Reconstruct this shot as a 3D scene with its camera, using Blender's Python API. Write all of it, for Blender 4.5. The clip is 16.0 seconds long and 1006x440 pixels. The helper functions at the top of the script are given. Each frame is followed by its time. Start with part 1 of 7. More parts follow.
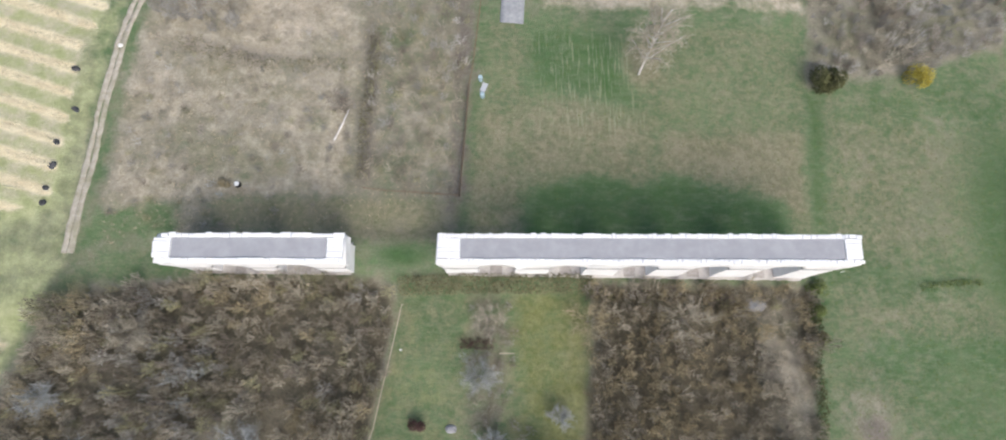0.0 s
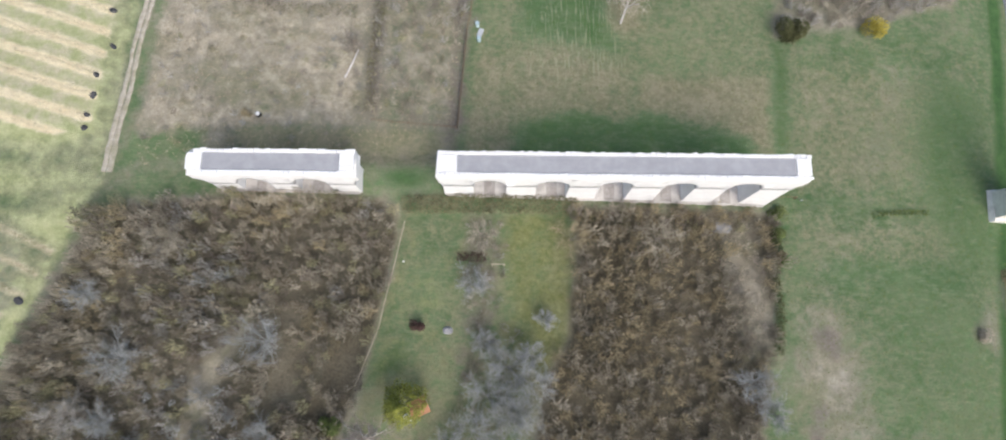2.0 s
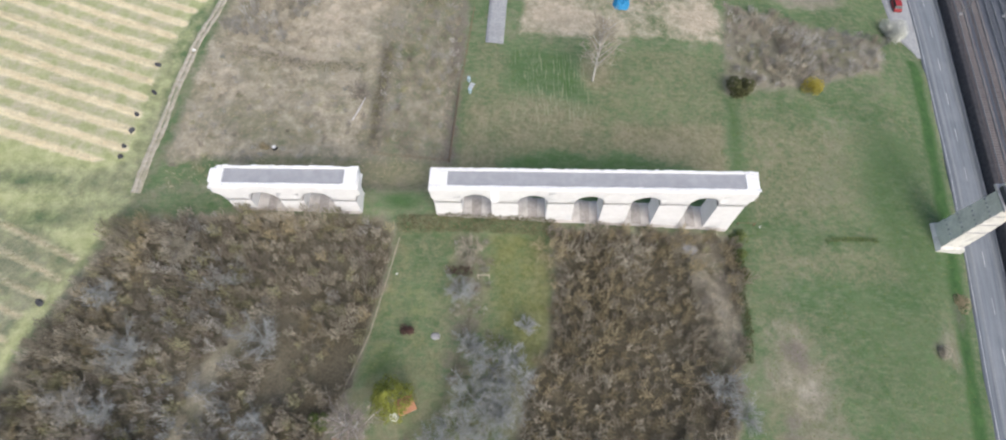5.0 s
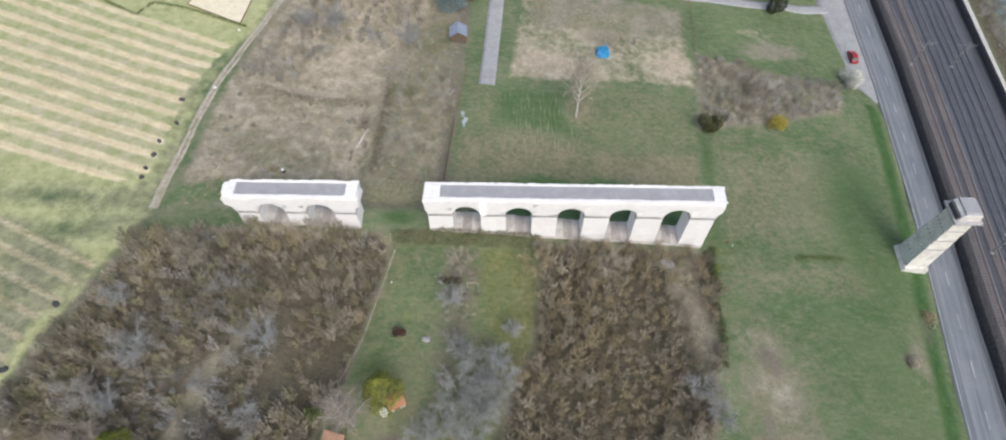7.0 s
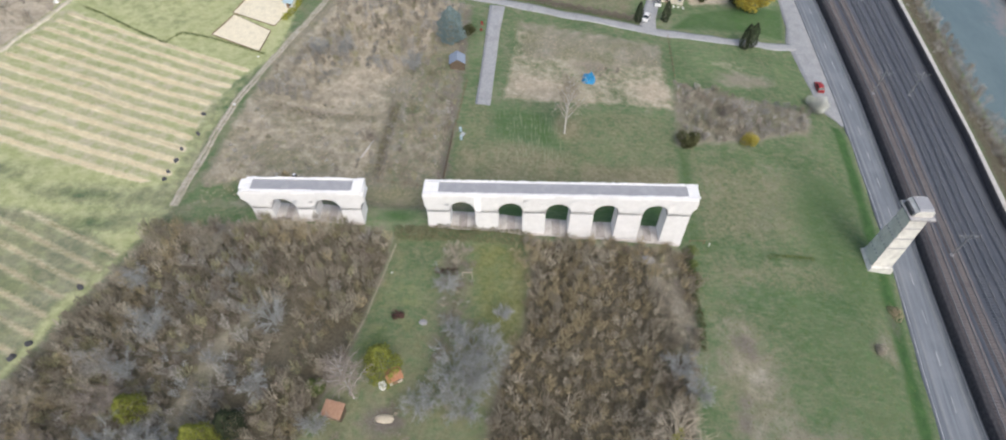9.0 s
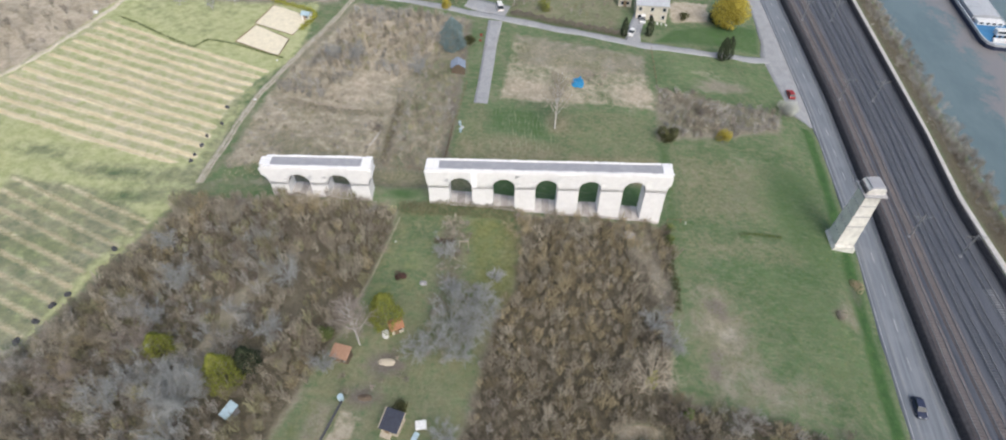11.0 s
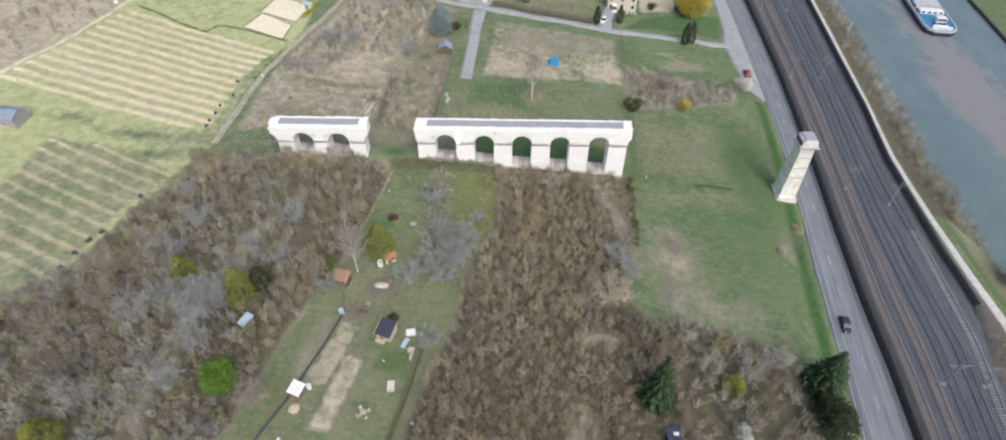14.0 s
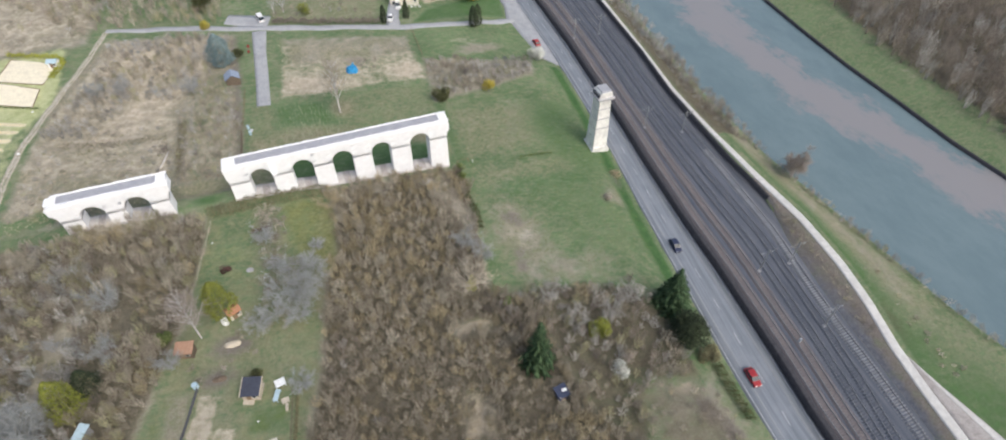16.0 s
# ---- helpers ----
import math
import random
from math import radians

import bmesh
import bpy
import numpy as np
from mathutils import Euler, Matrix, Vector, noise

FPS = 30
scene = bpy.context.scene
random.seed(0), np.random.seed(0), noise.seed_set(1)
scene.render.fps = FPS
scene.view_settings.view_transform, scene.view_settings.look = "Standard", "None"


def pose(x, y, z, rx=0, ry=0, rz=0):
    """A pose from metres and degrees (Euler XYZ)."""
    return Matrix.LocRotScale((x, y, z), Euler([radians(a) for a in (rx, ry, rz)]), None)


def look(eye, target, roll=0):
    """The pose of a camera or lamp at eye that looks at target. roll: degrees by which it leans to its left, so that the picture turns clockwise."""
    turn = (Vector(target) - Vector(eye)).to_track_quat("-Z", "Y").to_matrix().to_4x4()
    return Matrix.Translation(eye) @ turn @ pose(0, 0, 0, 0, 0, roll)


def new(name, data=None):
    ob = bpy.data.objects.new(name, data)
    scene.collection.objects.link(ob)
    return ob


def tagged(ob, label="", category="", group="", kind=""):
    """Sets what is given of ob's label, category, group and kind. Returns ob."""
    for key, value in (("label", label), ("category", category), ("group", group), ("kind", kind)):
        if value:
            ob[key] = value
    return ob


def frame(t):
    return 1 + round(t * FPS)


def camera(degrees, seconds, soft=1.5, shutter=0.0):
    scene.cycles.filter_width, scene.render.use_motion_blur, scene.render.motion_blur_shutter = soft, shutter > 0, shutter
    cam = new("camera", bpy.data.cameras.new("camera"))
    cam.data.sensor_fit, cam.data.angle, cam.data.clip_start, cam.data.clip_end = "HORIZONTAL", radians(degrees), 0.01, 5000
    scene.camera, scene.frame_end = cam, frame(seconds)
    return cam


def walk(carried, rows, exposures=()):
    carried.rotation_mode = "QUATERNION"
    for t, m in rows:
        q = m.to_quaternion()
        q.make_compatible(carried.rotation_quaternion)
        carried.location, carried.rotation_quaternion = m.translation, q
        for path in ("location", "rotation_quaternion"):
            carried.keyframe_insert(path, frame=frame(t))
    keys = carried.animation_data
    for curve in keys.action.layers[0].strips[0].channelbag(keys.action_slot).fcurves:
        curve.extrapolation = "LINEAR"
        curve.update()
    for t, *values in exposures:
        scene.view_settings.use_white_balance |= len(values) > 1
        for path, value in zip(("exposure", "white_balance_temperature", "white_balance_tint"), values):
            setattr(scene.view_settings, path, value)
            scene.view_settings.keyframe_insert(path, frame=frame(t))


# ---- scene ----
cam = camera(80.1, 16.0, soft=1.9)
PATH = [
    (0, (0.767, 0.812, 93.307), (0.749, 1.242, 91.354), -2.2),
    (0.5, (1.022, -2.038, 95.125), (1.005, -1.609, 93.172), -2.1),
    (1, (1.204, -5.191, 96.923), (1.189, -4.76, 94.97), -1.7),
    (1.5, (1.463, -8.496, 98.589), (1.449, -8.072, 96.635), -1.4),
    (2, (2.046, -11.775, 100.361), (2.028, -11.351, 98.407), -1.7),
    (2.5, (2.654, -15.358, 101.937), (2.634, -14.925, 99.984), -2.1),
    (3, (3.027, -18.511, 102.972), (3.006, -18.081, 101.019), -2.2),
    (3.5, (3.398, -21.89, 103.635), (3.379, -21.422, 101.69), -1.8),
    (4, (3.753, -25.497, 103.811), (3.733, -24.873, 101.911), -1.1),
    (4.5, (4.036, -28.271, 103.956), (4.018, -27.546, 102.092), -0.6),
    (5, (4.693, -31.379, 103.894), (4.671, -30.547, 102.075), -0.6),
    (7.5, (7.658, -49.046, 105.321), (7.625, -47.931, 103.661), -0.5),
    (8, (7.827, -52.834, 105.09), (7.798, -51.672, 103.463), -0.2),
    (10.5, (10.596, -73.734, 106.06), (10.558, -72.403, 104.567), 0.1),
    (11, (10.889, -78.512, 105.752), (10.85, -77.162, 104.277), 0.2),
    (11.5, (11.6, -82.936, 106.005), (11.556, -81.57, 104.544), 0.1),
    (12, (12.319, -87.597, 106.367), (12.273, -86.222, 104.916), -0.0),
    (12.5, (13.236, -92.39, 106.944), (13.19, -91.013, 105.495), -0.1),
    (13, (13.952, -97.091, 107.315), (13.91, -95.711, 105.868), -0.1),
    (13.5, (14.604, -100.275, 107.512), (14.569, -98.89, 106.069), 0.2),
    (14, (14.929, -100.745, 107.743), (14.905, -99.357, 106.304), 0.2),
    (14.5, (14.99, -100.741, 107.874), (15.118, -99.362, 106.432), 0.3),
    (15, (15.21, -100.761, 107.999), (15.54, -99.416, 106.556), 0.1),
    (15.5, (15.106, -100.558, 108.117), (15.525, -99.243, 106.67), 0.2),
    (16, (15.177, -100.576, 108.253), (15.66, -99.284, 106.804), 0.1),
]
EXPOSURES = [(0.0, 0.22), (5.0, 0.14), (7.5, 0.03), (12.0, 0.02), (13.5, 0.06), (15.0, 0.11), (16.0, 0.16)]
walk(cam, [(t, look(eye, target, roll)) for t, eye, target, roll in PATH], EXPOSURES)

# ---------------------------------------------------------------- sky and sun
SUN_ELEV, SUN_SIDE = 48.0, 22.0          # height over the horizon; degrees east of due south of the arches
world = bpy.data.worlds.new("sky")
scene.world = world
world.use_nodes = True
wn = world.node_tree.nodes
wl = world.node_tree.links
wn.clear()
sky = wn.new("ShaderNodeTexSky")
sky.sky_type = "NISHITA"
sky.sun_disc = False
sky.sun_elevation = radians(SUN_ELEV)
sky.sun_rotation = radians(180 - SUN_SIDE)
sky.dust_density = 4.0
sky.air_density = 1.2
bgn = wn.new("ShaderNodeBackground")
bgn.inputs["Strength"].default_value = 0.15
won = wn.new("ShaderNodeOutputWorld")
wl.new(sky.outputs[0], bgn.inputs["Color"])
wl.new(bgn.outputs[0], won.inputs["Surface"])
sun_data = bpy.data.lights.new("sun", "SUN")
sun_data.energy = 1.75
sun_data.angle = radians(48.0)
sun_data.color = (0.992, 0.99, 0.975)
sun = new("sun", sun_data)
sun_way = Vector((math.sin(radians(SUN_SIDE)) * math.cos(radians(SUN_ELEV)),
                  -math.cos(radians(SUN_SIDE)) * math.cos(radians(SUN_ELEV)), math.sin(radians(SUN_ELEV))))
sun.matrix_world = look(sun_way * 300, (0, 0, 0))

# ---------------------------------------------------------------- materials


class Nodes:
    """A short way to write node trees."""

    def __init__(self, name):
        self.m = bpy.data.materials.new(name)
        self.m.use_nodes = True
        self.t = self.m.node_tree
        self.bsdf = next(n for n in self.t.nodes if n.type == "BSDF_PRINCIPLED")
        self.pos = self.add("ShaderNodeNewGeometry").outputs["Position"]

    def add(self, kind):
        return self.t.nodes.new(kind)

    def put(self, value, socket):
        if isinstance(value, (int, float)):
            socket.default_value = value
        elif isinstance(value, tuple):
            socket.default_value = (*value, 1.0) if len(value) == 3 and socket.type == "RGBA" else value
        else:
            self.t.links.new(value, socket)

    def noise(self, scale, detail=4.0, rough=0.6, vector=None, stretch=None):
        n = self.add("ShaderNodeTexNoise")
        n.inputs["Scale"].default_value = scale
        n.inputs["Detail"].default_value = detail
        n.inputs["Roughness"].default_value = rough
        v = vector or self.pos
        if stretch:
            mp = self.add("ShaderNodeMapping")
            mp.inputs["Scale"].default_value = stretch
            self.put(v, mp.inputs["Vector"])
            v = mp.outputs[0]
        self.put(v, n.inputs["Vector"])
        return n.outputs["Fac"]

    def ramp(self, fac, lo, hi):
        n = self.add("ShaderNodeMapRange")
        n.interpolation_type = "SMOOTHSTEP"
        self.put(fac, n.inputs["Value"])
        n.inputs["From Min"].default_value = lo
        n.inputs["From Max"].default_value = hi
        return n.outputs[0]

    def math(self, op, a, b=0.0):
        n = self.add("ShaderNodeMath")
        n.operation = op
        self.put(a, n.inputs[0])
        self.put(b, n.inputs[1])
        return n.outputs[0]

    def mix(self, fac, a, b, kind="MIX"):
        n = self.add("ShaderNodeMix")
        n.data_type = "RGBA"
        n.blend_type = kind
        self.put(fac, n.inputs[0])
        self.put(a, n.inputs[6])
        self.put(b, n.inputs[7])
        return n.outputs[2]

    def attr(self, name):
        n = self.add("ShaderNodeAttribute")
        n.attribute_name = name
        return n.outputs["Fac"]

    def bump(self, height, strength, dist):
        n = self.add("ShaderNodeBump")
        n.inputs["Strength"].default_value = strength
        n.inputs["Distance"].default_value = dist
        self.put(height, n.inputs["Height"])
        self.t.links.new(n.outputs[0], self.bsdf.inputs["Normal"])

    def done(self, colour, rough=0.9, metal=0.0, spec=0.3):
        self.put(colour, self.bsdf.inputs["Base Color"])
        self.put(rough, self.bsdf.inputs["Roughness"])
        self.bsdf.inputs["Metallic"].default_value = metal
        self.bsdf.inputs["Specular IOR Level"].default_value = spec
        return self.m


def surface(name, c1, c2, scale=1.0, c3=None, scale3=0.2, amount3=0.6, rough=0.9, metal=0.0, bump=0.0, fine=None, spec=0.3, island=0.0, tone=False):
    """Two colours of grain and a third in larger stains."""
    n = Nodes(name)
    a = n.noise(scale, 5.0, 0.65)
    col = n.mix(n.ramp(a, 0.32, 0.68), c1, c2)
    if c3:
        col = n.mix(n.math("MULTIPLY", n.ramp(n.noise(scale3, 3.0), 0.45, 0.7), amount3), col, c3)
    if island:
        g = n.add("ShaderNodeNewGeometry")
        o = n.add("ShaderNodeObjectInfo")
        r = n.math("FRACT", n.math("ADD", g.outputs["Random Per Island"], o.outputs["Random"]))
        k = n.math("ADD", n.math("MULTIPLY", r, 2 * island), 1 - island)
        col = n.mix(1.0, col, k, "MULTIPLY")
    if tone:
        col = n.mix(1.0, col, n.math("ADD", 1.0, n.attr("tone")), "MULTIPLY")
    if bump:
        n.bump(n.noise(fine or scale * 4, 6.0, 0.7), bump, 0.05)
    return n.done(col, rough, metal, spec)


def streaked(name, c1, c2, c3, across=1.6, bump=0.4):
    """Stone or asphalt with wear drawn out lengthwise; the mesh carries its distance from one edge."""
    n = Nodes(name)
    at = n.add("ShaderNodeCombineXYZ")
    sep = n.add("ShaderNodeSeparateXYZ")
    n.put(n.pos, sep.inputs[0])
    n.put(n.math("MULTIPLY", n.attr("lateral"), across), at.inputs[0])
    n.put(n.math("MULTIPLY", sep.outputs[1], 0.035), at.inputs[1])
    col = n.mix(n.ramp(n.noise(1.0, 5.0, 0.7, at.outputs[0]), 0.32, 0.68), c1, c2)
    col = n.mix(n.math("MULTIPLY", n.ramp(n.noise(0.14, 4.0, 0.6), 0.45, 0.7), 0.5), col, c3)
    col = n.mix(1.0, col, n.mix(n.noise(4.0, 4.0, 0.7), (0.86, 0.86, 0.86), (1.14, 1.14, 1.14)), "MULTIPLY")
    n.bump(n.noise(9.0, 4.0, 0.7), bump, 0.05)
    return n.done(col, 0.88, 0.0, 0.3)


def ground_material():
    n = Nodes("ground_cover")
    big, mid, fine = n.noise(0.09, 4), n.noise(0.45, 5, 0.65), n.noise(2.6, 6, 0.75)
    clump = n.noise(1.1, 5, 0.7)
    streak = n.noise(0.9, 5, 0.7, stretch=(0.45, 1.2, 1.0))
    green = n.mix(n.ramp(big, 0.3, 0.7), (0.086, 0.152, 0.068), (0.140, 0.212, 0.102))
    green = n.mix(n.math("MULTIPLY", n.ramp(streak, 0.42, 0.72), 0.48), green, (0.275, 0.292, 0.192))
    green = n.mix(n.math("MULTIPLY", n.ramp(clump, 0.50, 0.74), 0.34), green, (0.094, 0.140, 0.050))
    tan = n.mix(n.ramp(clump, 0.26, 0.74), (0.192, 0.182, 0.112), (0.290, 0.272, 0.184))
    tan = n.mix(n.math("MULTIPLY", n.ramp(n.noise(0.24, 5, 0.65), 0.40, 0.72), 0.5), tan, (0.340, 0.306, 0.222))
    straw = n.mix(n.ramp(fine, 0.25, 0.75), (0.225, 0.208, 0.160), (0.335, 0.312, 0.250))
    straw = n.mix(n.math("MULTIPLY", n.ramp(n.noise(0.21, 4, 0.6), 0.48, 0.68), 0.7), straw, (0.375, 0.345, 0.295))
    straw = n.mix(n.math("MULTIPLY", n.ramp(n.noise(0.13, 5, 0.65), 0.46, 0.62), 0.60), straw, (0.200, 0.205, 0.120))
    straw = n.mix(n.math("MULTIPLY", n.ramp(clump, 0.54, 0.70), 0.50), straw, (0.165, 0.148, 0.110))
    # deep green grass; also carries the wall's shade behind the long ruin
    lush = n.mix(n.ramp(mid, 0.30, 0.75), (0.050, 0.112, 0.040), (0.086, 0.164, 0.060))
    litter = n.mix(n.ramp(fine, 0.3, 0.7), (0.094, 0.082, 0.058), (0.166, 0.145, 0.106))
    pale = n.mix(n.ramp(mid, 0.3, 0.7), (0.400, 0.345, 0.270), (0.560, 0.500, 0.405))
    pale = n.mix(n.math("MULTIPLY", n.ramp(clump, 0.50, 0.70), 0.45), pale, (0.270, 0.235, 0.175))
    # yellow-green pasture, far brighter than grass: hillside glare is in the colour
    fresh = n.mix(n.ramp(mid, 0.3, 0.7), (0.380, 0.412, 0.205), (0.505, 0.525, 0.300))
    soil = n.mix(n.ramp(fine, 0.3, 0.7), (0.150, 0.128, 0.112), (0.225, 0.198, 0.178))

    def cover(under, over, name, wobble=0.75):
        f = n.math("ADD", n.attr(name), n.math("MULTIPLY", n.math("SUBTRACT", n.math("ADD", n.math("MULTIPLY", mid, 0.6), n.math("MULTIPLY", big, 0.4)), 0.5), wobble * 2))
        return n.mix(n.ramp(f, 0.18, 0.82), under, over)

    thin = n.math("ADD", n.math("MULTIPLY", n.math("SUBTRACT", clump, 0.5), 1.1), n.math("MULTIPLY", n.math("SUBTRACT", mid, 0.5), 0.9))
    col = n.mix(n.ramp(n.math("ADD", n.attr("tan"), thin), 0.0, 1.0), green, tan)
    col = cover(col, straw, "straw", 0.8)
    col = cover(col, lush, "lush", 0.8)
    col = cover(col, fresh, "fresh", 0.7)
    mossy = n.mix(n.ramp(clump, 0.28, 0.72), (0.134, 0.150, 0.052), (0.216, 0.228, 0.096))
    col = cover(col, mossy, "moss", 0.6)
    col = cover(col, pale, "pale", 0.8)
    stubble = n.math("MULTIPLY", n.ramp(n.noise(1.0, 4, 0.7, stretch=(3.0, 0.22, 1.0)), 0.52, 0.64), n.attr("stubble"))
    col = n.mix(n.math("MULTIPLY", stubble, 0.42), col, (0.420, 0.410, 0.290))
    # mown straw, lightened further to hold the same glare
    mown = n.mix(n.ramp(mid, 0.3, 0.7), (0.730, 0.630, 0.440), (0.850, 0.770, 0.580))
    col = cover(col, mown, "strip", 0.32)
    col = cover(col, soil, "soil", 0.7)
    cinder = n.mix(n.ramp(clump, 0.3, 0.7), (0.118, 0.124, 0.148), (0.205, 0.208, 0.228))
    col = cover(col, cinder, "cinder", 0.6)
    col = cover(col, litter, "litter", 0.4)
    col = n.mix(1.0, col, n.mix(n.ramp(n.noise(5.0, 5, 0.8), 0.25, 0.75), (0.82, 0.82, 0.82), (1.17, 1.17, 1.15)), "MULTIPLY")
    col = n.mix(1.0, col, n.mix(n.ramp(n.noise(1.7, 5, 0.75, stretch=(0.45, 1.0, 1.0)), 0.28, 0.72), (0.93, 0.93, 0.93), (1.07, 1.07, 1.06)), "MULTIPLY")
    n.bump(n.math("ADD", fine, n.math("MULTIPLY", n.noise(9.0, 4), 0.5)), 0.9, 0.25)
    return n.done(col, 0.95, 0.0, 0.15)


M = {}
M["ground"] = ground_material()
M["stone"] = surface("pale_limestone", (0.80, 0.795, 0.80), (0.86, 0.855, 0.86), 0.9, (0.76, 0.752, 0.755), 0.35, 0.45, bump=0.35, fine=3.0)
M["stone_tower"] = surface("weathered_limestone", (0.68, 0.662, 0.622), (0.82, 0.798, 0.752), 0.7, (0.52, 0.506, 0.48), 0.5, 0.6, bump=0.5, fine=3.0)
M["stone_grey"] = surface("grey_dressed_stone", (0.36, 0.35, 0.36), (0.48, 0.47, 0.47), 1.5, bump=0.4)
# imposts, a darker grey-mauve than the wall stone
M["stone_dark"] = surface("dark_impost_stone", (0.24, 0.232, 0.245), (0.34, 0.33, 0.34), 1.5, bump=0.4)
M["slab"] = surface("grey_cement_channel", (0.325, 0.328, 0.352), (0.375, 0.378, 0.402), 0.6, (0.30, 0.30, 0.322), 0.4, 0.5, rough=0.8)
M["gravel"] = surface("beige_gravel", (0.44, 0.415, 0.395), (0.56, 0.53, 0.51), 4.0, (0.25, 0.232, 0.218), 0.5, 0.5, bump=0.6)
M["gravel_worn"] = surface("trodden_gravel", (0.32, 0.295, 0.278), (0.41, 0.38, 0.36), 3.0, (0.21, 0.19, 0.175), 0.6, 0.6, bump=0.5)
M["asphalt"] = streaked("worn_asphalt", (0.150, 0.170, 0.196), (0.232, 0.252, 0.280), (0.255, 0.273, 0.298), 1.3, 0.2)
M["lane"] = surface("old_lane_asphalt", (0.30, 0.308, 0.322), (0.40, 0.405, 0.416), 2.0, (0.25, 0.255, 0.26), 0.3, 0.5, bump=0.2)
M["concrete"] = surface("pale_towpath", (0.47, 0.455, 0.435), (0.60, 0.585, 0.56), 1.2, (0.44, 0.42, 0.39), 0.3, 0.5, bump=0.2)
M["dirt"] = surface("dirt_track", (0.36, 0.325, 0.265), (0.47, 0.43, 0.36), 1.5, (0.24, 0.24, 0.15), 0.5, 0.6, bump=0.3)
M["ballast_brown"] = streaked("rusty_ballast", (0.108, 0.096, 0.100), (0.176, 0.156, 0.158), (0.148, 0.138, 0.138), 2.2, 0.6)
M["sand_track"] = surface("sandy_track", (0.52, 0.47, 0.37), (0.68, 0.62, 0.50), 1.4, (0.38, 0.38, 0.22), 0.4, 0.7, bump=0.3)
M["ballast"] = streaked("dark_ballast", (0.064, 0.073, 0.092), (0.124, 0.134, 0.158), (0.126, 0.136, 0.158), 1.5, 0.7)
# near black: the shade on the railway walls' west sides is in the colour
M["wall_dark"] = surface("dark_retaining_wall", (0.034, 0.034, 0.040), (0.066, 0.064, 0.070), 1.4, bump=0.4)
M["rail"] = surface("worn_rail_steel", (0.170, 0.177, 0.192), (0.225, 0.232, 0.247), 3.0, rough=0.55, metal=0.1)
M["sleeper"] = surface("concrete_sleeper", (0.185, 0.190, 0.204), (0.250, 0.256, 0.270), 3.0, island=0.15)
M["sleeper_brown"] = surface("brown_sleeper", (0.128, 0.114, 0.112), (0.168, 0.150, 0.146), 3.0, island=0.15)
M["sleeper_old"] = surface("stained_sleeper", (0.070, 0.078, 0.096), (0.092, 0.101, 0.121), 3.0, island=0.15)
M["asphalt_worn"] = surface("tyre_worn_asphalt", (0.212, 0.227, 0.247), (0.256, 0.271, 0.291), 3.0, (0.19, 0.205, 0.225), 0.15, 0.5, rough=0.8)
M["paint_line"] = surface("worn_road_paint", (0.36, 0.37, 0.39), (0.52, 0.53, 0.54), 2.5, (0.25, 0.265, 0.285), 0.25, 0.8)
M["straw"] = surface("dry_vine_strip", (0.68, 0.605, 0.420), (0.80, 0.74, 0.55), 1.3, (0.50, 0.48, 0.30), 0.5, 0.6, bump=0.5)
M["straw_low"] = surface("worn_vine_strip", (0.47, 0.415, 0.285), (0.60, 0.54, 0.39), 1.3, (0.27, 0.285, 0.145), 0.35, 0.95, bump=0.5)


def water_material():
    n = Nodes("river_water")
    a = n.noise(0.11, 7, 0.72, stretch=(1.0, 0.45, 1.0))
    silt = n.ramp(n.math("ADD", n.attr("silt"), n.math("MULTIPLY", n.math("SUBTRACT", n.noise(0.15, 7, 0.72, stretch=(1.0, 0.55, 1.0)), 0.5), 2.0)), 0.30, 0.72)
    col = n.mix(n.ramp(a, 0.35, 0.65), (0.126, 0.176, 0.190), (0.152, 0.204, 0.216))
    col = n.mix(n.math("MULTIPLY", silt, 0.92), col, (0.242, 0.228, 0.228))
    n.bump(n.noise(0.9, 3, 0.6, stretch=(1.0, 0.6, 1.0)), 0.08, 0.3)
    return n.done(col, 0.22, 0.0, 0.4)


M["water"] = water_material()
for key, c1, c2 in (("brown", (0.262, 0.230, 0.178), (0.374, 0.335, 0.268)), ("ochre", (0.304, 0.256, 0.164), (0.420, 0.361, 0.242)),
                    ("grey", (0.322, 0.306, 0.278), (0.438, 0.420, 0.388)), ("dark", (0.215, 0.184, 0.152), (0.300, 0.262, 0.222)),
                    ("mauve", (0.288, 0.250, 0.218), (0.388, 0.342, 0.304)), ("olive", (0.290, 0.275, 0.168), (0.400, 0.380, 0.245)),
                    ("silver", (0.296, 0.304, 0.298), (0.404, 0.414, 0.406)), ("tan", (0.345, 0.310, 0.246), (0.465, 0.425, 0.348))):
    M["twig_" + key] = surface("bare_twigs_" + key, c1, c2, 0.7, tuple(0.80 * v for v in c1), 0.12, 0.5, island=0.10, spec=0.15, tone=True)
M["bark"] = surface("grey_bark", (0.20, 0.18, 0.16), (0.30, 0.28, 0.25), 3.0, bump=0.4)
M["birch"] = surface("white_birch_bark", (0.52, 0.50, 0.48), (0.68, 0.66, 0.64), 2.0, (0.30, 0.28, 0.27), 1.2, 0.5)
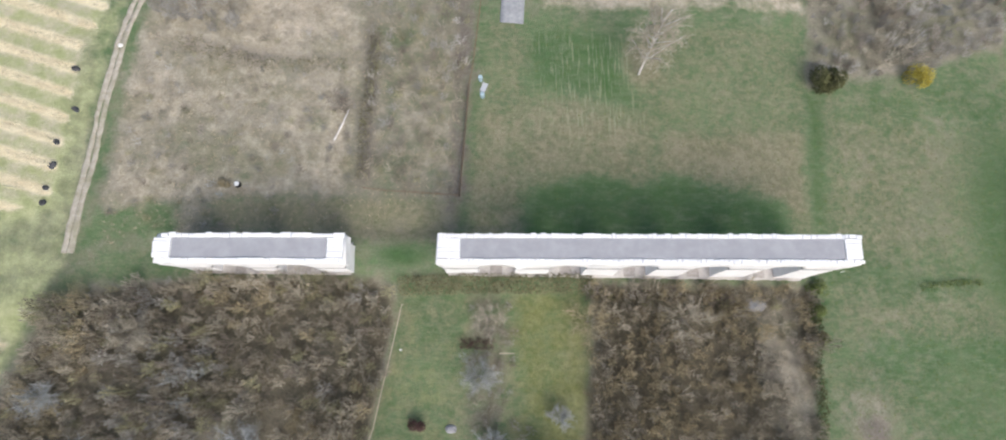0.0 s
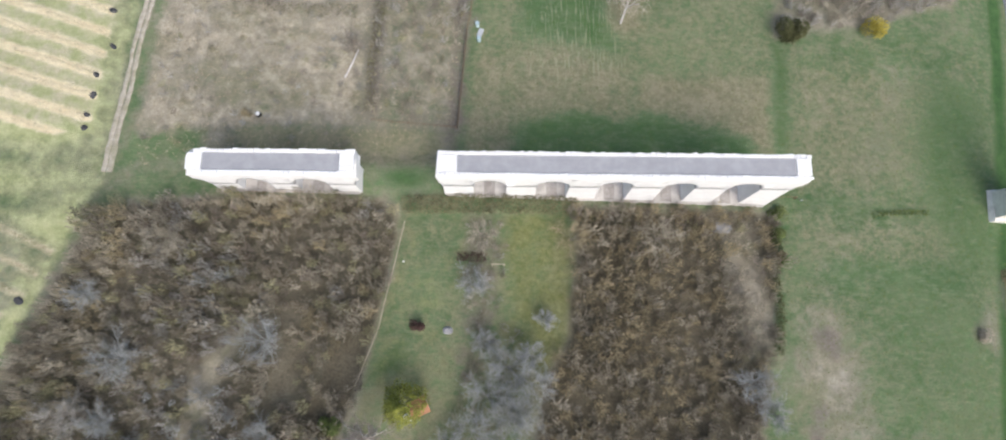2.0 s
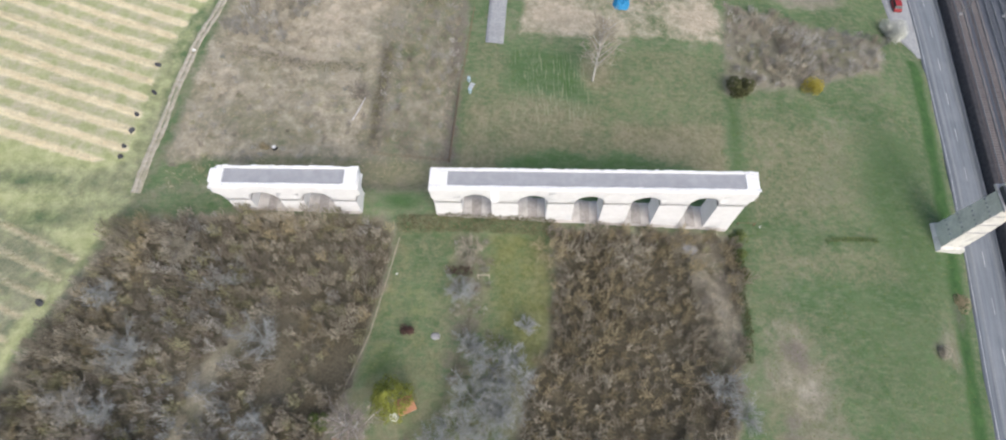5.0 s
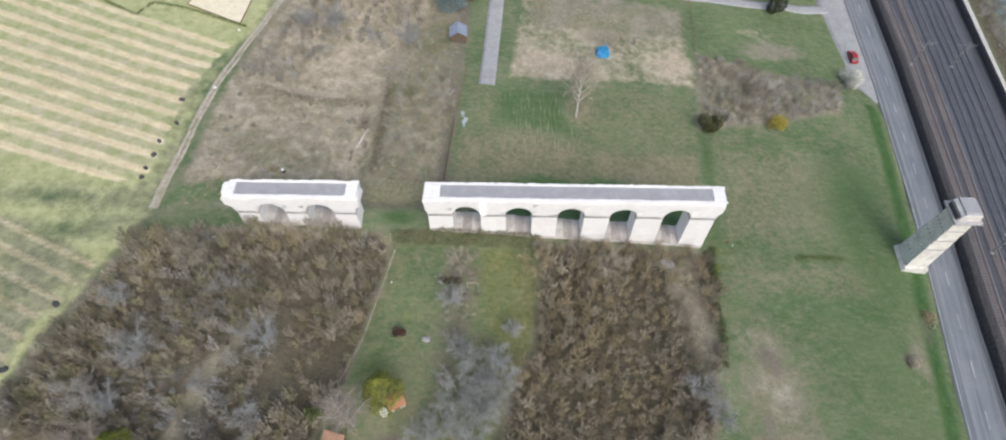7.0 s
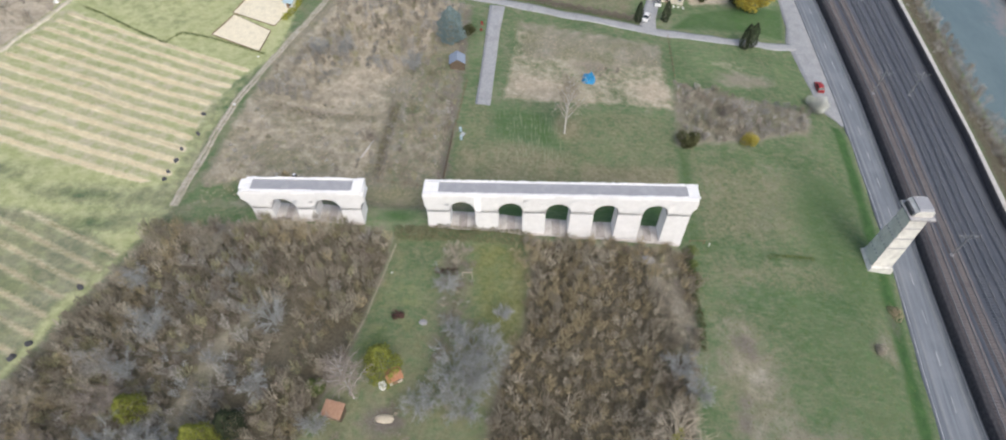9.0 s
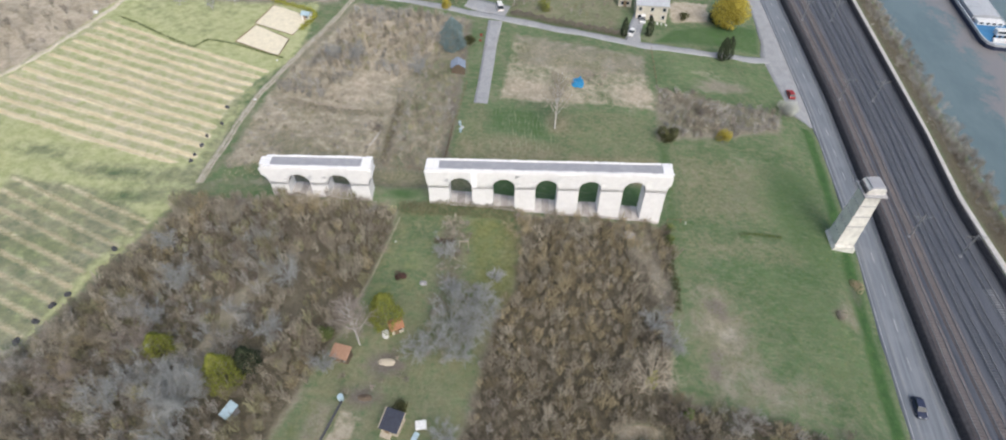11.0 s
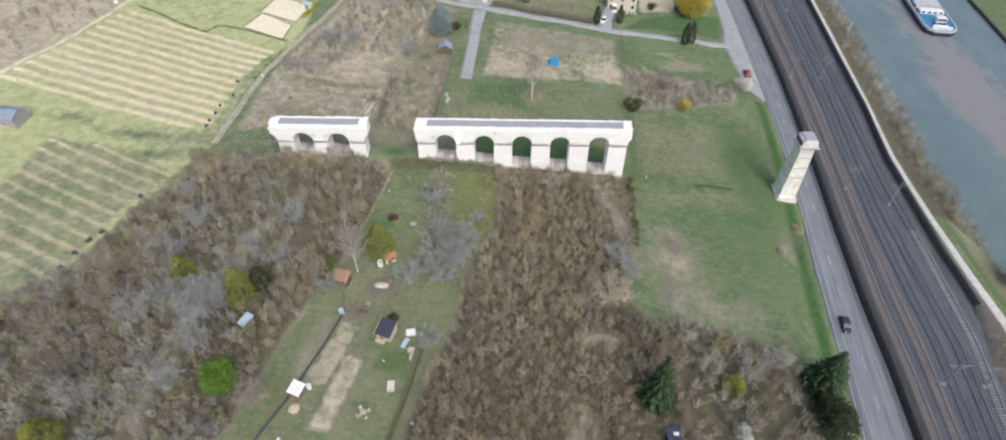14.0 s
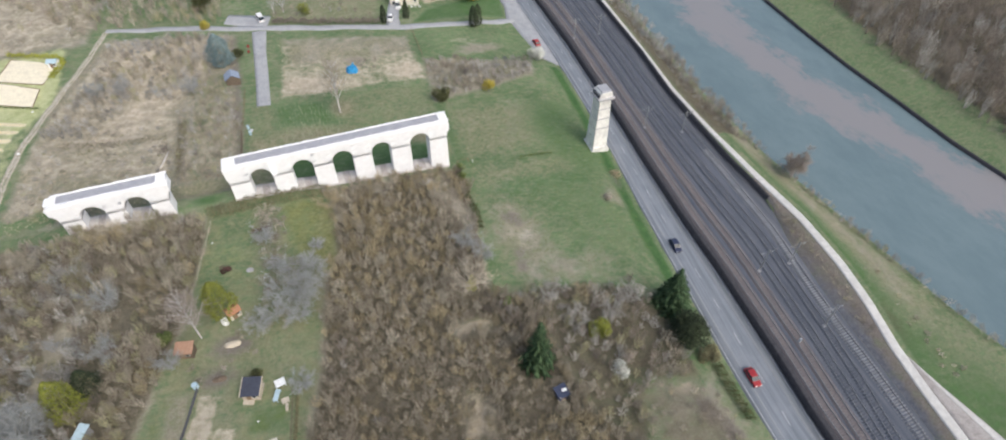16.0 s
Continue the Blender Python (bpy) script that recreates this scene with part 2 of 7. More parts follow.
for key, c1, c2 in (("olive", (0.165, 0.185, 0.036), (0.275, 0.290, 0.066)), ("fir", (0.034, 0.072, 0.034), (0.100, 0.152, 0.074)),
                    ("bright", (0.085, 0.165, 0.025), (0.150, 0.250, 0.045)), ("blue", (0.150, 0.215, 0.220), (0.260, 0.340, 0.350)),
                    ("thuja", (0.030, 0.042, 0.024), (0.060, 0.076, 0.040)), ("yellow", (0.380, 0.310, 0.045), (0.560, 0.475, 0.105)),
                    ("blossom", (0.52, 0.53, 0.47), (0.70, 0.71, 0.66)), ("hedge", (0.065, 0.075, 0.030), (0.125, 0.125, 0.060)),
                    ("bramble", (0.150, 0.142, 0.078), (0.240, 0.222, 0.130)), ("lime", (0.330, 0.350, 0.050), (0.480, 0.480, 0.090)), ("red", (0.078, 0.046, 0.040), (0.130, 0.076, 0.066)),
                    ("dry", (0.36, 0.31, 0.22), (0.50, 0.44, 0.33)), ("grass", (0.105, 0.145, 0.045), (0.175, 0.210, 0.080))):
    M["leaf_" + key] = surface("foliage_" + key, c1, c2, 1.2, tuple(0.7 * v for v in c1), 0.4, 0.5, island=0.35, rough=0.8, spec=0.2)
for key, c, r, m in (("white", (0.78, 0.78, 0.77), 0.5, 0), ("cream", (0.62, 0.58, 0.50), 0.85, 0), ("red", (0.33, 0.035, 0.04), 0.35, 0),
                     ("navy", (0.035, 0.045, 0.085), 0.6, 0), ("blue", (0.03, 0.26, 0.52), 0.55, 0), ("boat_blue", (0.06, 0.22, 0.42), 0.45, 0),
                     ("black", (0.025, 0.025, 0.028), 0.5, 0), ("tyre", (0.02, 0.02, 0.02), 0.85, 0), ("silver", (0.45, 0.46, 0.48), 0.35, 0.5),
                     ("grey", (0.33, 0.33, 0.34), 0.7, 0), ("rust", (0.36, 0.22, 0.15), 0.85, 0), ("roof_blue", (0.27, 0.32, 0.41), 0.6, 0), ("tile", (0.40, 0.20, 0.12), 0.85, 0),
                     ("slate", (0.085, 0.088, 0.10), 0.7, 0), ("felt", (0.050, 0.056, 0.078), 0.75, 0), ("wood", (0.24, 0.17, 0.11), 0.85, 0), ("wood_pale", (0.50, 0.44, 0.35), 0.85, 0),
                     ("pale_blue", (0.40, 0.52, 0.58), 0.6, 0), ("pole", (0.32, 0.33, 0.34), 0.6, 0.3), ("sand", (0.76, 0.69, 0.53), 0.95, 0), ("dirty_sand", (0.52, 0.46, 0.36), 0.95, 0),
                     ("glass", (0.03, 0.04, 0.05), 0.08, 0), ("brown", (0.15, 0.115, 0.085), 0.85, 0), ("roof_grey", (0.48, 0.50, 0.53), 0.6, 0)):
    M[key] = surface("coat_" + key, tuple(0.88 * v for v in c), tuple(min(1.0, 1.1 * v) for v in c), 2.5, tuple(0.78 * v for v in c), 0.6, 0.5,
                     rough=r, metal=m, bump=0.15 if r > 0.6 else 0.0)

# ---------------------------------------------------------------- mesh helpers


def thing(name, label, category, at=(0, 0, 0), group="", kind="", turn=0.0):
    ob = new(name)
    ob.empty_display_size = 0.3
    ob.matrix_world = pose(*at, 0, 0, turn)
    return tagged(ob, label, category, group, kind)


def part(name, bm, material, parent=None, label=""):
    me = bpy.data.meshes.new(name)
    bm.to_mesh(me)
    bm.free()
    me.materials.append(material)
    ob = new(name, me)
    ob.parent = parent
    return tagged(ob, label)


def arrays(name, verts, faces, materials, index=None, parent=None, label="", smooth=False):
    """One mesh object from arrays of corners and of triangles or quads."""
    verts, faces = np.asarray(verts, np.float32), np.asarray(faces, np.int32)
    me = bpy.data.meshes.new(name)
    n, k = faces.shape
    me.vertices.add(len(verts))
    me.vertices.foreach_set("co", verts.ravel())
    me.loops.add(n * k)
    me.loops.foreach_set("vertex_index", faces.ravel())
    me.polygons.add(n)
    me.polygons.foreach_set("loop_start", np.arange(0, n * k, k, dtype=np.int32))
    me.polygons.foreach_set("loop_total", np.full(n, k, np.int32))
    for m in materials:
        me.materials.append(m)
    if index is not None:
        me.polygons.foreach_set("material_index", np.asarray(index, np.int32))
    if smooth:
        me.polygons.foreach_set("use_smooth", np.ones(n, bool))
    me.update(calc_edges=True)
    me.validate()
    ob = new(name, me)
    ob.parent = parent
    return tagged(ob, label)


def box(bm, x0, x1, y0, y1, z0, z1, bevel=0.0):
    v = [bm.verts.new(p) for p in ((x0, y0, z0), (x1, y0, z0), (x1, y1, z0), (x0, y1, z0), (x0, y0, z1), (x1, y0, z1), (x1, y1, z1), (x0, y1, z1))]
    fs = [bm.faces.new([v[i] for i in q]) for q in ((3, 2, 1, 0), (4, 5, 6, 7), (0, 1, 5, 4), (1, 2, 6, 5), (2, 3, 7, 6), (3, 0, 4, 7))]
    if bevel:
        bmesh.ops.bevel(bm, geom=list({e for f in fs for e in f.edges}), offset=bevel, segments=1, affect="EDGES")
    return v


def boxed(name, dims, material, parent=None, label="", bevel=0.02):
    bm = bmesh.new()
    box(bm, *dims, bevel)
    return part(name, bm, material, parent, label)


def prism(bm, outline, axis, a, b):
    """An outline of (u, v) pairs pushed from a to b along an axis: 'y' (u = x, v = z), 'x' (u = y, v = z) or 'z' (u = x, v = y)."""
    place = {"y": lambda u, v, w: (u, w, v), "x": lambda u, v, w: (w, u, v), "z": lambda u, v, w: (u, v, w)}[axis]
    lo = [bm.verts.new(place(u, v, a)) for u, v in outline]
    hi = [bm.verts.new(place(u, v, b)) for u, v in outline]
    n = len(outline)
    bm.faces.new(lo)
    bm.faces.new(hi)
    for i in range(n):
        bm.faces.new((lo[i], lo[(i + 1) % n], hi[(i + 1) % n], hi[i]))
    bmesh.ops.recalc_face_normals(bm, faces=bm.faces[:])


def rod(bm, p, q, r0, r1=None, sides=6):
    p, q = Vector(p), Vector(q)
    r1 = r0 if r1 is None else r1
    turn = (q - p).to_track_quat("Z", "Y").to_matrix().to_4x4()
    bmesh.ops.create_cone(bm, cap_ends=True, segments=sides, radius1=r0, radius2=r1, depth=(q - p).length,
                          matrix=Matrix.Translation((p + q) / 2) @ turn)


def rods(p0, p1, r0, r1=None):
    """Thin three-sided rods; with no r1 they run to a point."""
    p0, p1 = np.asarray(p0, float), np.asarray(p1, float)
    d = p1 - p0
    d /= np.linalg.norm(d, axis=1, keepdims=True) + 1e-9
    side = np.cross(d, np.where(np.abs(d[:, 2:3]) > 0.9, [[1.0, 0, 0]], [[0, 0, 1.0]]))
    side /= np.linalg.norm(side, axis=1, keepdims=True) + 1e-9
    other = np.cross(d, side)
    n = len(p0)
    r0 = np.broadcast_to(np.asarray(r0, float), (n,))[:, None]
    ring = [side * math.cos(a) + other * math.sin(a) for a in (0, 2.0944, 4.18879)]
    if r1 is None:
        v = np.stack([p0 + ring[0] * r0, p0 + ring[1] * r0, p0 + ring[2] * r0, p1], 1).reshape(-1, 3)
        f = np.array([[0, 1, 3], [1, 2, 3], [2, 0, 3]])
        return v, (np.arange(n)[:, None, None] * 4 + f).reshape(-1, 3)
    r1 = np.broadcast_to(np.asarray(r1, float), (n,))[:, None]
    v = np.stack([p0 + g * r0 for g in ring] + [p1 + g * r1 for g in ring], 1).reshape(-1, 3)
    f = np.array([[0, 1, 4], [0, 4, 3], [1, 2, 5], [1, 5, 4], [2, 0, 3], [2, 3, 5]])
    return v, (np.arange(n)[:, None, None] * 6 + f).reshape(-1, 3)


def joined(pieces):
    vs, fs, at = [], [], 0
    for v, f in pieces:
        vs.append(v)
        fs.append(f + at)
        at += len(v)
    return np.concatenate(vs), np.concatenate(fs)


# ---------------------------------------------------------------- the lie of the land
SLOPE_X = [-3000, -400, -200, -120, -75, -57, -40, -18, 0, 21, 35, 50, 63, 76, 84, 87]
SLOPE_Z = [120, 48, 27, 19.5, 15.6, 14.7, 13.4, 11.9, 10.6, 8.9, 7.9, 6.4, 5.2, 3.2, 0.6, 0.0]


def along(pairs):
    ys, xs = [p[0] for p in pairs], [p[1] for p in pairs]
    return lambda y: np.interp(y, ys, xs)


road_left = along([(-90, 78.2), (-74, 78.5), (-58, 79.8), (-45, 81.4), (-28, 83.6), (-13, 85.5), (3, 87.8), (27, 91.0), (63, 94.2), (105, 96.5), (130, 97.6)])
road_right = along([(-90, 86.8), (-73, 88.0), (-59, 89.8), (-37, 91.9), (-20, 92.9), (2, 95.0), (22, 97.3), (69, 101.6), (101, 103.4), (130, 104.8)])
kerb = along([(-90, 78.2), (-74, 78.5), (-58, 79.8), (-45, 81.4), (-28, 83.6), (-13, 85.5), (3, 87.8), (27, 91.0), (52, 93.2), (57, 92.8), (62, 89.6), (84, 88.4), (92, 88.2), (100, 90.5), (130, 93.0)])
rail_right = along([(-95, 102.5), (-81, 105.7), (-72, 108.4), (-57, 111.3), (-40, 114.2), (-32, 115.6), (-14, 115.8), (-7, 115.6), (10, 116.2), (26, 117.0), (50, 120.3), (87, 123.6), (130, 127.5)])
path_mid = along([(-95, 107.5), (-87, 108.9), (-77, 110.4), (-67, 112.4), (-57, 115.4), (-46, 117.6), (-31, 118.9), (-15, 118.2), (5, 118.2), (27, 119.0), (52, 122.0), (87, 125.4), (130, 129.3)])
bank_near = along([(-95, 143.0), (-75, 138.5), (-62, 136.2), (-48, 135.2), (-29, 133.2), (-16, 132.0), (-4, 130.8), (26, 131.2), (58, 134.0), (93, 137.4), (130, 141.0)])
bank_far = along([(-95, 192.0), (-36, 185.8), (-19, 184.6), (2, 185.2), (24, 185.3), (48, 186.8), (74, 189.2), (130, 195.0)])
wood_far = along([(-95, 203.0), (-24, 197.0), (-11, 195.8), (8, 195.0), (32, 198.0), (60, 203.5), (130, 215.0)])
track_last = along([(-95, 101.5), (-81, 103.6), (-68, 105.2), (-59, 106.0), (-47, 107.8), (-31, 110.6), (-10, 111.9), (20, 113.2), (60, 117.0), (130, 123.0)])


def ballast_right(y):
    k = np.clip((np.asarray(y, float) + 34) / 12, 0, 1)
    return (track_last(y) + 2.3) * (1 - k) + rail_right(y) * k


RAIL_Z, PATH_Z, WATER_Z = 1.8, 3.0, -2.0


def height(x, y):
    """The ground west of the road, in metres over the road."""
    x, y = np.asarray(x, float), np.asarray(y, float)
    shift = np.clip((kerb(y) - 87.0), -9, 12) * np.clip((x - 40) / 45, 0, 1)
    z = np.interp(x - shift, SLOPE_X, SLOPE_Z)
    z = z + np.interp(x, [-48, -40, -20, -8, 10, 42, 49], [0, 1.1, 1.2, 1.8, 1.6, 1.1, 0]) * np.exp(-((y - 13.2) / 3.6) ** 4)      # the bank that carries the ruins
    return z + 0.18 * np.sin(x * 0.21 + 1.3) * np.sin(y * 0.17) + 0.10 * np.sin(x * 0.55 + y * 0.4)


def at_ground(x, y, up=0.0):
    return (x, y, float(height(x, y)) + up)


def inside(poly, x, y, soft=1.5):
    """1 inside an outline, 0 outside, with a soft edge."""
    poly = np.asarray(poly, float)
    hit, dist = np.zeros(np.shape(x), bool), np.full(np.shape(x), 1e9)
    for (ax, ay), (bx, by) in zip(poly, np.roll(poly, -1, axis=0)):
        cut = ((ay > y) != (by > y)) & (x < (bx - ax) * (y - ay) / (by - ay + 1e-12) + ax)
        hit ^= cut
        k = np.clip(((x - ax) * (bx - ax) + (y - ay) * (by - ay)) / ((bx - ax) ** 2 + (by - ay) ** 2 + 1e-9), 0, 1)
        dist = np.minimum(dist, np.hypot(x - ax - k * (bx - ax), y - ay - k * (by - ay)))
    d = np.where(hit, dist, -dist)
    k = np.clip(0.5 + d / (2 * soft), 0, 1)
    return k * k * (3 - 2 * k)


def blob(x, y, cx, cy, rx, ry=None):
    ry = ry or rx
    return np.clip(1.3 - np.hypot((x - cx) / rx, (y - cy) / ry), 0, 1)


WEST_WOOD = [(-59, 8), (-42, 10.2), (-17, 10.3), (-15, 9.5), (-14.5, 6), (-18.5, -16), (-27, -41), (-31, -58), (-45, -80), (-100, -80), (-88, -42), (-73, -30), (-66, -12)]
EAST_WOOD = [(12, 10.0), (44, 9.8), (44, 0), (41, -17), (39, -30), (45.5, -31), (47, -45), (48, -60), (55, -70), (50, -100), (-10, -100), (-1, -52), (3.8, -37), (6.6, -24), (7.6, -16), (11, -11), (12.5, 2)]
SE_SCRUB = [(45.5, -31), (50, -30.5), (69, -35.5), (73, -46), (72, -60), (60, -57), (55, -70), (48, -60), (47, -45)]
BRUSH_STRIP = [(34.6, 8.8), (41.6, 8.8), (42.6, -11), (38.2, -13), (36.4, -6)]
NORTH_SCRUB = [(-46, 58), (-41, 90), (-14, 93), (-3, 88), (-5, 50), (-7, 24), (-20, 24), (-21, 45), (-44, 50)]
EAST_SCRUB = [(47, 41), (64, 44), (82, 50), (84, 58), (68, 60), (50, 65)]
FAR_WOOD = [(-123, 38), (-117, 52), (-111, 74), (-104, 112), (-160, 112), (-160, 30)]
GARDEN = [(-15, 9), (12.5, 9), (12.3, 2), (11, -11), (7.6, -16), (6.6, -24), (3.8, -37), (-1, -52), (-4, -75), (-36, -75), (-30, -55), (-26, -41), (-18, -16)]


UPPER_ROWS = [(-122, 33), (-116, 48), (-105.5, 76), (-79.5, 66), (-73, 64), (-55, 58.5), (-57.6, 50), (-60.5, 44), (-61, 34), (-61.6, 21), (-67, 18.5)]
LOWER_ROWS = [(-97, 12), (-90, 11), (-79.5, 10), (-63, 2), (-66, -5), (-69.5, -9), (-71, -17), (-73.5, -27), (-76, -38), (-99, -30)]


def upper_row(k):
    """The line of one mown strip of the upper vineyard; the strips fan out a little uphill."""
    return lambda x: 18.2 + 3.66 * k + (-62 - x) / 50 * (-1.2 + 0.32 * k) - 0.305 * (x + 62)


def lower_row(k):
    return lambda x: 3.8 - 3.95 * k - 0.43 * (x + 70)



BORDER = [(-61.5, 20), (-61, 44), (-56, 53), (-54, 60), (-50, 70), (-48, 78), (-52.4, 64), (-56, 47), (-58, 30), (-58, 11), (-64, 9), (-70, 13), (-66, 17)]


def ground():
    ys = np.concatenate([[-3000, -1200, -500, -250, -160, -120], np.arange(-105, 130.1, 0.7), [150, 200, 300, 600, 1300, 3000]])
    s = np.linspace(0, 1, 318)
    rl, rr, rx, pm, bn, bf, wf = (f(ys)[:, None] for f in (kerb, road_right, ballast_right, path_mid, bank_near, bank_far, wood_far))
    west = -135 + s[None] * (rl + 135)
    far_west = np.array([[-3000, -1500, -800, -400, -250, -180]]) + 0 * rl
    xs = [far_west, west]
    zs = [height(far_west, ys[:, None] + 0 * far_west), height(west, ys[:, None] + 0 * west)]
    steps = [(rl + 0.2, -0.25), (rr - 0.2, -0.25), (rr + 0.1, -0.25), (rr + 0.25, RAIL_Z - 0.6), (rr + 1.2, RAIL_Z - 0.3), (rx - 0.1, RAIL_Z - 0.3),
             (rx, RAIL_Z - 0.3), (rx + 0.2, np.where(ys[:, None] > -26, PATH_Z - 0.15, RAIL_Z - 0.02)), (np.maximum(pm - 1.5, rx + 0.3), PATH_Z - 0.15), (pm + 1.6, PATH_Z - 0.15), (pm + 3.0, PATH_Z - 0.5), ((pm + bn) / 2 + 1, 0.6), (bn, WATER_Z + 0.1),
             (bn + 3, WATER_Z - 2), (bf - 3, WATER_Z - 2), (bf - 0.1, WATER_Z - 1.0), (bf, WATER_Z + 0.9), (bf + 1.0, WATER_Z + 1.1), (wf - 4, 0.6), (wf, 1.6),
             (wf + 8, 2.0), (wf + 40, 2.0), (wf + 120, 2.0), (wf + 400, 4.0), (3000 + 0 * wf, 30.0)]
    for x, z in steps:
        xs.append(x)
        zs.append(z + 0 * x)
    x, z = np.concatenate(xs, 1), np.concatenate(zs, 1)
    y = ys[:, None] + 0 * x
    rows, cols = x.shape
    grid = np.arange(rows * cols).reshape(rows, cols)
    quads = np.stack([grid[:-1, :-1], grid[:-1, 1:], grid[1:, 1:], grid[1:, :-1]], -1).reshape(-1, 4)
    ob = arrays("ground", np.stack([x, y, z], -1).reshape(-1, 3), quads, [M["ground"]], smooth=True)
    X, Y = x.ravel(), y.ravel()
    east = X > road_right(Y) + 5
    w = {k: np.zeros(X.shape) for k in ("tan", "moss", "stubble", "cinder", "straw", "lush", "fresh", "pale", "strip", "soil", "litter")}

    def lay(name, amount, value):
        w[name] = w[name] * (1 - amount) + value * amount

    lay("straw", np.ones(X.shape), 0.30)
    lay("tan", np.ones(X.shape), 0.25)
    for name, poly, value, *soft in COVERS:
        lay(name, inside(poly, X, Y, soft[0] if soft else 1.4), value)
    for name, cx, cy, rx_, ry_, value in PATCHES:
        lay(name, blob(X, Y, cx, cy, rx_, ry_), value)
    for row, block, value in ([(upper_row(k), UPPER_ROWS, 0.94) for k in range(12)] + [(lower_row(k), LOWER_ROWS, 0.58) for k in range(10)]):
        lay("strip", inside(block, X, Y, 0.8) * np.exp(-((Y - row(X)) / 0.92) ** 2), value)
    edge = np.clip(1 - np.abs(X - kerb(Y) + 2.6) / 2.6, 0, 1) * ((Y > -36) & (Y < 55))
    lay("lush", edge, 1.0)
    lay("straw", east.astype(float), 0.22)
    lay("tan", east.astype(float), 0.34)
    lay("lush", ((X > bank_far(Y)) & (X < wood_far(Y) - 2)).astype(float), 0.26)
    lay("lush", ((X > path_mid(Y) + 2) & (X < bank_near(Y)) & (Y < 10)).astype(float), 0.62)
    lay("soil", ((X > ballast_right(Y) + 0.1) & (X < path_mid(Y)) & (Y < -15)).astype(float), 0.75)
    lay("cinder", ((X > ballast_right(Y) + 0.1) & (X < path_mid(Y) - 2.2) & (Y < -15)).astype(float), np.interp(Y, [-62, -40], [0.9, 0.45]))
    bank = np.exp(-((X - path_mid(Y) - np.interp(Y, [-90, -60, -20], [14, 10, 7])) / 2.6) ** 2) * (Y < 12)
    lay("lush", bank, 0.0)
    lay("straw", bank, 0.55)
    lay("tan", bank, 0.8)
    lay("litter", np.exp(-((X - path_mid(Y) - 3.4) / 1.3) ** 2) * np.exp(-((Y + 62) / 9) ** 2), 0.55)
    lay("litter", (X > wood_far(Y)).astype(float), 1.0)
    lay("litter", ((X > path_mid(Y) + 0.6) & (X < bank_near(Y)) & (Y > 4)).astype(float), 0.75)
    for k, v in w.items():
        a = ob.data.attributes.new(k, "FLOAT", "POINT")
        a.data.foreach_set("value", v.astype(np.float32))
    return tagged(ob, "sloping meadow, garden and scrub ground falling to the river", "ground", kind="structure")


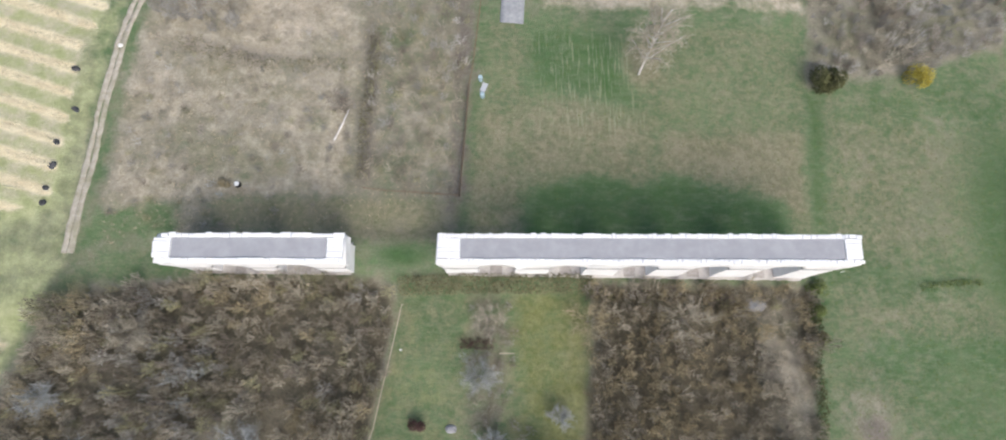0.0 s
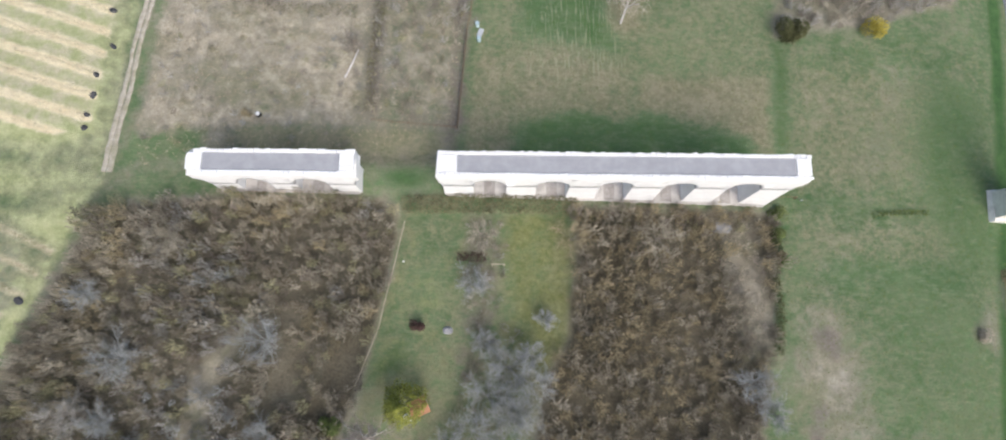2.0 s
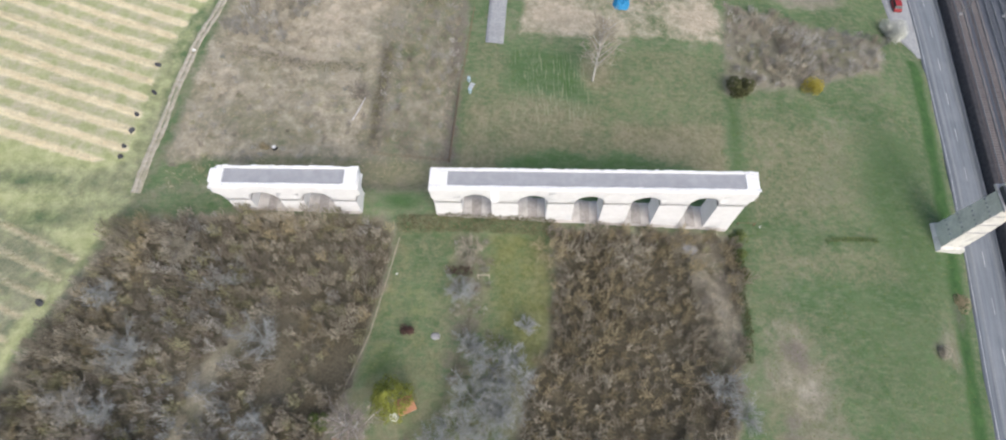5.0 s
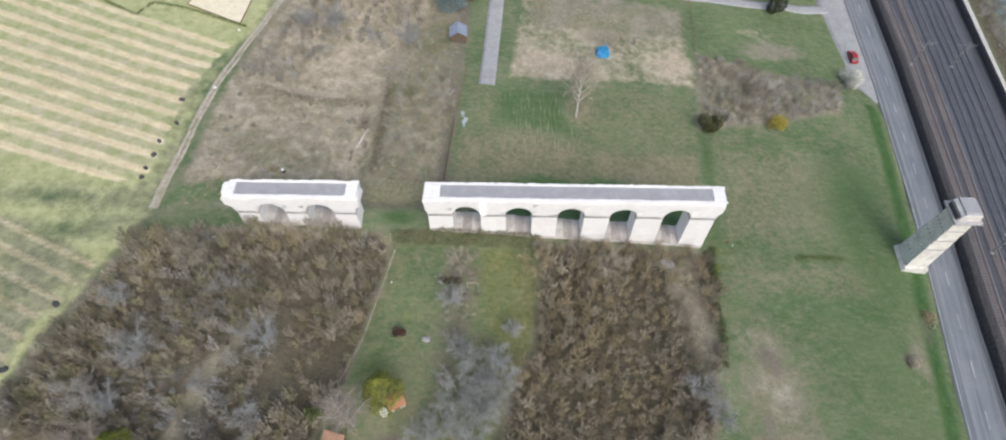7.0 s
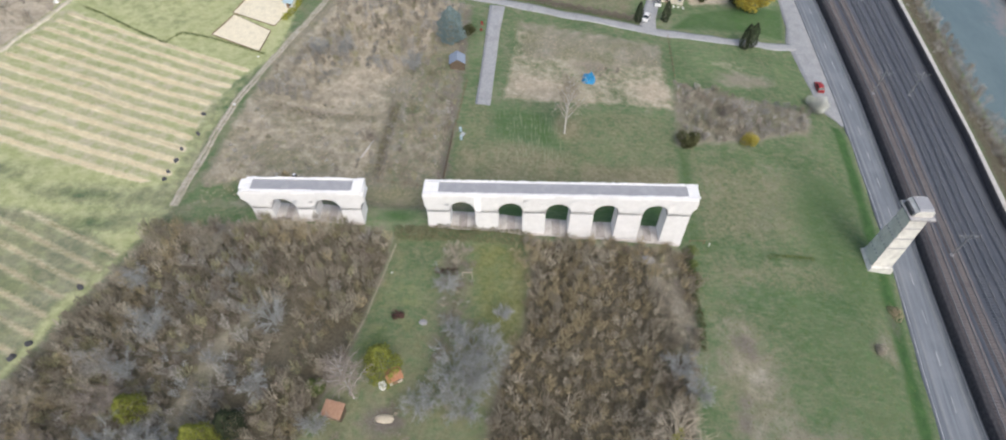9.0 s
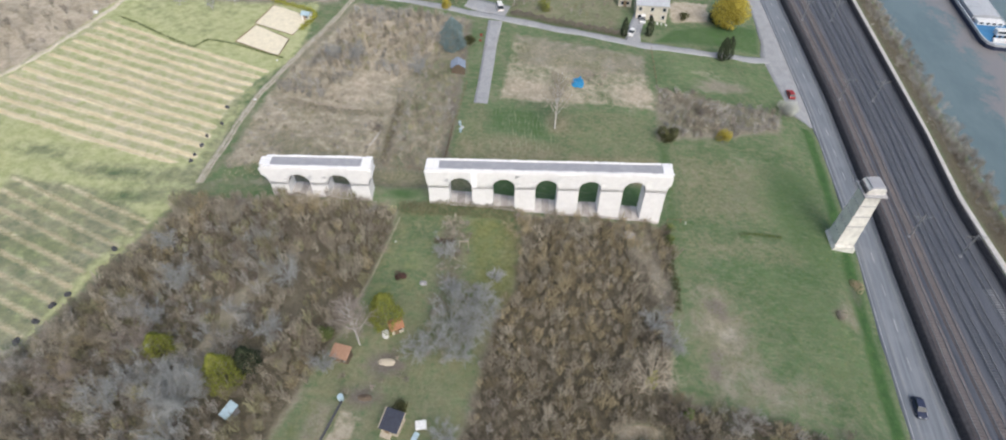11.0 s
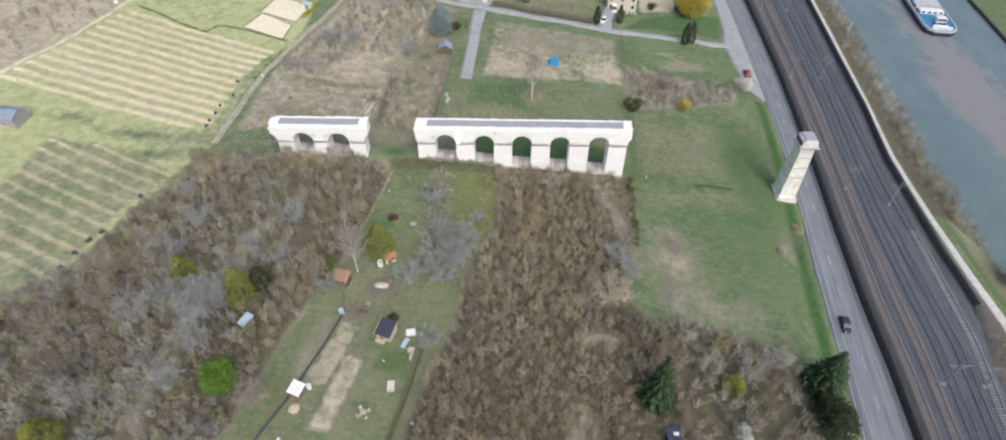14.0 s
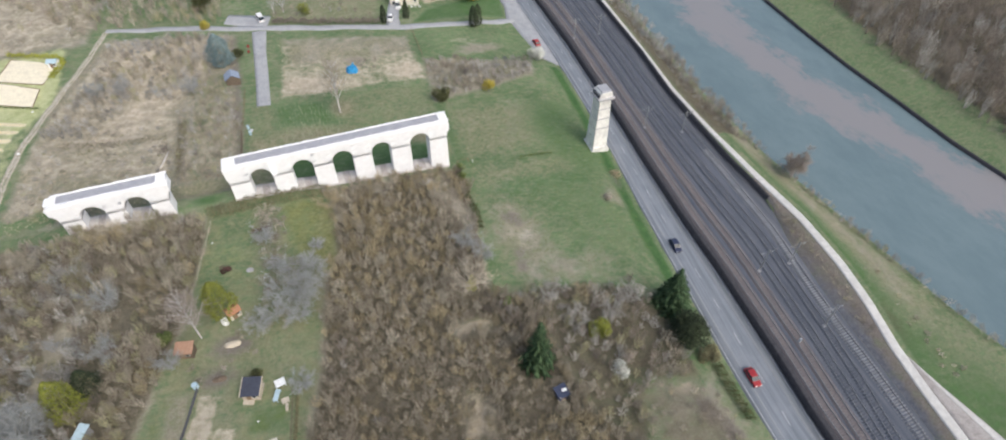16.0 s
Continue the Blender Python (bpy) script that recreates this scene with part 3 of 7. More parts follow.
COVERS = [
    ("straw", [(-135, 100), (-60, 100), (-60, 60), (-56, 12), (-60, 8), (-74, -30), (-100, -80), (-135, -80)], 0.60),
    # sunlit glare of the western hillside, laid on as bright green
    ("fresh", [(-135, 130), (-52, 130), (-50, 64), (-58.5, 50), (-58.5, 12), (-61, 6), (-74, -30), (-100, -80), (-135, -80)], 0.80),
    ("pale", [(-135, 60), (-106, 76), (-78, 64), (-58, 56), (-62, 20), (-84, 22), (-120, 33)], 0.40),
    ("lush", [(-61, 22), (-57.5, 50), (-53, 62), (-56, 60), (-60, 46), (-64, 18), (-80, 17), (-100, 22), (-112, 30), (-112, 14), (-80, 10), (-60, 8)], 0.0),
    ("lush", [(-118, 85), (-82, 66), (-72, 70), (-70, 100), (-110, 100)], 0.0),
    ("straw", [(-56, 14), (-18, 16), (-6, 22), (-4, 92), (-40, 97), (-50, 70)], 0.84),
    ("pale", [(-54, 20), (-22, 22), (-21, 40), (-22, 92), (-38, 95), (-47, 70), (-54, 44)], 0.49),
    ("pale", [(-44, 60), (-22, 56), (-13, 70), (-6, 92), (-40, 96)], 0.72, 4.0),
    ("pale", [(-36, 45), (-22, 44), (-22, 58), (-34, 60)], 0.66, 6.0),
    ("soil", [(-48, 43), (-40, 41), (-22, 40), (-20.5, 46), (-30, 44), (-47, 46.5)], 0.40, 1.8),
    ("soil", [(-21, 24), (-18.6, 24), (-18, 48), (-20.5, 48)], 0.62),
    ("tan", [(-18.5, 23), (-6.5, 23), (-4.5, 50), (-4, 70), (-18, 70)], 0.42),
    ("pale", [(-18.5, 24), (-7, 24), (-5, 50), (-18, 50)], 0.36, 3.0),
    ("straw", [(-18.5, 23), (-6.5, 23), (-4.5, 50), (-4, 70), (-18, 70)], 0.62),
    ("straw", [(-58, 14), (-45, 16), (-45, 20.5), (-56, 19.5)], 0.12, 2.0),
    ("lush", [(-58, 14), (-45, 16), (-45, 20), (-56, 19)], 0.12, 2.0),
    ("straw", [(-40, 17), (-20, 15.5), (-6, 15.5), (-6, 22), (-20, 22), (-40, 21.5)], 0.25),
    ("tan", [(-40, 17), (-20, 15.5), (-6, 15.5), (-6, 22), (-20, 22), (-40, 21.5)], 0.85),
    ("straw", [(-6, 16), (46, 16), (46.8, 51), (-2, 50)], 0.0),
    ("tan", [(-6, 16), (46, 16), (46.8, 51), (-2, 50)], 0.46),
    ("stubble", [(4.5, 49), (18, 49), (22, 34), (13, 31), (4.6, 33)], 0.9, 3.0),
    ("tan", [(3.5, 49.3), (18, 49.5), (18.5, 41), (22.5, 35.5), (14, 38), (4, 39.5)], 0.10, 2.5),
    ("lush", [(3.5, 49.3), (18, 49.5), (18.5, 41), (22.5, 35.5), (14, 38), (4, 39.5)], 0.48, 2.5),
    ("tan", [(2.6, 36.5), (22, 35), (20.3, 25), (3.6, 25)], 0.76, 3.0),
    ("tan", [(23.8, 32), (44.8, 33), (44.3, 20), (37, 25), (24, 27)], 0.92, 2.0),
    ("tan", [(-5, 16), (2.2, 16), (2.4, 34), (-3.2, 36)], 0.74),
    # greener grass behind the long ruin, with the wall's shade put into its colour
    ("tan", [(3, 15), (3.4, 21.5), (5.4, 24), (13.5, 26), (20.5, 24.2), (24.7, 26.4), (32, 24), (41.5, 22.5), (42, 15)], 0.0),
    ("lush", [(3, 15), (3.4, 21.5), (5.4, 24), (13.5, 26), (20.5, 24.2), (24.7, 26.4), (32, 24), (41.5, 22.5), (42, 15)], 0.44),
    ("pale", [(6, 52.5), (48, 54), (48, 76), (9, 82)], 0.54),
    ("straw", [(10, 69), (48, 69), (48, 80), (10, 86)], 0.70),
    ("pale", [(10, 71), (48, 70), (48, 80), (10, 86)], 0.22),
    ("straw", [(48, 62), (86, 62), (89, 84), (52, 84)], 0.10),
    ("lush", [(44.5, 12), (48, 12), (49.5, 40), (46.5, 40)], 0.55),
    ("straw", [(44, -30), (82, -32), (86, 0), (88, 45), (66, 42), (46, 40)], 0.27),
    ("tan", [(44, -30), (82, -32), (86, 0), (88, 45), (66, 42), (46, 40)], 0.26),
    ("tan", [(48, 15), (70, 15), (72, 34), (50, 37)], 0.58, 4.0),
    ("straw", [(50, 16), (66, 16), (67, 33), (51, 35)], 0.30, 4.0),
    ("tan", [(48, 3), (74, 3.5), (75, 9), (48, 9)], 0.46, 2.0),
    ("tan", [(52, -2), (76, -2), (76, 2.5), (52, 2.5)], 0.10, 1.5),
    ("lush", [(50, -1.5), (76, -3), (76, 2.0), (54, 2.4)], 0.24, 1.5),
    ("lush", [(48, 11.2), (60, 9.8), (71, 10.6), (77, 9.8), (77, 11.2), (66, 11.8), (54, 12.8)], 0.45, 0.6),
    ("tan", [(47, -3), (56, -4), (58, -30), (46, -30)], 0.45, 3.0),
    ("lush", [(60, -4), (82, -2), (80, -28), (62, -24)], 0.36, 4.0),
    ("lush", [(74, 0), (84, 0), (87, 34), (77, 34)], 0.42, 3.0),
    ("fresh", BORDER, 0.46),
    ("lush", BORDER, 0.24),
    ("fresh", LOWER_ROWS, 0.36),
    ("lush", LOWER_ROWS, 0.25),
    ("fresh", [(-104, 80), (-80, 70), (-74, 76), (-72, 94), (-98, 104)], 0.66),
    ("straw", GARDEN, 0.36),
    ("tan", GARDEN, 0.42),
    ("straw", [(-12, 9), (-5, 9), (-6.4, -7), (-10.5, -13), (-18.5, -16), (-15.5, -5), (-13, 4)], 0.04),
    ("tan", [(-12, 9), (-5, 9), (-6.4, -7), (-10.5, -13), (-18.5, -16), (-15.5, -5), (-13, 4)], 0.36),
    ("lush", [(-11.5, 8), (-5.5, 8), (-6.4, -5), (-9, -7), (-14.5, -5)], 0.24, 2.0),
    ("fresh", [(-12, 9), (-5, 9), (-6.4, -7), (-10.5, -13), (-18.5, -16), (-15.5, -5), (-13, 4)], 0.24, 2.0),
    ("lush", [(-12, -8), (-17, -13), (-18.6, -17), (-12, -15)], 0.50, 2.0),
    ("straw", [(2, 9), (12, 9.5), (12.2, 2), (10.8, -10), (7.5, -15), (4, -12), (2.5, -8)], 0.0),
    ("tan", [(2, 9), (12, 9.5), (12.2, 2), (10.8, -10), (7.5, -15), (4, -12), (2.5, -8)], 0.42),
    ("fresh", [(2.5, 9), (11, 9), (9.5, 0), (7, -11), (3, -6)], 0.26, 2.0),
    ("lush", [(3, 9), (8, 9.5), (7, 3), (3, 2)], 0.18, 2.0),
    ("tan", [(9, 4), (12, 4), (11, -10), (7.5, -15), (6, -24), (4, -24), (7, -8)], 0.70, 1.2),
    ("moss", GARDEN, 0.34, 2.0),
    ("moss", [(-11.5, 9), (-5, 9), (-6.4, -7), (-10.5, -11), (-15, -5), (-12.5, 4)], 0.30, 2.0),
    ("moss", [(2, 9), (12, 9.5), (12.2, 2), (10.8, -10), (7.5, -15), (4, -12), (2.5, -8)], 0.58, 2.0),
    ("soil", [(-4.5, 8), (1.4, 8), (0.6, -8), (-2, -18), (-6, -16), (-5, -4)], 0.46),
    ("litter", [(-0.8, 2), (0.2, 2), (-0.8, -5), (-3.4, -16), (-4.6, -16), (-2.0, -5)], 0.55, 0.5),
    ("tan", [(-20, -20), (-2, -22), (2, -34), (-16, -36), (-22, -30)], 0.52, 3.0),
    ("lush", [(-3, -28), (4, -28), (2, -33), (-3, -33)], 0.30, 2.0),
    ("lush", [(-26, -36), (-18, -33), (-23, -53), (-29, -56)], 0.34),
    ("fresh", [(-24, -30), (-2, -31), (-3, -75), (-36, -75)], 0.12, 3.0),
    ("straw", [(-21.5, -35), (-13, -36), (-17, -53), (-24, -55)], 0.95),
    ("straw", [(-18, -35), (-10, -36), (-13, -56), (-24, -56)], 0.45),
    ("soil", [(-16.8, -35.6), (-13.4, -36.8), (-17.0, -49.4), (-21.2, -49.4)], 0.35, 0.4),
    ("pale", [(-16.8, -35.6), (-13.4, -36.8), (-17.0, -49.4), (-21.2, -49.4)], 0.72, 0.4),
    ("pale", [(-14.6, -43.0), (-11.2, -44), (-14.6, -57.5), (-18.6, -57.5)], 0.66, 0.4),
    ("lush", [(-9, -41), (-2, -41), (-3, -47), (-10, -46)], 0.55),
    ("straw", WEST_WOOD, 1.0),
    ("litter", WEST_WOOD, 0.66),
    ("litter", [(-15.2, 5), (-17.6, -8), (-19.6, -16), (-25, -30), (-28, -30), (-24, -16), (-20.6, -8), (-17.4, 4)], 1.0, 1.0),
    ("straw", EAST_WOOD, 1.0),
    ("litter", EAST_WOOD, 0.78),
    ("litter", SE_SCRUB, 0.72),
    ("soil", [(-8, 20), (-4.6, 21), (-4.0, 52), (-2.5, 90), (-6, 90), (-7.5, 52)], 0.55),
    ("litter", [(-32, -5), (-34.8, -7), (-39, -17), (-45.2, -46), (-44.8, -62), (-48.4, -62), (-48, -46), (-42, -17), (-38, -9)], 0.0),
    ("pale", [(-32, -5), (-34.8, -7), (-39, -17), (-45.2, -46), (-44.8, -62), (-48.4, -62), (-48, -46), (-42, -17), (-38, -9)], 0.38),
    ("straw", BRUSH_STRIP, 1.0),
    ("litter", BRUSH_STRIP, 0.30),
    ("pale", BRUSH_STRIP, 0.30, 2.0),
    ("soil", BRUSH_STRIP, 0.34, 2.0),
    ("litter", NORTH_SCRUB, 0.10),
    ("straw", EAST_SCRUB, 0.9),
    ("litter", EAST_SCRUB, 0.34),
    ("litter", FAR_WOOD, 0.10),
    ("pale", FAR_WOOD, 0.95),
    ("straw", [(60, -58), (74, -60), (76, -100), (50, -100), (56, -74)], 0.70, 4.0),
    ("litter", [(58, -56), (72, -60), (74, -100), (50, -100), (54, -72)], 0.52, 4.0),
    ("tan", [(8, 98), (42, 92), (46, 120), (8, 124)], 0.62, 2.0),
    ("soil", [(61.5, 102.5), (73, 106), (76, 118), (62, 114)], 0.15, 1.2),
    ("lush", [(52, 88.5), (88, 92.5), (92, 110), (60, 98)], 0.60),
    ("fresh", [(-112, 92), (-64, 92), (-46, 96), (-44, 140), (-112, 140)], 0.15, 3.0),
    ("straw", [(-112, 92), (-64, 92), (-46, 96), (-44, 140), (-112, 140)], 0.95, 3.0),
    ("pale", [(-112, 94), (-64, 94), (-46, 97), (-44, 140), (-112, 140)], 0.55, 3.0),
    ("lush", [(60, 102), (73, 105), (76, 119), (61, 115)], 0.0, 1.2),
    ("pale", [(60, 102), (73, 105), (76, 119), (61, 115)], 0.80, 1.2),
]
PATCHES = [
    ("litter", 33.0, -36.8, 5.0, 2.6, 0.0), ("litter", 28.0, -55.0, 3.4, 5.5, 0.0),
    ("fresh", -76, 15.5, 14, 3.0, 0.40), ("lush", -76, 15.5, 14, 3.0, 0.55), ("fresh", -96, 20, 10, 3.0, 0.45), ("lush", -96, 20, 10, 3.0, 0.5), ("fresh", -71, 8.5, 10, 3.0, 0.40), ("lush", -71, 8.5, 10, 3.0, 0.55), ("lush", -61, 30, 2.2, 16, 0.36), ("lush", -62, 9, 6, 4, 0.4), ("lush", -84, -8, 9, 5, 0.45), ("lush", -78, -20, 6, 4, 0.45), ("lush", -95, 74, 18, 8, 0.3),
    ("straw", 51, -16, 6, 14, 0.72), ("pale", 51, -15, 6, 14, 0.30), ("soil", 50.8, -9.2, 2.6, 2.6, 0.62), ("soil", 52.4, -11.0, 2.2, 2.8, 0.55), ("soil", 49.0, -20.5, 2.6, 2.4, 0.58), ("soil", 48.4, -24.0, 2.0, 3.0, 0.55), ("straw", 78, -8.3, 2.0, 1.8, 0.85), ("straw", 80.5, -8, 2.4, 5, 0.7), ("straw", 60, -27, 12, 4, 0.55), ("pale", 33.4, -36.2, 3.4, 1.2, 1.0), ("pale", 30.6, -37.6, 1.6, 1.4, 1.0), ("pale", 28.6, -54.5, 2.4, 4.2, 1.0), ("pale", 26.4, -57, 2.0, 1.6, 1.0), ("pale", 66, 74, 6, 3, 0.4), ("straw", 70, 68, 9, 4, 0.8),
    ("lush", 62, 22, 14, 12, 0.22), ("lush", 70, -8, 9, 14, 0.40), ("lush", -26.8, 32.9, 2.2, 1.8, 0.55), ("lush", -16.3, 46.5, 1.5, 1.5, 0.6), ("lush", -36.2, 24.4, 1.6, 1.4, 0.7), ("tan", 21.5, 44, 3.4, 4.2, 0.95),
    ("soil", 69, -66, 3, 4, 0.8), ("soil", 71, -71, 2.5, 3, 0.8), ("pale", 67, -61, 3, 2, 0.6), ("lush", 68, -20, 12, 12, 0.28), ("lush", 76, 20, 8, 22, 0.5), ("lush", -13.5, 13.6, 5, 2.2, 0.6), ("pale", -38, 30, 12, 5, 0.36), ("pale", -52, 23, 3, 5, 0.5), ("straw", -31, 82, 10, 8, 1.0), ("pale", -36, 88, 5, 4, 0.7),
    ("soil", -11, -27, 5, 3, 0.8), ("soil", -14, -33, 5, 3, 0.7), ("soil", 84, -2, 2, 6, 0.5), ("pale", 16, 58, 9, 5, 0.9), ("pale", 43, 60, 6, 4, 0.8), ("soil", 30, 68, 9, 4, 0.5),
]
ground()

# ---------------------------------------------------------------- roads, rails, river


def ribbon(name, left, right, ys, z, material, thick=0.25, parent=None):
    """A strip of paving between two lines that are functions of y; z is a number or a function of x and y."""
    v = []
    zf = z if callable(z) else (lambda x, y: z)
    for y in ys:
        a, b = float(left(y)), float(right(y))
        for k in (0, 0.25, 0.5, 0.75, 1.0):
            x = a + (b - a) * k
            v.append((x, y, float(zf(x, y))))
        for x in (a, b):
            v.append((x, y, float(zf(x, y)) - thick))
    f = []
    for i in range(len(ys) - 1):
        p, q = 7 * i, 7 * i + 7
        f += [(p + k, p + k + 1, q + k + 1, q + k) for k in range(4)]
        f += [(p + 5, p, q, q + 5), (p + 4, p + 6, q + 6, q + 4)]
    ob = arrays(name, v, f, [material], parent=parent)
    if len(ob.data.vertices) == len(v):
        at = ob.data.attributes.new("lateral", "FLOAT", "POINT")
        at.data.foreach_set("value", np.array([p[0] - float(left(p[1])) for p in v], np.float32))
    return ob


def lane(name, points, widths, material, lift=0.05, parent=None, step=1.5, wobble=0.0):
    """A strip laid over the ground along a line of points."""
    pts = [Vector(p) for p in points]
    line, wid = [], []
    for i in range(len(pts) - 1):
        n = max(2, int((pts[i + 1] - pts[i]).length / step))
        for k in range(n):
            line.append(pts[i].lerp(pts[i + 1], k / n))
            wid.append(widths[i] + (widths[i + 1] - widths[i]) * k / n)
    line.append(pts[-1])
    wid.append(widths[-1])
    v = []
    for i, p in enumerate(line):
        d = (line[min(i + 1, len(line) - 1)] - line[max(i - 1, 0)]).normalized()
        side = Vector((-d.y, d.x))
        a = wid[i] / 2 + random.uniform(-wobble, wobble)
        b = wid[i] / 2 + random.uniform(-wobble, wobble)
        for k in (-1.0, -0.5, 0.0, 0.5, 1.0):
            q = p + side * (a if k < 0 else b) * k
            v.append((q.x, q.y, float(height(q.x, q.y)) + lift + 0.03 * (1 - abs(k))))
        for k in (-1.0, 1.0):
            q = p + side * (a if k < 0 else b) * k
            v.append((q.x, q.y, float(height(q.x, q.y)) + lift - 0.3))
    f = []
    for i in range(len(line) - 1):
        p, q = 7 * i, 7 * i + 7
        f += [(p + k + 1, p + k, q + k, q + k + 1) for k in range(4)]
        f += [(p, p + 5, q + 5, q), (p + 6, p + 4, q + 4, q + 6)]
    return arrays(name, v, f, [material], parent=parent)


YS = list(np.arange(-130, 181, 2.5))
road = tagged(ribbon("road", road_left, road_right, YS, 0.0, M["asphalt"]), "worn grey two-lane main road beside the railway", "road", kind="structure")


def between(k, off=0.0):
    return lambda y: road_left(y) + (road_right(y) - road_left(y)) * k + off


for k, off in ((0.07, 0), (0.95, 0)):
    ribbon("edge_line", between(k, -0.08 + off), between(k, 0.08 + off), YS, 0.012, M["paint_line"], 0.01, road)
for y in np.arange(-100, 130, 9.0):
    ribbon("centre_dash", between(0.51, -0.07), between(0.51, 0.07), [y, y + 1.6, y + 3.0], 0.012, M["paint_line"], 0.01, road)
for k in (0.22, 0.80):
    ribbon("wheel_track", between(k, -0.28), between(k, 0.28), YS, 0.006, M["asphalt_worn"], 0.004, road)
tagged(ribbon("lay_by", lambda y: kerb(y) - 0.05, lambda y: road_left(y) - 0.02, list(np.arange(56, 131, 2.0)), -0.004, M["lane"]),
       "pale asphalt lay-by beside the main road", "lay-by", kind="structure")
tagged(lane("lane_north", [(-41, 102.6), (-34, 101.9), (-26, 101), (-7, 96.8), (7, 94.4), (22, 91.2), (43, 87.4), (54, 86.0), (66, 85.2), (80, 87.0), (90, 89.8)],
            [1.8, 2.4, 2.8, 3.0, 3.4, 3.2, 3.2, 3.2, 3.0, 3.0, 3.4], M["lane"], 0.11), "narrow grey asphalt lane past the gardens", "lane", kind="structure")
tagged(lane("driveway", [(1.2, 49.6), (1.9, 64), (2.6, 80), (3.4, 92.5)], [3.6, 3.6, 3.7, 4.4], M["lane"], 0.13, step=0.7), "straight pale asphalt drive ending in a meadow", "driveway", kind="structure")
tagged(lane("house_drive", [(46, 88), (46.8, 93), (48.5, 99), (51, 106)], [5.0, 4.2, 4.0, 4.5], M["lane"], 0.10), "grey driveway up to the house", "driveway", kind="structure")
tagged(lane("forecourt", [(-6, 103), (0, 101), (7, 99)], [6, 8, 7], M["lane"], 0.09), "grey gravel forecourt beside the lane", "forecourt", kind="structure")
track = thing("dirt_track", "narrow pale dirt track with two wheel ruts beside the vineyard", "track", kind="structure")
for off in (-0.42, 0.42):
    lane("wheel_rut", [(-58.2 + off, 13.4), (-57.3 + off, 25), (-56.6 + off, 34), (-55.4 + off, 44), (-52.4 + off, 57.5), (-49.5 + off, 68), (-46.5 + off, 79), (-42.5 + off, 95), (-41 + off, 102)],
         [0.85, 0.72, 0.66, 0.66, 0.7, 0.72, 0.66, 0.6, 0.6], M["dirt"], 0.09, track, 0.9, 0.12)

# wide dark top painted as the wall's shaded face
wall_w = ribbon("embankment_wall", lambda y: road_right(y) + 0.02, lambda y: road_right(y) + 1.05, YS, RAIL_Z + 0.25, M["wall_dark"], 2.4)
tagged(wall_w, "stone retaining wall of the railway beside the road, coloured dark for shade", "retaining wall", kind="structure")
tagged(ribbon("ballast", lambda y: road_right(y) + 1.07, lambda y: ballast_right(y) - 0.02, YS, RAIL_Z, M["ballast"], 1.0), "dark ballast bed of the railway", "ballast", kind="structure")
tagged(ribbon("parapet_wall", lambda y: rail_right(y), lambda y: rail_right(y) + 0.4, [y for y in YS if y > -24], PATH_Z + 0.35, M["wall_dark"], 2.4),
       "parapet wall between railway and towpath, coloured dark for shade", "parapet wall", kind="structure")
tagged(ribbon("towpath", lambda y: np.maximum(path_mid(y) - 1.15, rail_right(y) + 0.42), lambda y: path_mid(y) + np.interp(y, [-40, -15, 15], [1.0, 0.75, 0.05]), YS, PATH_Z + 0.02, M["concrete"], 0.3),
       "pale concrete towpath above the river", "towpath", kind="structure")
FORK_YS = list(np.arange(-120, -69, 2.5))
fork = ribbon("towpath_fork", lambda y: path_mid(y) + 1.02, lambda y: path_mid(y) + 1.2 + (-70 - y) * 0.33, FORK_YS, PATH_Z - 0.01, M["gravel_worn"], 0.9)
tagged(fork, "grey gravel fork widening beside the towpath", "path", kind="structure")
ribbon("wheel_strip", lambda y: path_mid(y) + 1.1 + (-70 - y) * 0.24, lambda y: path_mid(y) + 1.15 + (-70 - y) * 0.32, FORK_YS, PATH_Z + 0.015, M["concrete"], 0.02, fork)


tagged(lane("field_track", [(-124, 32), (-121.5, 38), (-115.5, 52), (-109.5, 74), (-103, 112)], [1.2, 1.6, 1.3, 1.5, 1.4], M["sand_track"], 0.05, wobble=0.25), "pale sandy track along the upper edge of the vineyard", "track", kind="structure")


def river():
    ys, ks = np.arange(-400, 601, 6.0), np.linspace(-0.05, 1.05, 34)
    a, b = bank_near(ys)[:, None], bank_far(ys)[:, None]
    x = a + (b - a) * ks[None]
    y = ys[:, None] + 0 * x
    n, m = x.shape
    g = np.arange(n * m).reshape(n, m)
    ob = arrays("river", np.stack([x, y, 0 * x + WATER_Z], -1).reshape(-1, 3), np.stack([g[:-1, :-1], g[:-1, 1:], g[1:, 1:], g[1:, :-1]], -1).reshape(-1, 4), [M["water"]], smooth=True)
    mid = np.interp(y, [-100, -60, -20, 20, 60, 100, 140], [0.95, 0.88, 0.76, 0.60, 0.52, 0.52, 0.55])
    wide = 0.31 + 0.05 * np.sin(y * 0.11)
    silt = np.clip(1 - np.abs(ks[None] - mid) / wide, 0, 1)
    at = ob.data.attributes.new("silt", "FLOAT", "POINT")
    at.data.foreach_set("value", silt.ravel().astype(np.float32))
    tagged(ob, "blue-green river with a drifting band of brown silt", "river", kind="structure")


river()
tagged(ribbon("quay_edge", lambda y: bank_far(y) - 0.35, lambda y: bank_far(y) + 0.35, YS, WATER_Z + 0.95, M["wall_dark"], 1.2), "dark stone edging of the far river bank", "quay edge", kind="structure")


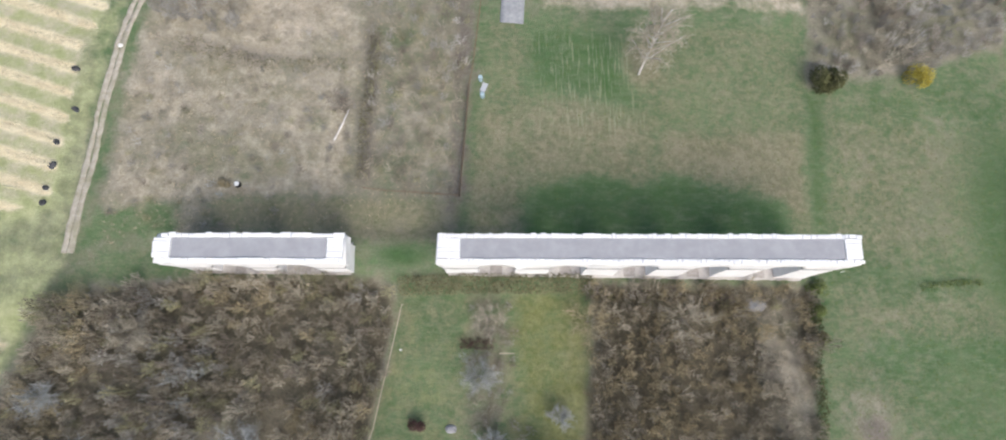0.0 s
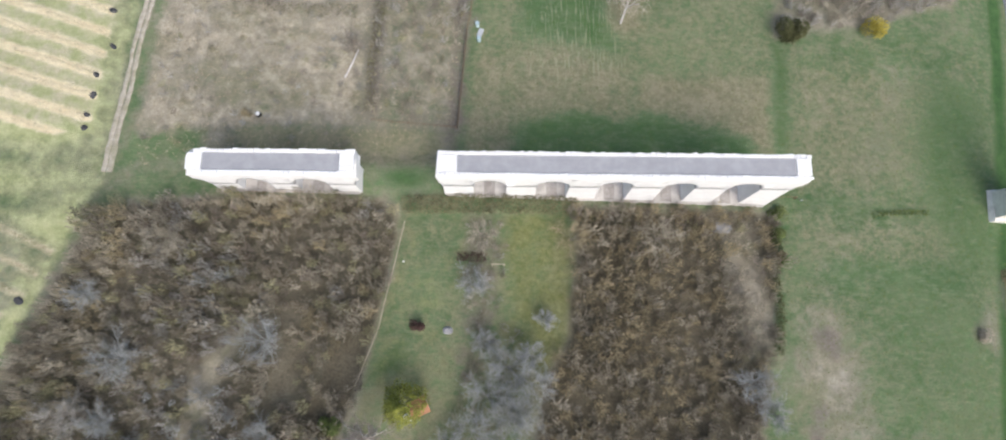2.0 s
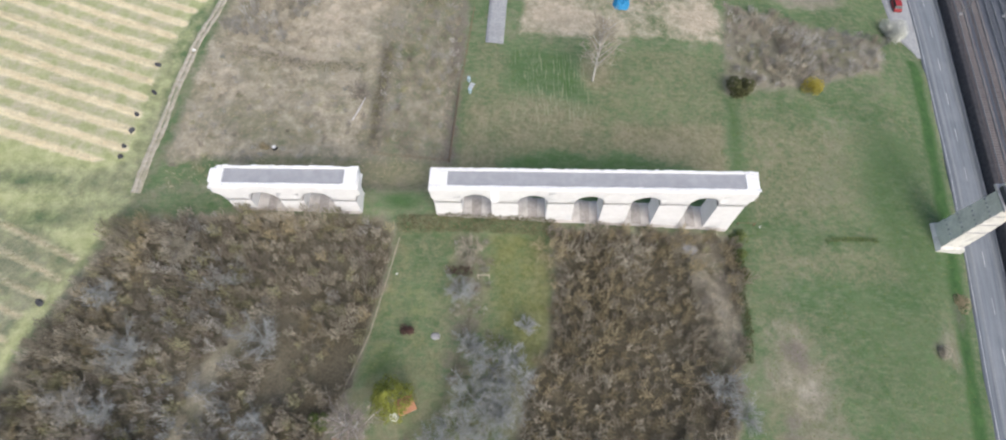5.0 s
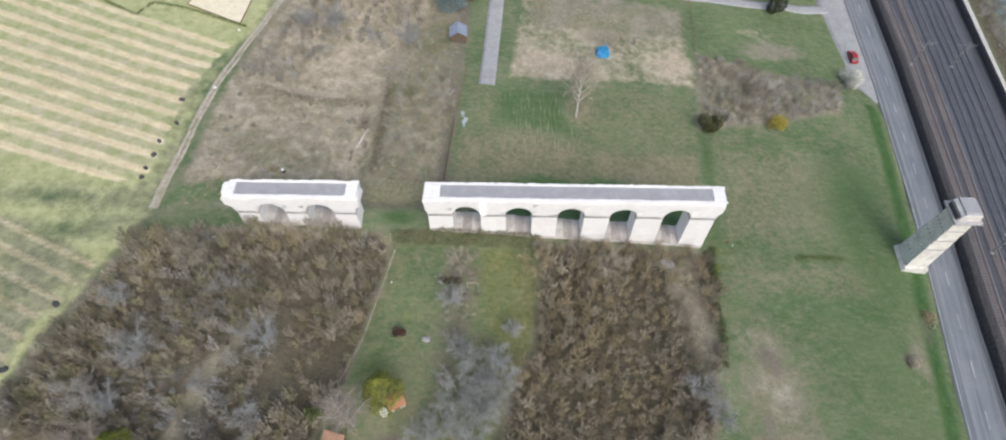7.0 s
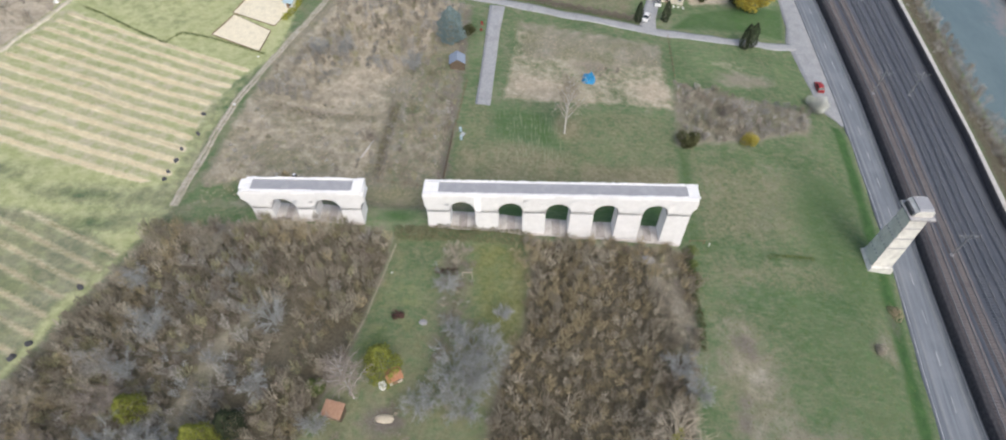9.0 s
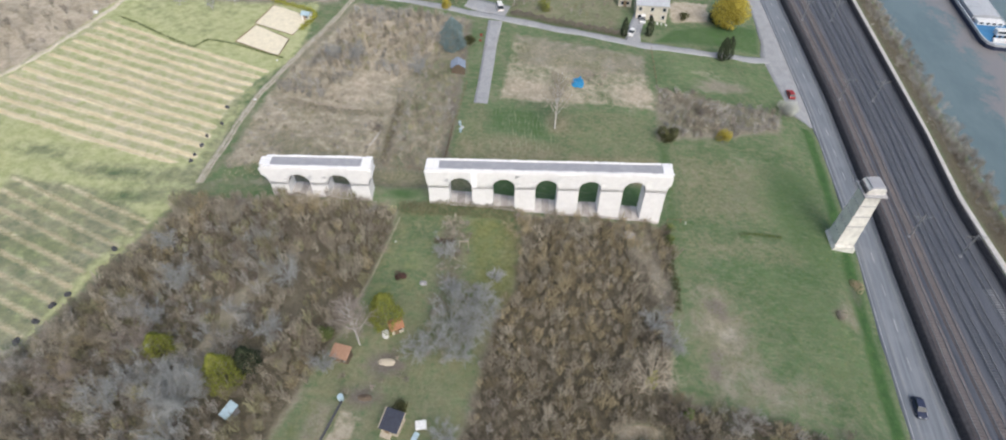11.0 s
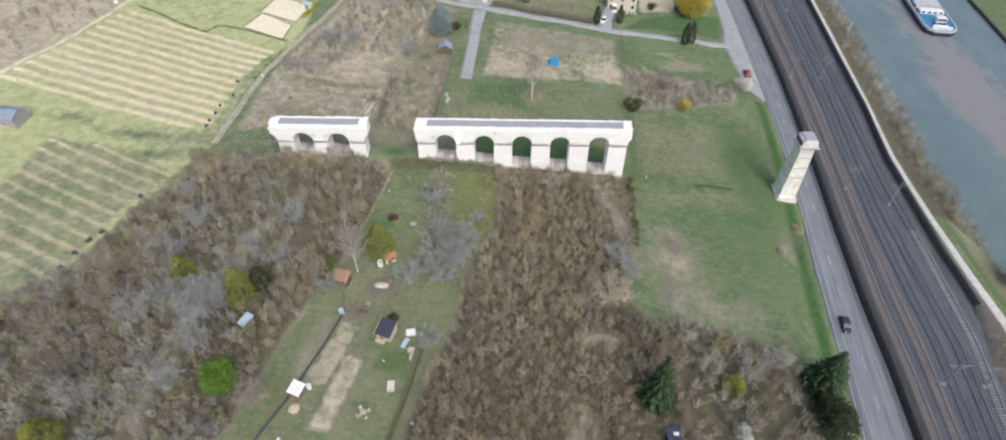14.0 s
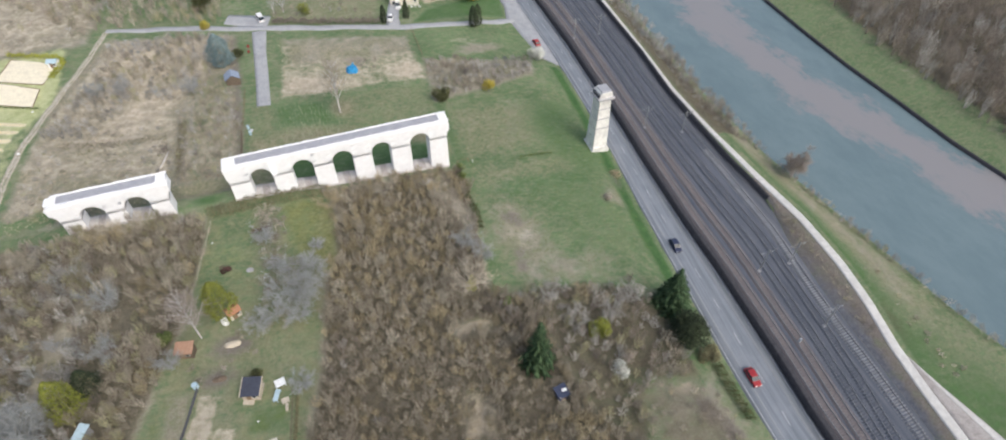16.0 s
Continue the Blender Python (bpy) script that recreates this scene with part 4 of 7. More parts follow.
def railway():
    tracks = [(lambda y, k=k: road_right(y) + 2.6 + k * (rail_right(y) - road_right(y) - 5.0)) for k in (0.0, 0.22, 0.44, 0.66)]
    tracks.append(track_last)
    for number, line in enumerate(tracks):
        top = thing("railway_track", "steel rails on concrete sleepers in dark ballast", "railway track", group="railway tracks", kind="structure")
        if number < 2:
            ribbon("bed", lambda y: line(y) - 1.32, lambda y: line(y) + 1.32, YS, RAIL_Z + 0.03, M["ballast_brown"], 0.2, top)
        for off in (-0.75, 0.75):
            ribbon("rail", lambda y: line(y) + off - 0.06, lambda y: line(y) + off + 0.06, YS, RAIL_Z + 0.24, M["rail"], 0.17, top)
        beds = (M["sleeper_brown"], M["sleeper_brown"], M["sleeper_old"], M["sleeper_old"], M["sleeper_old"])
        for y0, y1, bed in ((-118, 0, M["sleeper"] if number == 4 else beds[number]), (0, 165, beds[number])):
            v, f = [], []
            y = y0
            while y < y1:
                x, z = float(line(y)), RAIL_Z
                i = len(v)
                for dx, dy, dz in ((-1.3, -0.14, 0), (1.3, -0.14, 0), (1.3, 0.14, 0), (-1.3, 0.14, 0), (-1.3, -0.11, 0.09), (1.3, -0.11, 0.09), (1.3, 0.11, 0.09), (-1.3, 0.11, 0.09)):
                    v.append((x + dx, y + dy, z + dz))
                f += [(i + 4, i + 5, i + 6, i + 7), (i, i + 1, i + 5, i + 4), (i + 1, i + 2, i + 6, i + 5), (i + 2, i + 3, i + 7, i + 6), (i + 3, i, i + 4, i + 7)]
                y += 0.62
            tagged(arrays("sleepers", v, f, [bed], parent=top), kind="stuff")


railway()


def vineyard():
    top = thing("vineyard", "vineyard with pale mown straw strips between green rows", "vineyard", kind="structure")
    rng = np.random.default_rng(5)

    def strip(left, right, row, seed, straw):
        n = int((right - left) * 30)
        x = left + (right - left) * rng.uniform(0, 1, n)
        thin = 0.55 + 0.45 * np.sin(x * 0.31 + seed) * np.sin(x * 0.83 + 2 * seed)
        y = row(x) + 0.15 * np.sin(x * 0.4 + seed) + rng.normal(0, 0.34, n) * (0.8 + 0.4 * thin)
        p0 = np.stack([x, y, height(x, y) + 0.03], 1)
        p1 = p0 + np.stack([rng.normal(0, 0.30, n), rng.normal(0, 0.16, n), rng.uniform(0.03, 0.16, n)], 1)
        v, f = rods(p0, p1, rng.uniform(0.03, 0.06, n))
        tagged(arrays("strip", v, f, [straw], parent=top), kind="stuff")

    for k in range(12):
        right = (-67.5, -62.3, -61.8, -61.8, -61.0, -60.8, -60.6, -60.4, -59.0, -58.0, -57.5, -55.8)[k]
        strip(-116.5 + max(0, k - 3) * 1.25, right, upper_row(k), 7.3 * k, M["straw"])
    for k in range(10):
        right = (-64.0, -65.8, -68.6, -69.3, -69.8, -70.6, -71.8, -73.4, -74.4, -76.0)[k]
        strip((-79.5, -91.0, -95.0)[k] if k < 3 else -97.0, right, lower_row(k), 5.1 * k, M["straw_low"])


vineyard()

# ---------------------------------------------------------------- the aqueduct
FRONT, BACK, SPRING, TOP = 11.15, 14.75, 17.55, 22.25


def rough(v, amount, scale=0.9):
    return Vector(v) + noise.noise_vector(Vector(v) * scale) * amount


def aqueduct(name, label, piers, ends, slab, seed, worn=0.35):
    """piers: pairs of left and right faces; ends: how far the broken arch stumps reach past the outer piers; slab: the channel's two ends."""
    top = thing(name, label, "aqueduct")
    rnd = random.Random(seed)
    x0, x1 = piers[0][0] - ends[0], piers[-1][1] + ends[1]
    openings = [(-99, piers[0][0])] + [(a[1], b[0]) for a, b in zip(piers, piers[1:])] + [(piers[-1][1], 999)]

    def soffit(x):
        for i, (a, b) in enumerate(openings):
            if a < x < b:
                r = 2.46
                c = a + r if i == len(openings) - 1 else (b - r if i == 0 else (a + b) / 2)
                r = r if i in (0, len(openings) - 1) else (b - a) / 2
                return SPRING + 0.2 + math.sqrt(max(r * r - (x - c) ** 2, 0.0))
        return SPRING

    xs = {x0, x1}
    for a, b in openings:
        if a > x0 and b < x1:
            xs |= {a + (b - a) * (0.5 - 0.5 * math.cos(math.pi * k / 14)) for k in range(15)} | {a + 0.004, b - 0.004}
    for a, b in piers:
        xs |= {a, b, a + (b - a) / 3, a + 2 * (b - a) / 3}
    xs |= {x0 + ends[0] * k / 5 for k in range(6)} | {x1 - ends[1] * k / 5 for k in range(6)}
    xs = sorted(xs)
    levels = 7
    v, f = [], []
    for x in xs:
        lo = soffit(x)
        near = min(x - x0, x1 - x)
        hi = TOP - (worn * (1.0 - near) if near < 1.0 else 0.0)
        ring = [(x, FRONT, lo + (hi - lo) * k / levels) for k in range(levels + 1)] + [(x, BACK, lo + (hi - lo) * (levels - k) / levels) for k in range(levels + 1)]
        for i, p in enumerate(ring):
            edge = 0.28 if near < 0.05 else 0.07
            v.append(rough(p, edge) if 0 < i % (levels + 1) else rough(p, 0.04))
    n = 2 * (levels + 1)
    for i in range(len(xs) - 1):
        for k in range(n):
            f.append((i * n + k, (i + 1) * n + k, (i + 1) * n + (k + 1) % n, i * n + (k + 1) % n))
    wall = arrays("arch_wall", v, f, [M["stone"]], parent=top)
    caps = bmesh.new()
    caps.from_mesh(wall.data)
    caps.verts.ensure_lookup_table()
    caps.faces.new([caps.verts[k] for k in range(n)])
    caps.faces.new([caps.verts[(len(xs) - 1) * n + k] for k in range(n)])
    bmesh.ops.recalc_face_normals(caps, faces=caps.faces[:])
    caps.to_mesh(wall.data)
    caps.free()
    for a, b in piers:
        foot = float(height((a + b) / 2, 12.5)) - 0.8
        bm = bmesh.new()
        m, rows = 5, 9
        ring = [(a + (b - a) * k / m, FRONT + 0.04) for k in range(m + 1)] + [(b, FRONT + 0.04 + (BACK - FRONT - 0.08) * k / 4) for k in range(1, 5)]
        ring += [(b - (b - a) * k / m, BACK - 0.04) for k in range(1, m + 1)] + [(a, BACK - 0.04 - (BACK - FRONT - 0.08) * k / 4) for k in range(1, 4)]
        last = None
        for r in range(rows + 1):
            z = foot + (17.2 - foot) * r / rows
            k = 1 + 0.035 * (1 - r / rows)
            now = [bm.verts.new(rough(((a + b) / 2 + (x - (a + b) / 2) * k, (FRONT + BACK) / 2 + (y - (FRONT + BACK) / 2) * k, z), 0.07)) for x, y in ring]
            if last:
                for i in range(len(ring)):
                    bm.faces.new((last[i], last[(i + 1) % len(ring)], now[(i + 1) % len(ring)], now[i]))
            last = now
        bm.faces.new(last)
        part("pier", bm, M["stone"], top)
        boxed("impost", (a - 0.12, b + 0.12, FRONT - 0.06, BACK + 0.06, 17.44, SPRING + 0.005), M["stone_dark"], top, "grey projecting impost moulding", 0.02)
    bm = bmesh.new()
    box(bm, slab[0], slab[1], 11.74, 14.18, TOP - 0.1, TOP + 0.10)
    part("channel_slab", bm, M["slab"], top, "smooth grey cement channel floor")
    # ragged coping stones round the channel
    for y0, y1, out in ((FRONT - 0.02, 11.71, -1), (14.21, BACK + 0.02, 1)):
        x = x0 + 0.15 + (0.9 if worn > 0.5 else 0.0)
        while x < x1 - 0.2:
            w = rnd.uniform(0.38, 0.85) * (1.7 if worn > 0.5 else 1.0)
            bm = bmesh.new()
            a, b = y0, y1
            if out < 0:
                a += rnd.uniform(-0.10, 0.10)
                b += rnd.uniform(-0.08, 0.03)
            else:
                b += rnd.uniform(-0.10, 0.10)
                a += rnd.uniform(-0.03, 0.08)
            box(bm, x, min(x + w - 0.03, x1), a, b, TOP - 0.12, TOP + 0.26 + 0.16 * noise.noise(Vector((x * 0.45, y0, seed))) + rnd.uniform(-0.05, 0.05), 0.06)
            part("coping_stone", bm, M["stone"], top)
            x += w
    for a, b in ((x0 + 0.1, slab[0] - 0.03), (slab[1] + 0.03, x1 - 0.1)):
        y = 11.75
        while y < 13.98:
            w = rnd.uniform(0.5, 0.8)
            bm = bmesh.new()
            box(bm, a + rnd.uniform(0, 0.12), b - rnd.uniform(0, 0.05), y, min(y + w - 0.02, 14.18), TOP - 0.12, TOP + rnd.uniform(0.18, 0.28), 0.05)
            part("coping_stone", bm, M["stone"], top)
            y += w
    return top


EAST_PIERS = [(-7.5, -3.2), (1.7, 6.05), (10.75, 15.1), (19.8, 24.2), (28.8, 33.4), (38.1, 42.45)]
WEST_PIERS = [(-41.0, -37.2), (-32.4, -28.8), (-23.9, -20.1)]
aqueduct("aqueduct", "long pale limestone aqueduct ruin with five round arches", EAST_PIERS, (0.40, 0.75), (-5.0, 41.0), 3)
aqueduct("aqueduct", "short pale limestone aqueduct ruin with two round arches", WEST_PIERS, (1.35, 1.1), (-40.0, -21.2), 4, 0.8)
for name, a, b in (("floor_east", -7.3, 42.3), ("floor_west", -40.8, -20.3)):
    v, f = [], []
    xs = list(np.linspace(a, b, 90))
    for x in xs:
        z = float(height(x, 13)) + 0.28
        for y, dz in ((10.8, -0.35), (11.05, 0.0), (13.2, 0.03), (15.0, 0.0), (15.3, -0.35)):
            v.append((x, y + random.uniform(-0.08, 0.08), z + dz))
    for i in range(len(xs) - 1):
        f += [(5 * i + k, 5 * i + 5 + k, 5 * i + 6 + k, 5 * i + 1 + k) for k in range(4)]
    bays = np.array([(p[1] + q[0]) / 2 for row in (EAST_PIERS, WEST_PIERS) for p, q in zip(row, row[1:])])
    worn = [int(k in (1, 2) and np.min(np.abs(bays - (xs[i] + xs[i + 1]) / 2)) < 0.75) for i in range(len(xs) - 1) for k in range(4)]
    tagged(arrays(name, v, f, [M["gravel"], M["gravel_worn"]], worn), "beige gravel floor under the arches", "gravel floor", kind="structure")


def tower():
    top = thing("stone_tower", "tall weathered limestone pier of the ruined aqueduct beside the road", "tower")
    bm = bmesh.new()
    prism(bm, [(82.7, -0.6), (88.1, -0.6), (88.0, 1.5), (87.5, 2.4), (83.2, 2.4), (82.8, 1.5)], "y", 10.3, 15.7)
    part("plinth", bm, M["stone_tower"], top, "stepped stone plinth")
    z = 2.4
    x0, x1, y0, y1 = 83.25, 87.45, 10.75, 15.25
    for i, h in enumerate((3.3, 3.0, 3.0, 3.1, 3.0)):
        bm = bmesh.new()
        k = 0.10
        lo = [(x0, y0), (x1, y0), (x1, y1), (x0, y1)]
        hi = [(x0 + k, y0 + k), (x1 - k, y0 + k), (x1 - k, y1 - k), (x0 + k, y1 - k)]
        rows = 4
        last = None
        for r in range(rows + 1):
            now = []
            for c in range(4):
                for s in range(4):
                    (ax, ay), (bx, by) = lo[c], lo[(c + 1) % 4]
                    (cx, cy), (dx, dy) = hi[c], hi[(c + 1) % 4]
                    px, py = ax + (bx - ax) * s / 4, ay + (by - ay) * s / 4
                    qx, qy = cx + (dx - cx) * s / 4, cy + (dy - cy) * s / 4
                    now.append(bm.verts.new(rough((px + (qx - px) * r / rows, py + (qy - py) * r / rows, z + h * r / rows), 0.10, 1.3)))
            if last:
                for q in range(16):
                    bm.faces.new((last[q], last[(q + 1) % 16], now[(q + 1) % 16], now[q]))
            last = now
        bm.faces.new(last)
        part("shaft_drum", bm, M["stone_tower"], top)
        z += h
        x0, x1, y0, y1 = x0 + k, x1 - k, y0 + k, y1 - k
        if i in (1, 2, 3):
            boxed("string_course", (x0 + 0.12, x1 + 0.05, y0 - 0.05, y1 + 0.05, z - 0.22, z + 0.10), M["stone_grey"], top, "worn grey projecting string course", 0.04)
        for s in range(5):
            y = y0 + 0.3 + (y1 - y0 - 0.6) * s / 4
            boxed("corbel", (x0 - 0.20, x0 + 0.10, y - 0.13, y + 0.13, z - 0.42, z - 0.12), M["stone_grey"], top, "", 0.03)
    boxed("impost", (82.95, 87.75, 10.5, 15.5, z - 0.05, z + 0.4), M["stone_grey"], top, "projecting grey impost slab", 0.06)
    bm = bmesh.new()
    prism(bm, [(83.5, z + 0.4), (87.2, z + 0.4), (87.1, z + 1.7), (86.7, z + 2.0), (84.3, z + 2.0), (83.7, z + 1.5)], "y", 11.2, 15.0)
    part("cap", bm, M["stone_tower"], top, "broken arch stump on the tower head")
    # slate-dark box added for the shade in the cap's west recess
    boxed("springer", (83.25, 83.75, 11.5, 14.7, z + 0.42, z + 1.35), M["slate"], top, "dark box in place of the shaded recess on the tower head", 0.06)
    bm = bmesh.new()
    prism(bm, [(11.3, 0), (14.9, 0), (14.7, 0.2), (11.6, 0.25)], "x", 84.1, 86.8)
    bmesh.ops.translate(bm, vec=(0, 0, z + 2.0), verts=bm.verts[:])
    part("cover_slab", bm, M["slab"], top, "grey cement cover slab")


tower()

# ---------------------------------------------------------------- plants


def spines(p0, p1, r, rng):
    """Fine twigs, each a sliver that runs to a point."""
    d = p1 - p0
    side = np.cross(d, rng.normal(0, 1, d.shape))
    side /= np.linalg.norm(side, axis=1, keepdims=True) + 1e-9
    r = np.broadcast_to(np.asarray(r, float), (len(p0),))[:, None]
    v = np.stack([p0 + side * r, p0 - side * r, p1], 1).reshape(-1, 3)
    return v, np.arange(len(p0) * 3).reshape(-1, 3)


def shrub_shape(rng, stems, twigs, spread=0.5, thick=0.012):
    """A bare shrub one metre high and wide: many stems that fan up from the foot into a rounded head of twigs."""
    ang = np.arange(stems) * 2.4 + rng.uniform(-0.5, 0.5, stems)
    rad = spread * np.sqrt((np.arange(stems) + rng.uniform(0.2, 0.8, stems)) / stems) * 0.90
    lump = 1 + 0.16 * np.sin(2 * ang + rng.uniform(0, 6)) + 0.10 * np.sin(3 * ang + rng.uniform(0, 6))
    tip = np.stack([rad * lump * np.cos(ang), rad * lump * np.sin(ang), rng.uniform(0.70, 0.90, stems) * np.sqrt(1.02 - 0.62 * (rad / spread) ** 2)], 1)
    foot = np.stack([tip[:, 0] * 0.2, tip[:, 1] * 0.2, np.zeros(stems)], 1)
    pieces = [rods(foot, tip, thick * 1.1)]
    i = rng.integers(0, stems, twigs)
    p0 = foot[i] + (tip - foot)[i] * rng.uniform(0.50, 1.0, twigs)[:, None] + rng.normal(0, 0.035, (twigs, 3))
    way = 0.7 * (tip - foot)[i] / np.linalg.norm(tip - foot, axis=1)[i][:, None] + rng.normal(0, 0.62, (twigs, 3))
    way[:, :2] += p0[:, :2] / spread * 0.35
    way[:, 2] += 0.15
    way /= np.linalg.norm(way, axis=1, keepdims=True)
    pieces.append(spines(p0, p0 + way * rng.uniform(0.08, 0.20, twigs)[:, None], thick * rng.uniform(0.6, 1.3, twigs), rng))
    return joined(pieces)


RNG = np.random.default_rng(11)
SHRUBS = [shrub_shape(RNG, 13, 250, 0.52, thick=0.0142) for _ in range(9)] + [shrub_shape(RNG, 10, 210, 0.44, thick=0.0136) for _ in range(5)]
THIN_SHRUBS = [shrub_shape(RNG, 13, 170, 0.52, thick=0.0140) for _ in range(7)]
BIG_SHRUBS = [shrub_shape(RNG, 14, 200, 0.55, thick=0.0122) for _ in range(6)]


def scatter(poly, spacing, rng, keep=1.0):
    poly = np.asarray(poly, float)
    (ax, ay), (bx, by) = poly.min(0) - 1.5, poly.max(0) + 1.5
    gx, gy = np.meshgrid(np.arange(ax, bx, spacing), np.arange(ay, by, spacing * 0.87))
    gx = gx + (np.arange(gx.shape[0]) % 2)[:, None] * spacing / 2
    x, y = gx.ravel() + rng.normal(0, 0.28 * spacing, gx.size), gy.ravel() + rng.normal(0, 0.28 * spacing, gx.size)
    nxt = np.roll(poly, -1, axis=0)
    size = abs(np.sum(poly[:, 0] * nxt[:, 1] - nxt[:, 0] * poly[:, 1])) / np.sum(np.hypot(*(nxt - poly).T))      # about the width of a long strip
    ok = (inside(poly, x, y, min(1.5, 0.22 * size)) > rng.uniform(0.15, 0.9, x.size)) & (rng.uniform(0, 1, x.size) < keep)
    return x[ok], y[ok]


def planted(name, label, category, spots, shapes, materials, kind="stuff", parent=None, sink=0.1):
    """Joins many plants into one mesh; spots are rows of x, y, z, width, height, turn, shape, material."""
    vs, fs, ms, ts, at = [], [], [], [], 0
    for x, y, z, w, h, a, s, m in spots:
        v, f = shapes[int(s)]
        c, d = math.cos(a), math.sin(a)
        q = np.empty_like(v)
        q[:, 0] = (v[:, 0] * c - v[:, 1] * d) * w + x
        q[:, 1] = (v[:, 0] * d + v[:, 1] * c) * w + y
        q[:, 2] = v[:, 2] * h + z - sink
        vs.append(q)
        fs.append(f + at)
        ms.append(np.full(len(f), int(m)))
        ts.append(np.full(len(v), 0.25 * math.sin(x * 12.9898 + y * 78.233) + 0.08 * math.sin(x * 3.1 + y * 5.7)))
        at += len(v)
    ob = arrays(name, np.concatenate(vs), np.concatenate(fs), materials, np.concatenate(ms), parent)
    tone = np.concatenate(ts).astype(np.float32)
    if len(tone) == len(ob.data.vertices):
        ob.data.attributes.new("tone", "FLOAT", "POINT").data.foreach_set("value", tone)
    return tagged(ob, label, category, kind=kind)


TWIGS = [M["twig_" + k] for k in ("ochre", "tan", "brown", "dark", "grey", "silver", "mauve", "olive")]      # from warm to cool, and two strays


COLD = [(-62, -42, 22, 0.60), (58, -44, 13, 0.36), (40, -18, 5, 0.3), (-50, -14, 6, 0.40), (-61, -10, 4, 0.40), (-39, -2, 4, 0.3), (-47, 7, 3, 0.35), (-24, -5, 3, 0.4), (24, -3, 3, 0.3), (22, -24, 7, 0.35), (12, -14, 3, 0.2), (30, -30, 8, 0.25)]
WARM = [(-20, 4, 6, 0.45), (-15, 8, 3, 0.5), (-55, 10, 5, 0.45), (-58, 1, 4, 0.45), (-27, -12, 4, 0.45), (-64, -18, 4, 0.5), (-58, -12, 2, 0.4), (-44, -14, 6, 0.35), (17, -1, 3, 0.4), (25, -20, 2, 0.5), (38, 8, 5, 0.45), (12, -18, 6, 0.4), (28, -6, 9, 0.3), (26, 6, 9, 0.45), (14, -40, 8, 0.3), (22, -14, 12, 0.22), (30, 2, 6, 0.2)]


def cool(x, y):
    """Where the thicket is greyer (plus) or more russet (minus)."""
    return sum((k * np.exp(-((x - cx) ** 2 + (y - cy) ** 2) / r ** 2) for cx, cy, r, k in COLD), 0 * x) - sum((k * np.exp(-((x - cx) ** 2 + (y - cy) ** 2) / r ** 2) for cx, cy, r, k in WARM), 0 * x)


def wood(name, label, poly, spacing, low, high, weights, seed, keep=1.0, ground_z=None, shapes=SHRUBS, avoid=(), wide=1.0, strays=(6, 7)):
    rng = np.random.default_rng(seed)
    x, y = scatter(poly, spacing, rng, keep)
    for cx, cy, r in avoid:
        ok = np.hypot(x - cx, y - cy) > r
        x, y = x[ok], y[ok]
    n = len(x)
    z = height(x, y) if ground_z is None else np.full(n, float(ground_z))
    patch = np.array([noise.noise(Vector((a * 0.09, b * 0.09, seed))) for a, b in zip(x, y)])
    h = low + (high - low) * np.clip(0.45 + 0.55 * patch + rng.normal(0, 0.22, n), 0.05, 1.1)
    w = (0.9 + 0.42 * h) * rng.uniform(0.75, 1.25, n) * wide
    tone = np.array([noise.noise(Vector((a * 0.06 + 40, b * 0.06, seed))) for a, b in zip(x, y)])
    brown, ochre, grey, dark, silver, tan = weights
    cum = np.cumsum((ochre, tan, brown, dark, grey, silver)) / np.sum(weights)
    pick = rng.uniform(0, 1, n) * 0.48 + np.clip(0.5 + tone * 1.1 + 1.2 * cool(x, y), 0, 1) * 0.52
    mat = np.minimum(np.searchsorted(cum, np.clip(pick, 0, 0.999)), 5)
    mat = np.where(rng.uniform(0, 1, n) < 0.30, np.array(strays)[rng.integers(0, 2, n)], mat)
    spots = np.stack([x, y, z, w, h, rng.uniform(0, 6.28, n), rng.integers(0, len(shapes), n), mat], 1)
    return planted(name, label, "scrub" if high < 6 else "woodland", spots, shapes, TWIGS)


CLEAR = [(11.6, 5.0, 2.6), (24.4, 5.6, 2.3), (35.2, 7.6, 1.8), (-21.8, -15.2, 2.4), (-20.4, -11.2, 1.4), (38.0, -14.4, 1.8), (34.4, -22.3, 1.8), (-27, -4, 1.6), (-28.5, -7.5, 1.6), (-30, -17, 1.8), (-31.5, -21, 1.8), (-33, -25, 1.8), (-29.2, -13, 1.6), (36.6, 2.0, 1.2), (35.8, 5.4, 1.3), (37.4, -2.6, 1.2), (39, 6, 2.3), (39.4, 3, 2.2), (39.8, 0, 2.2), (40.2, -3, 2.1), (40.4, -6, 2.1), (40.4, -9, 2.0), (-41.5, -37, 3.8), (-31.5, -10.5, 3.0), (-34, -37.5, 2.5), (-35, -51, 2.5), (-36, -32, 2.0), (-48, -28, 2.0), (41.5, -49.5, 3.6), (72.5, -45, 4.5), (43.5, -56, 1.6), (30.2, -37.9, 1.3), (34.6, -36.2, 1.4), (28.9, -51.6, 1.4), (28.4, -54.2, 1.6), (27.6, -56.6, 1.3), (26.2, -58.2, 1.5), (35.4, -27.8, 4.0),
         (-35, -9, 1.5), (-37, -12.5, 1.6), (-39.5, -16.5, 1.6), (-41, -21, 1.5), (-42.4, -26, 1.4), (-45.5, -40, 1.5), (-46.6, -46, 1.7), (-46.8, -50, 1.7), (-46.6, -54, 1.8), (-46.6, -58, 1.8), (-57, -61, 3.0), (32.4, -36.8, 1.5),
         (-33, -11, 2.2), (-41, -37, 2.4), (55.8, -56, 1.5), (-18.4, -8.0, 1.1), (-24.6, -20.0, 1.3)]
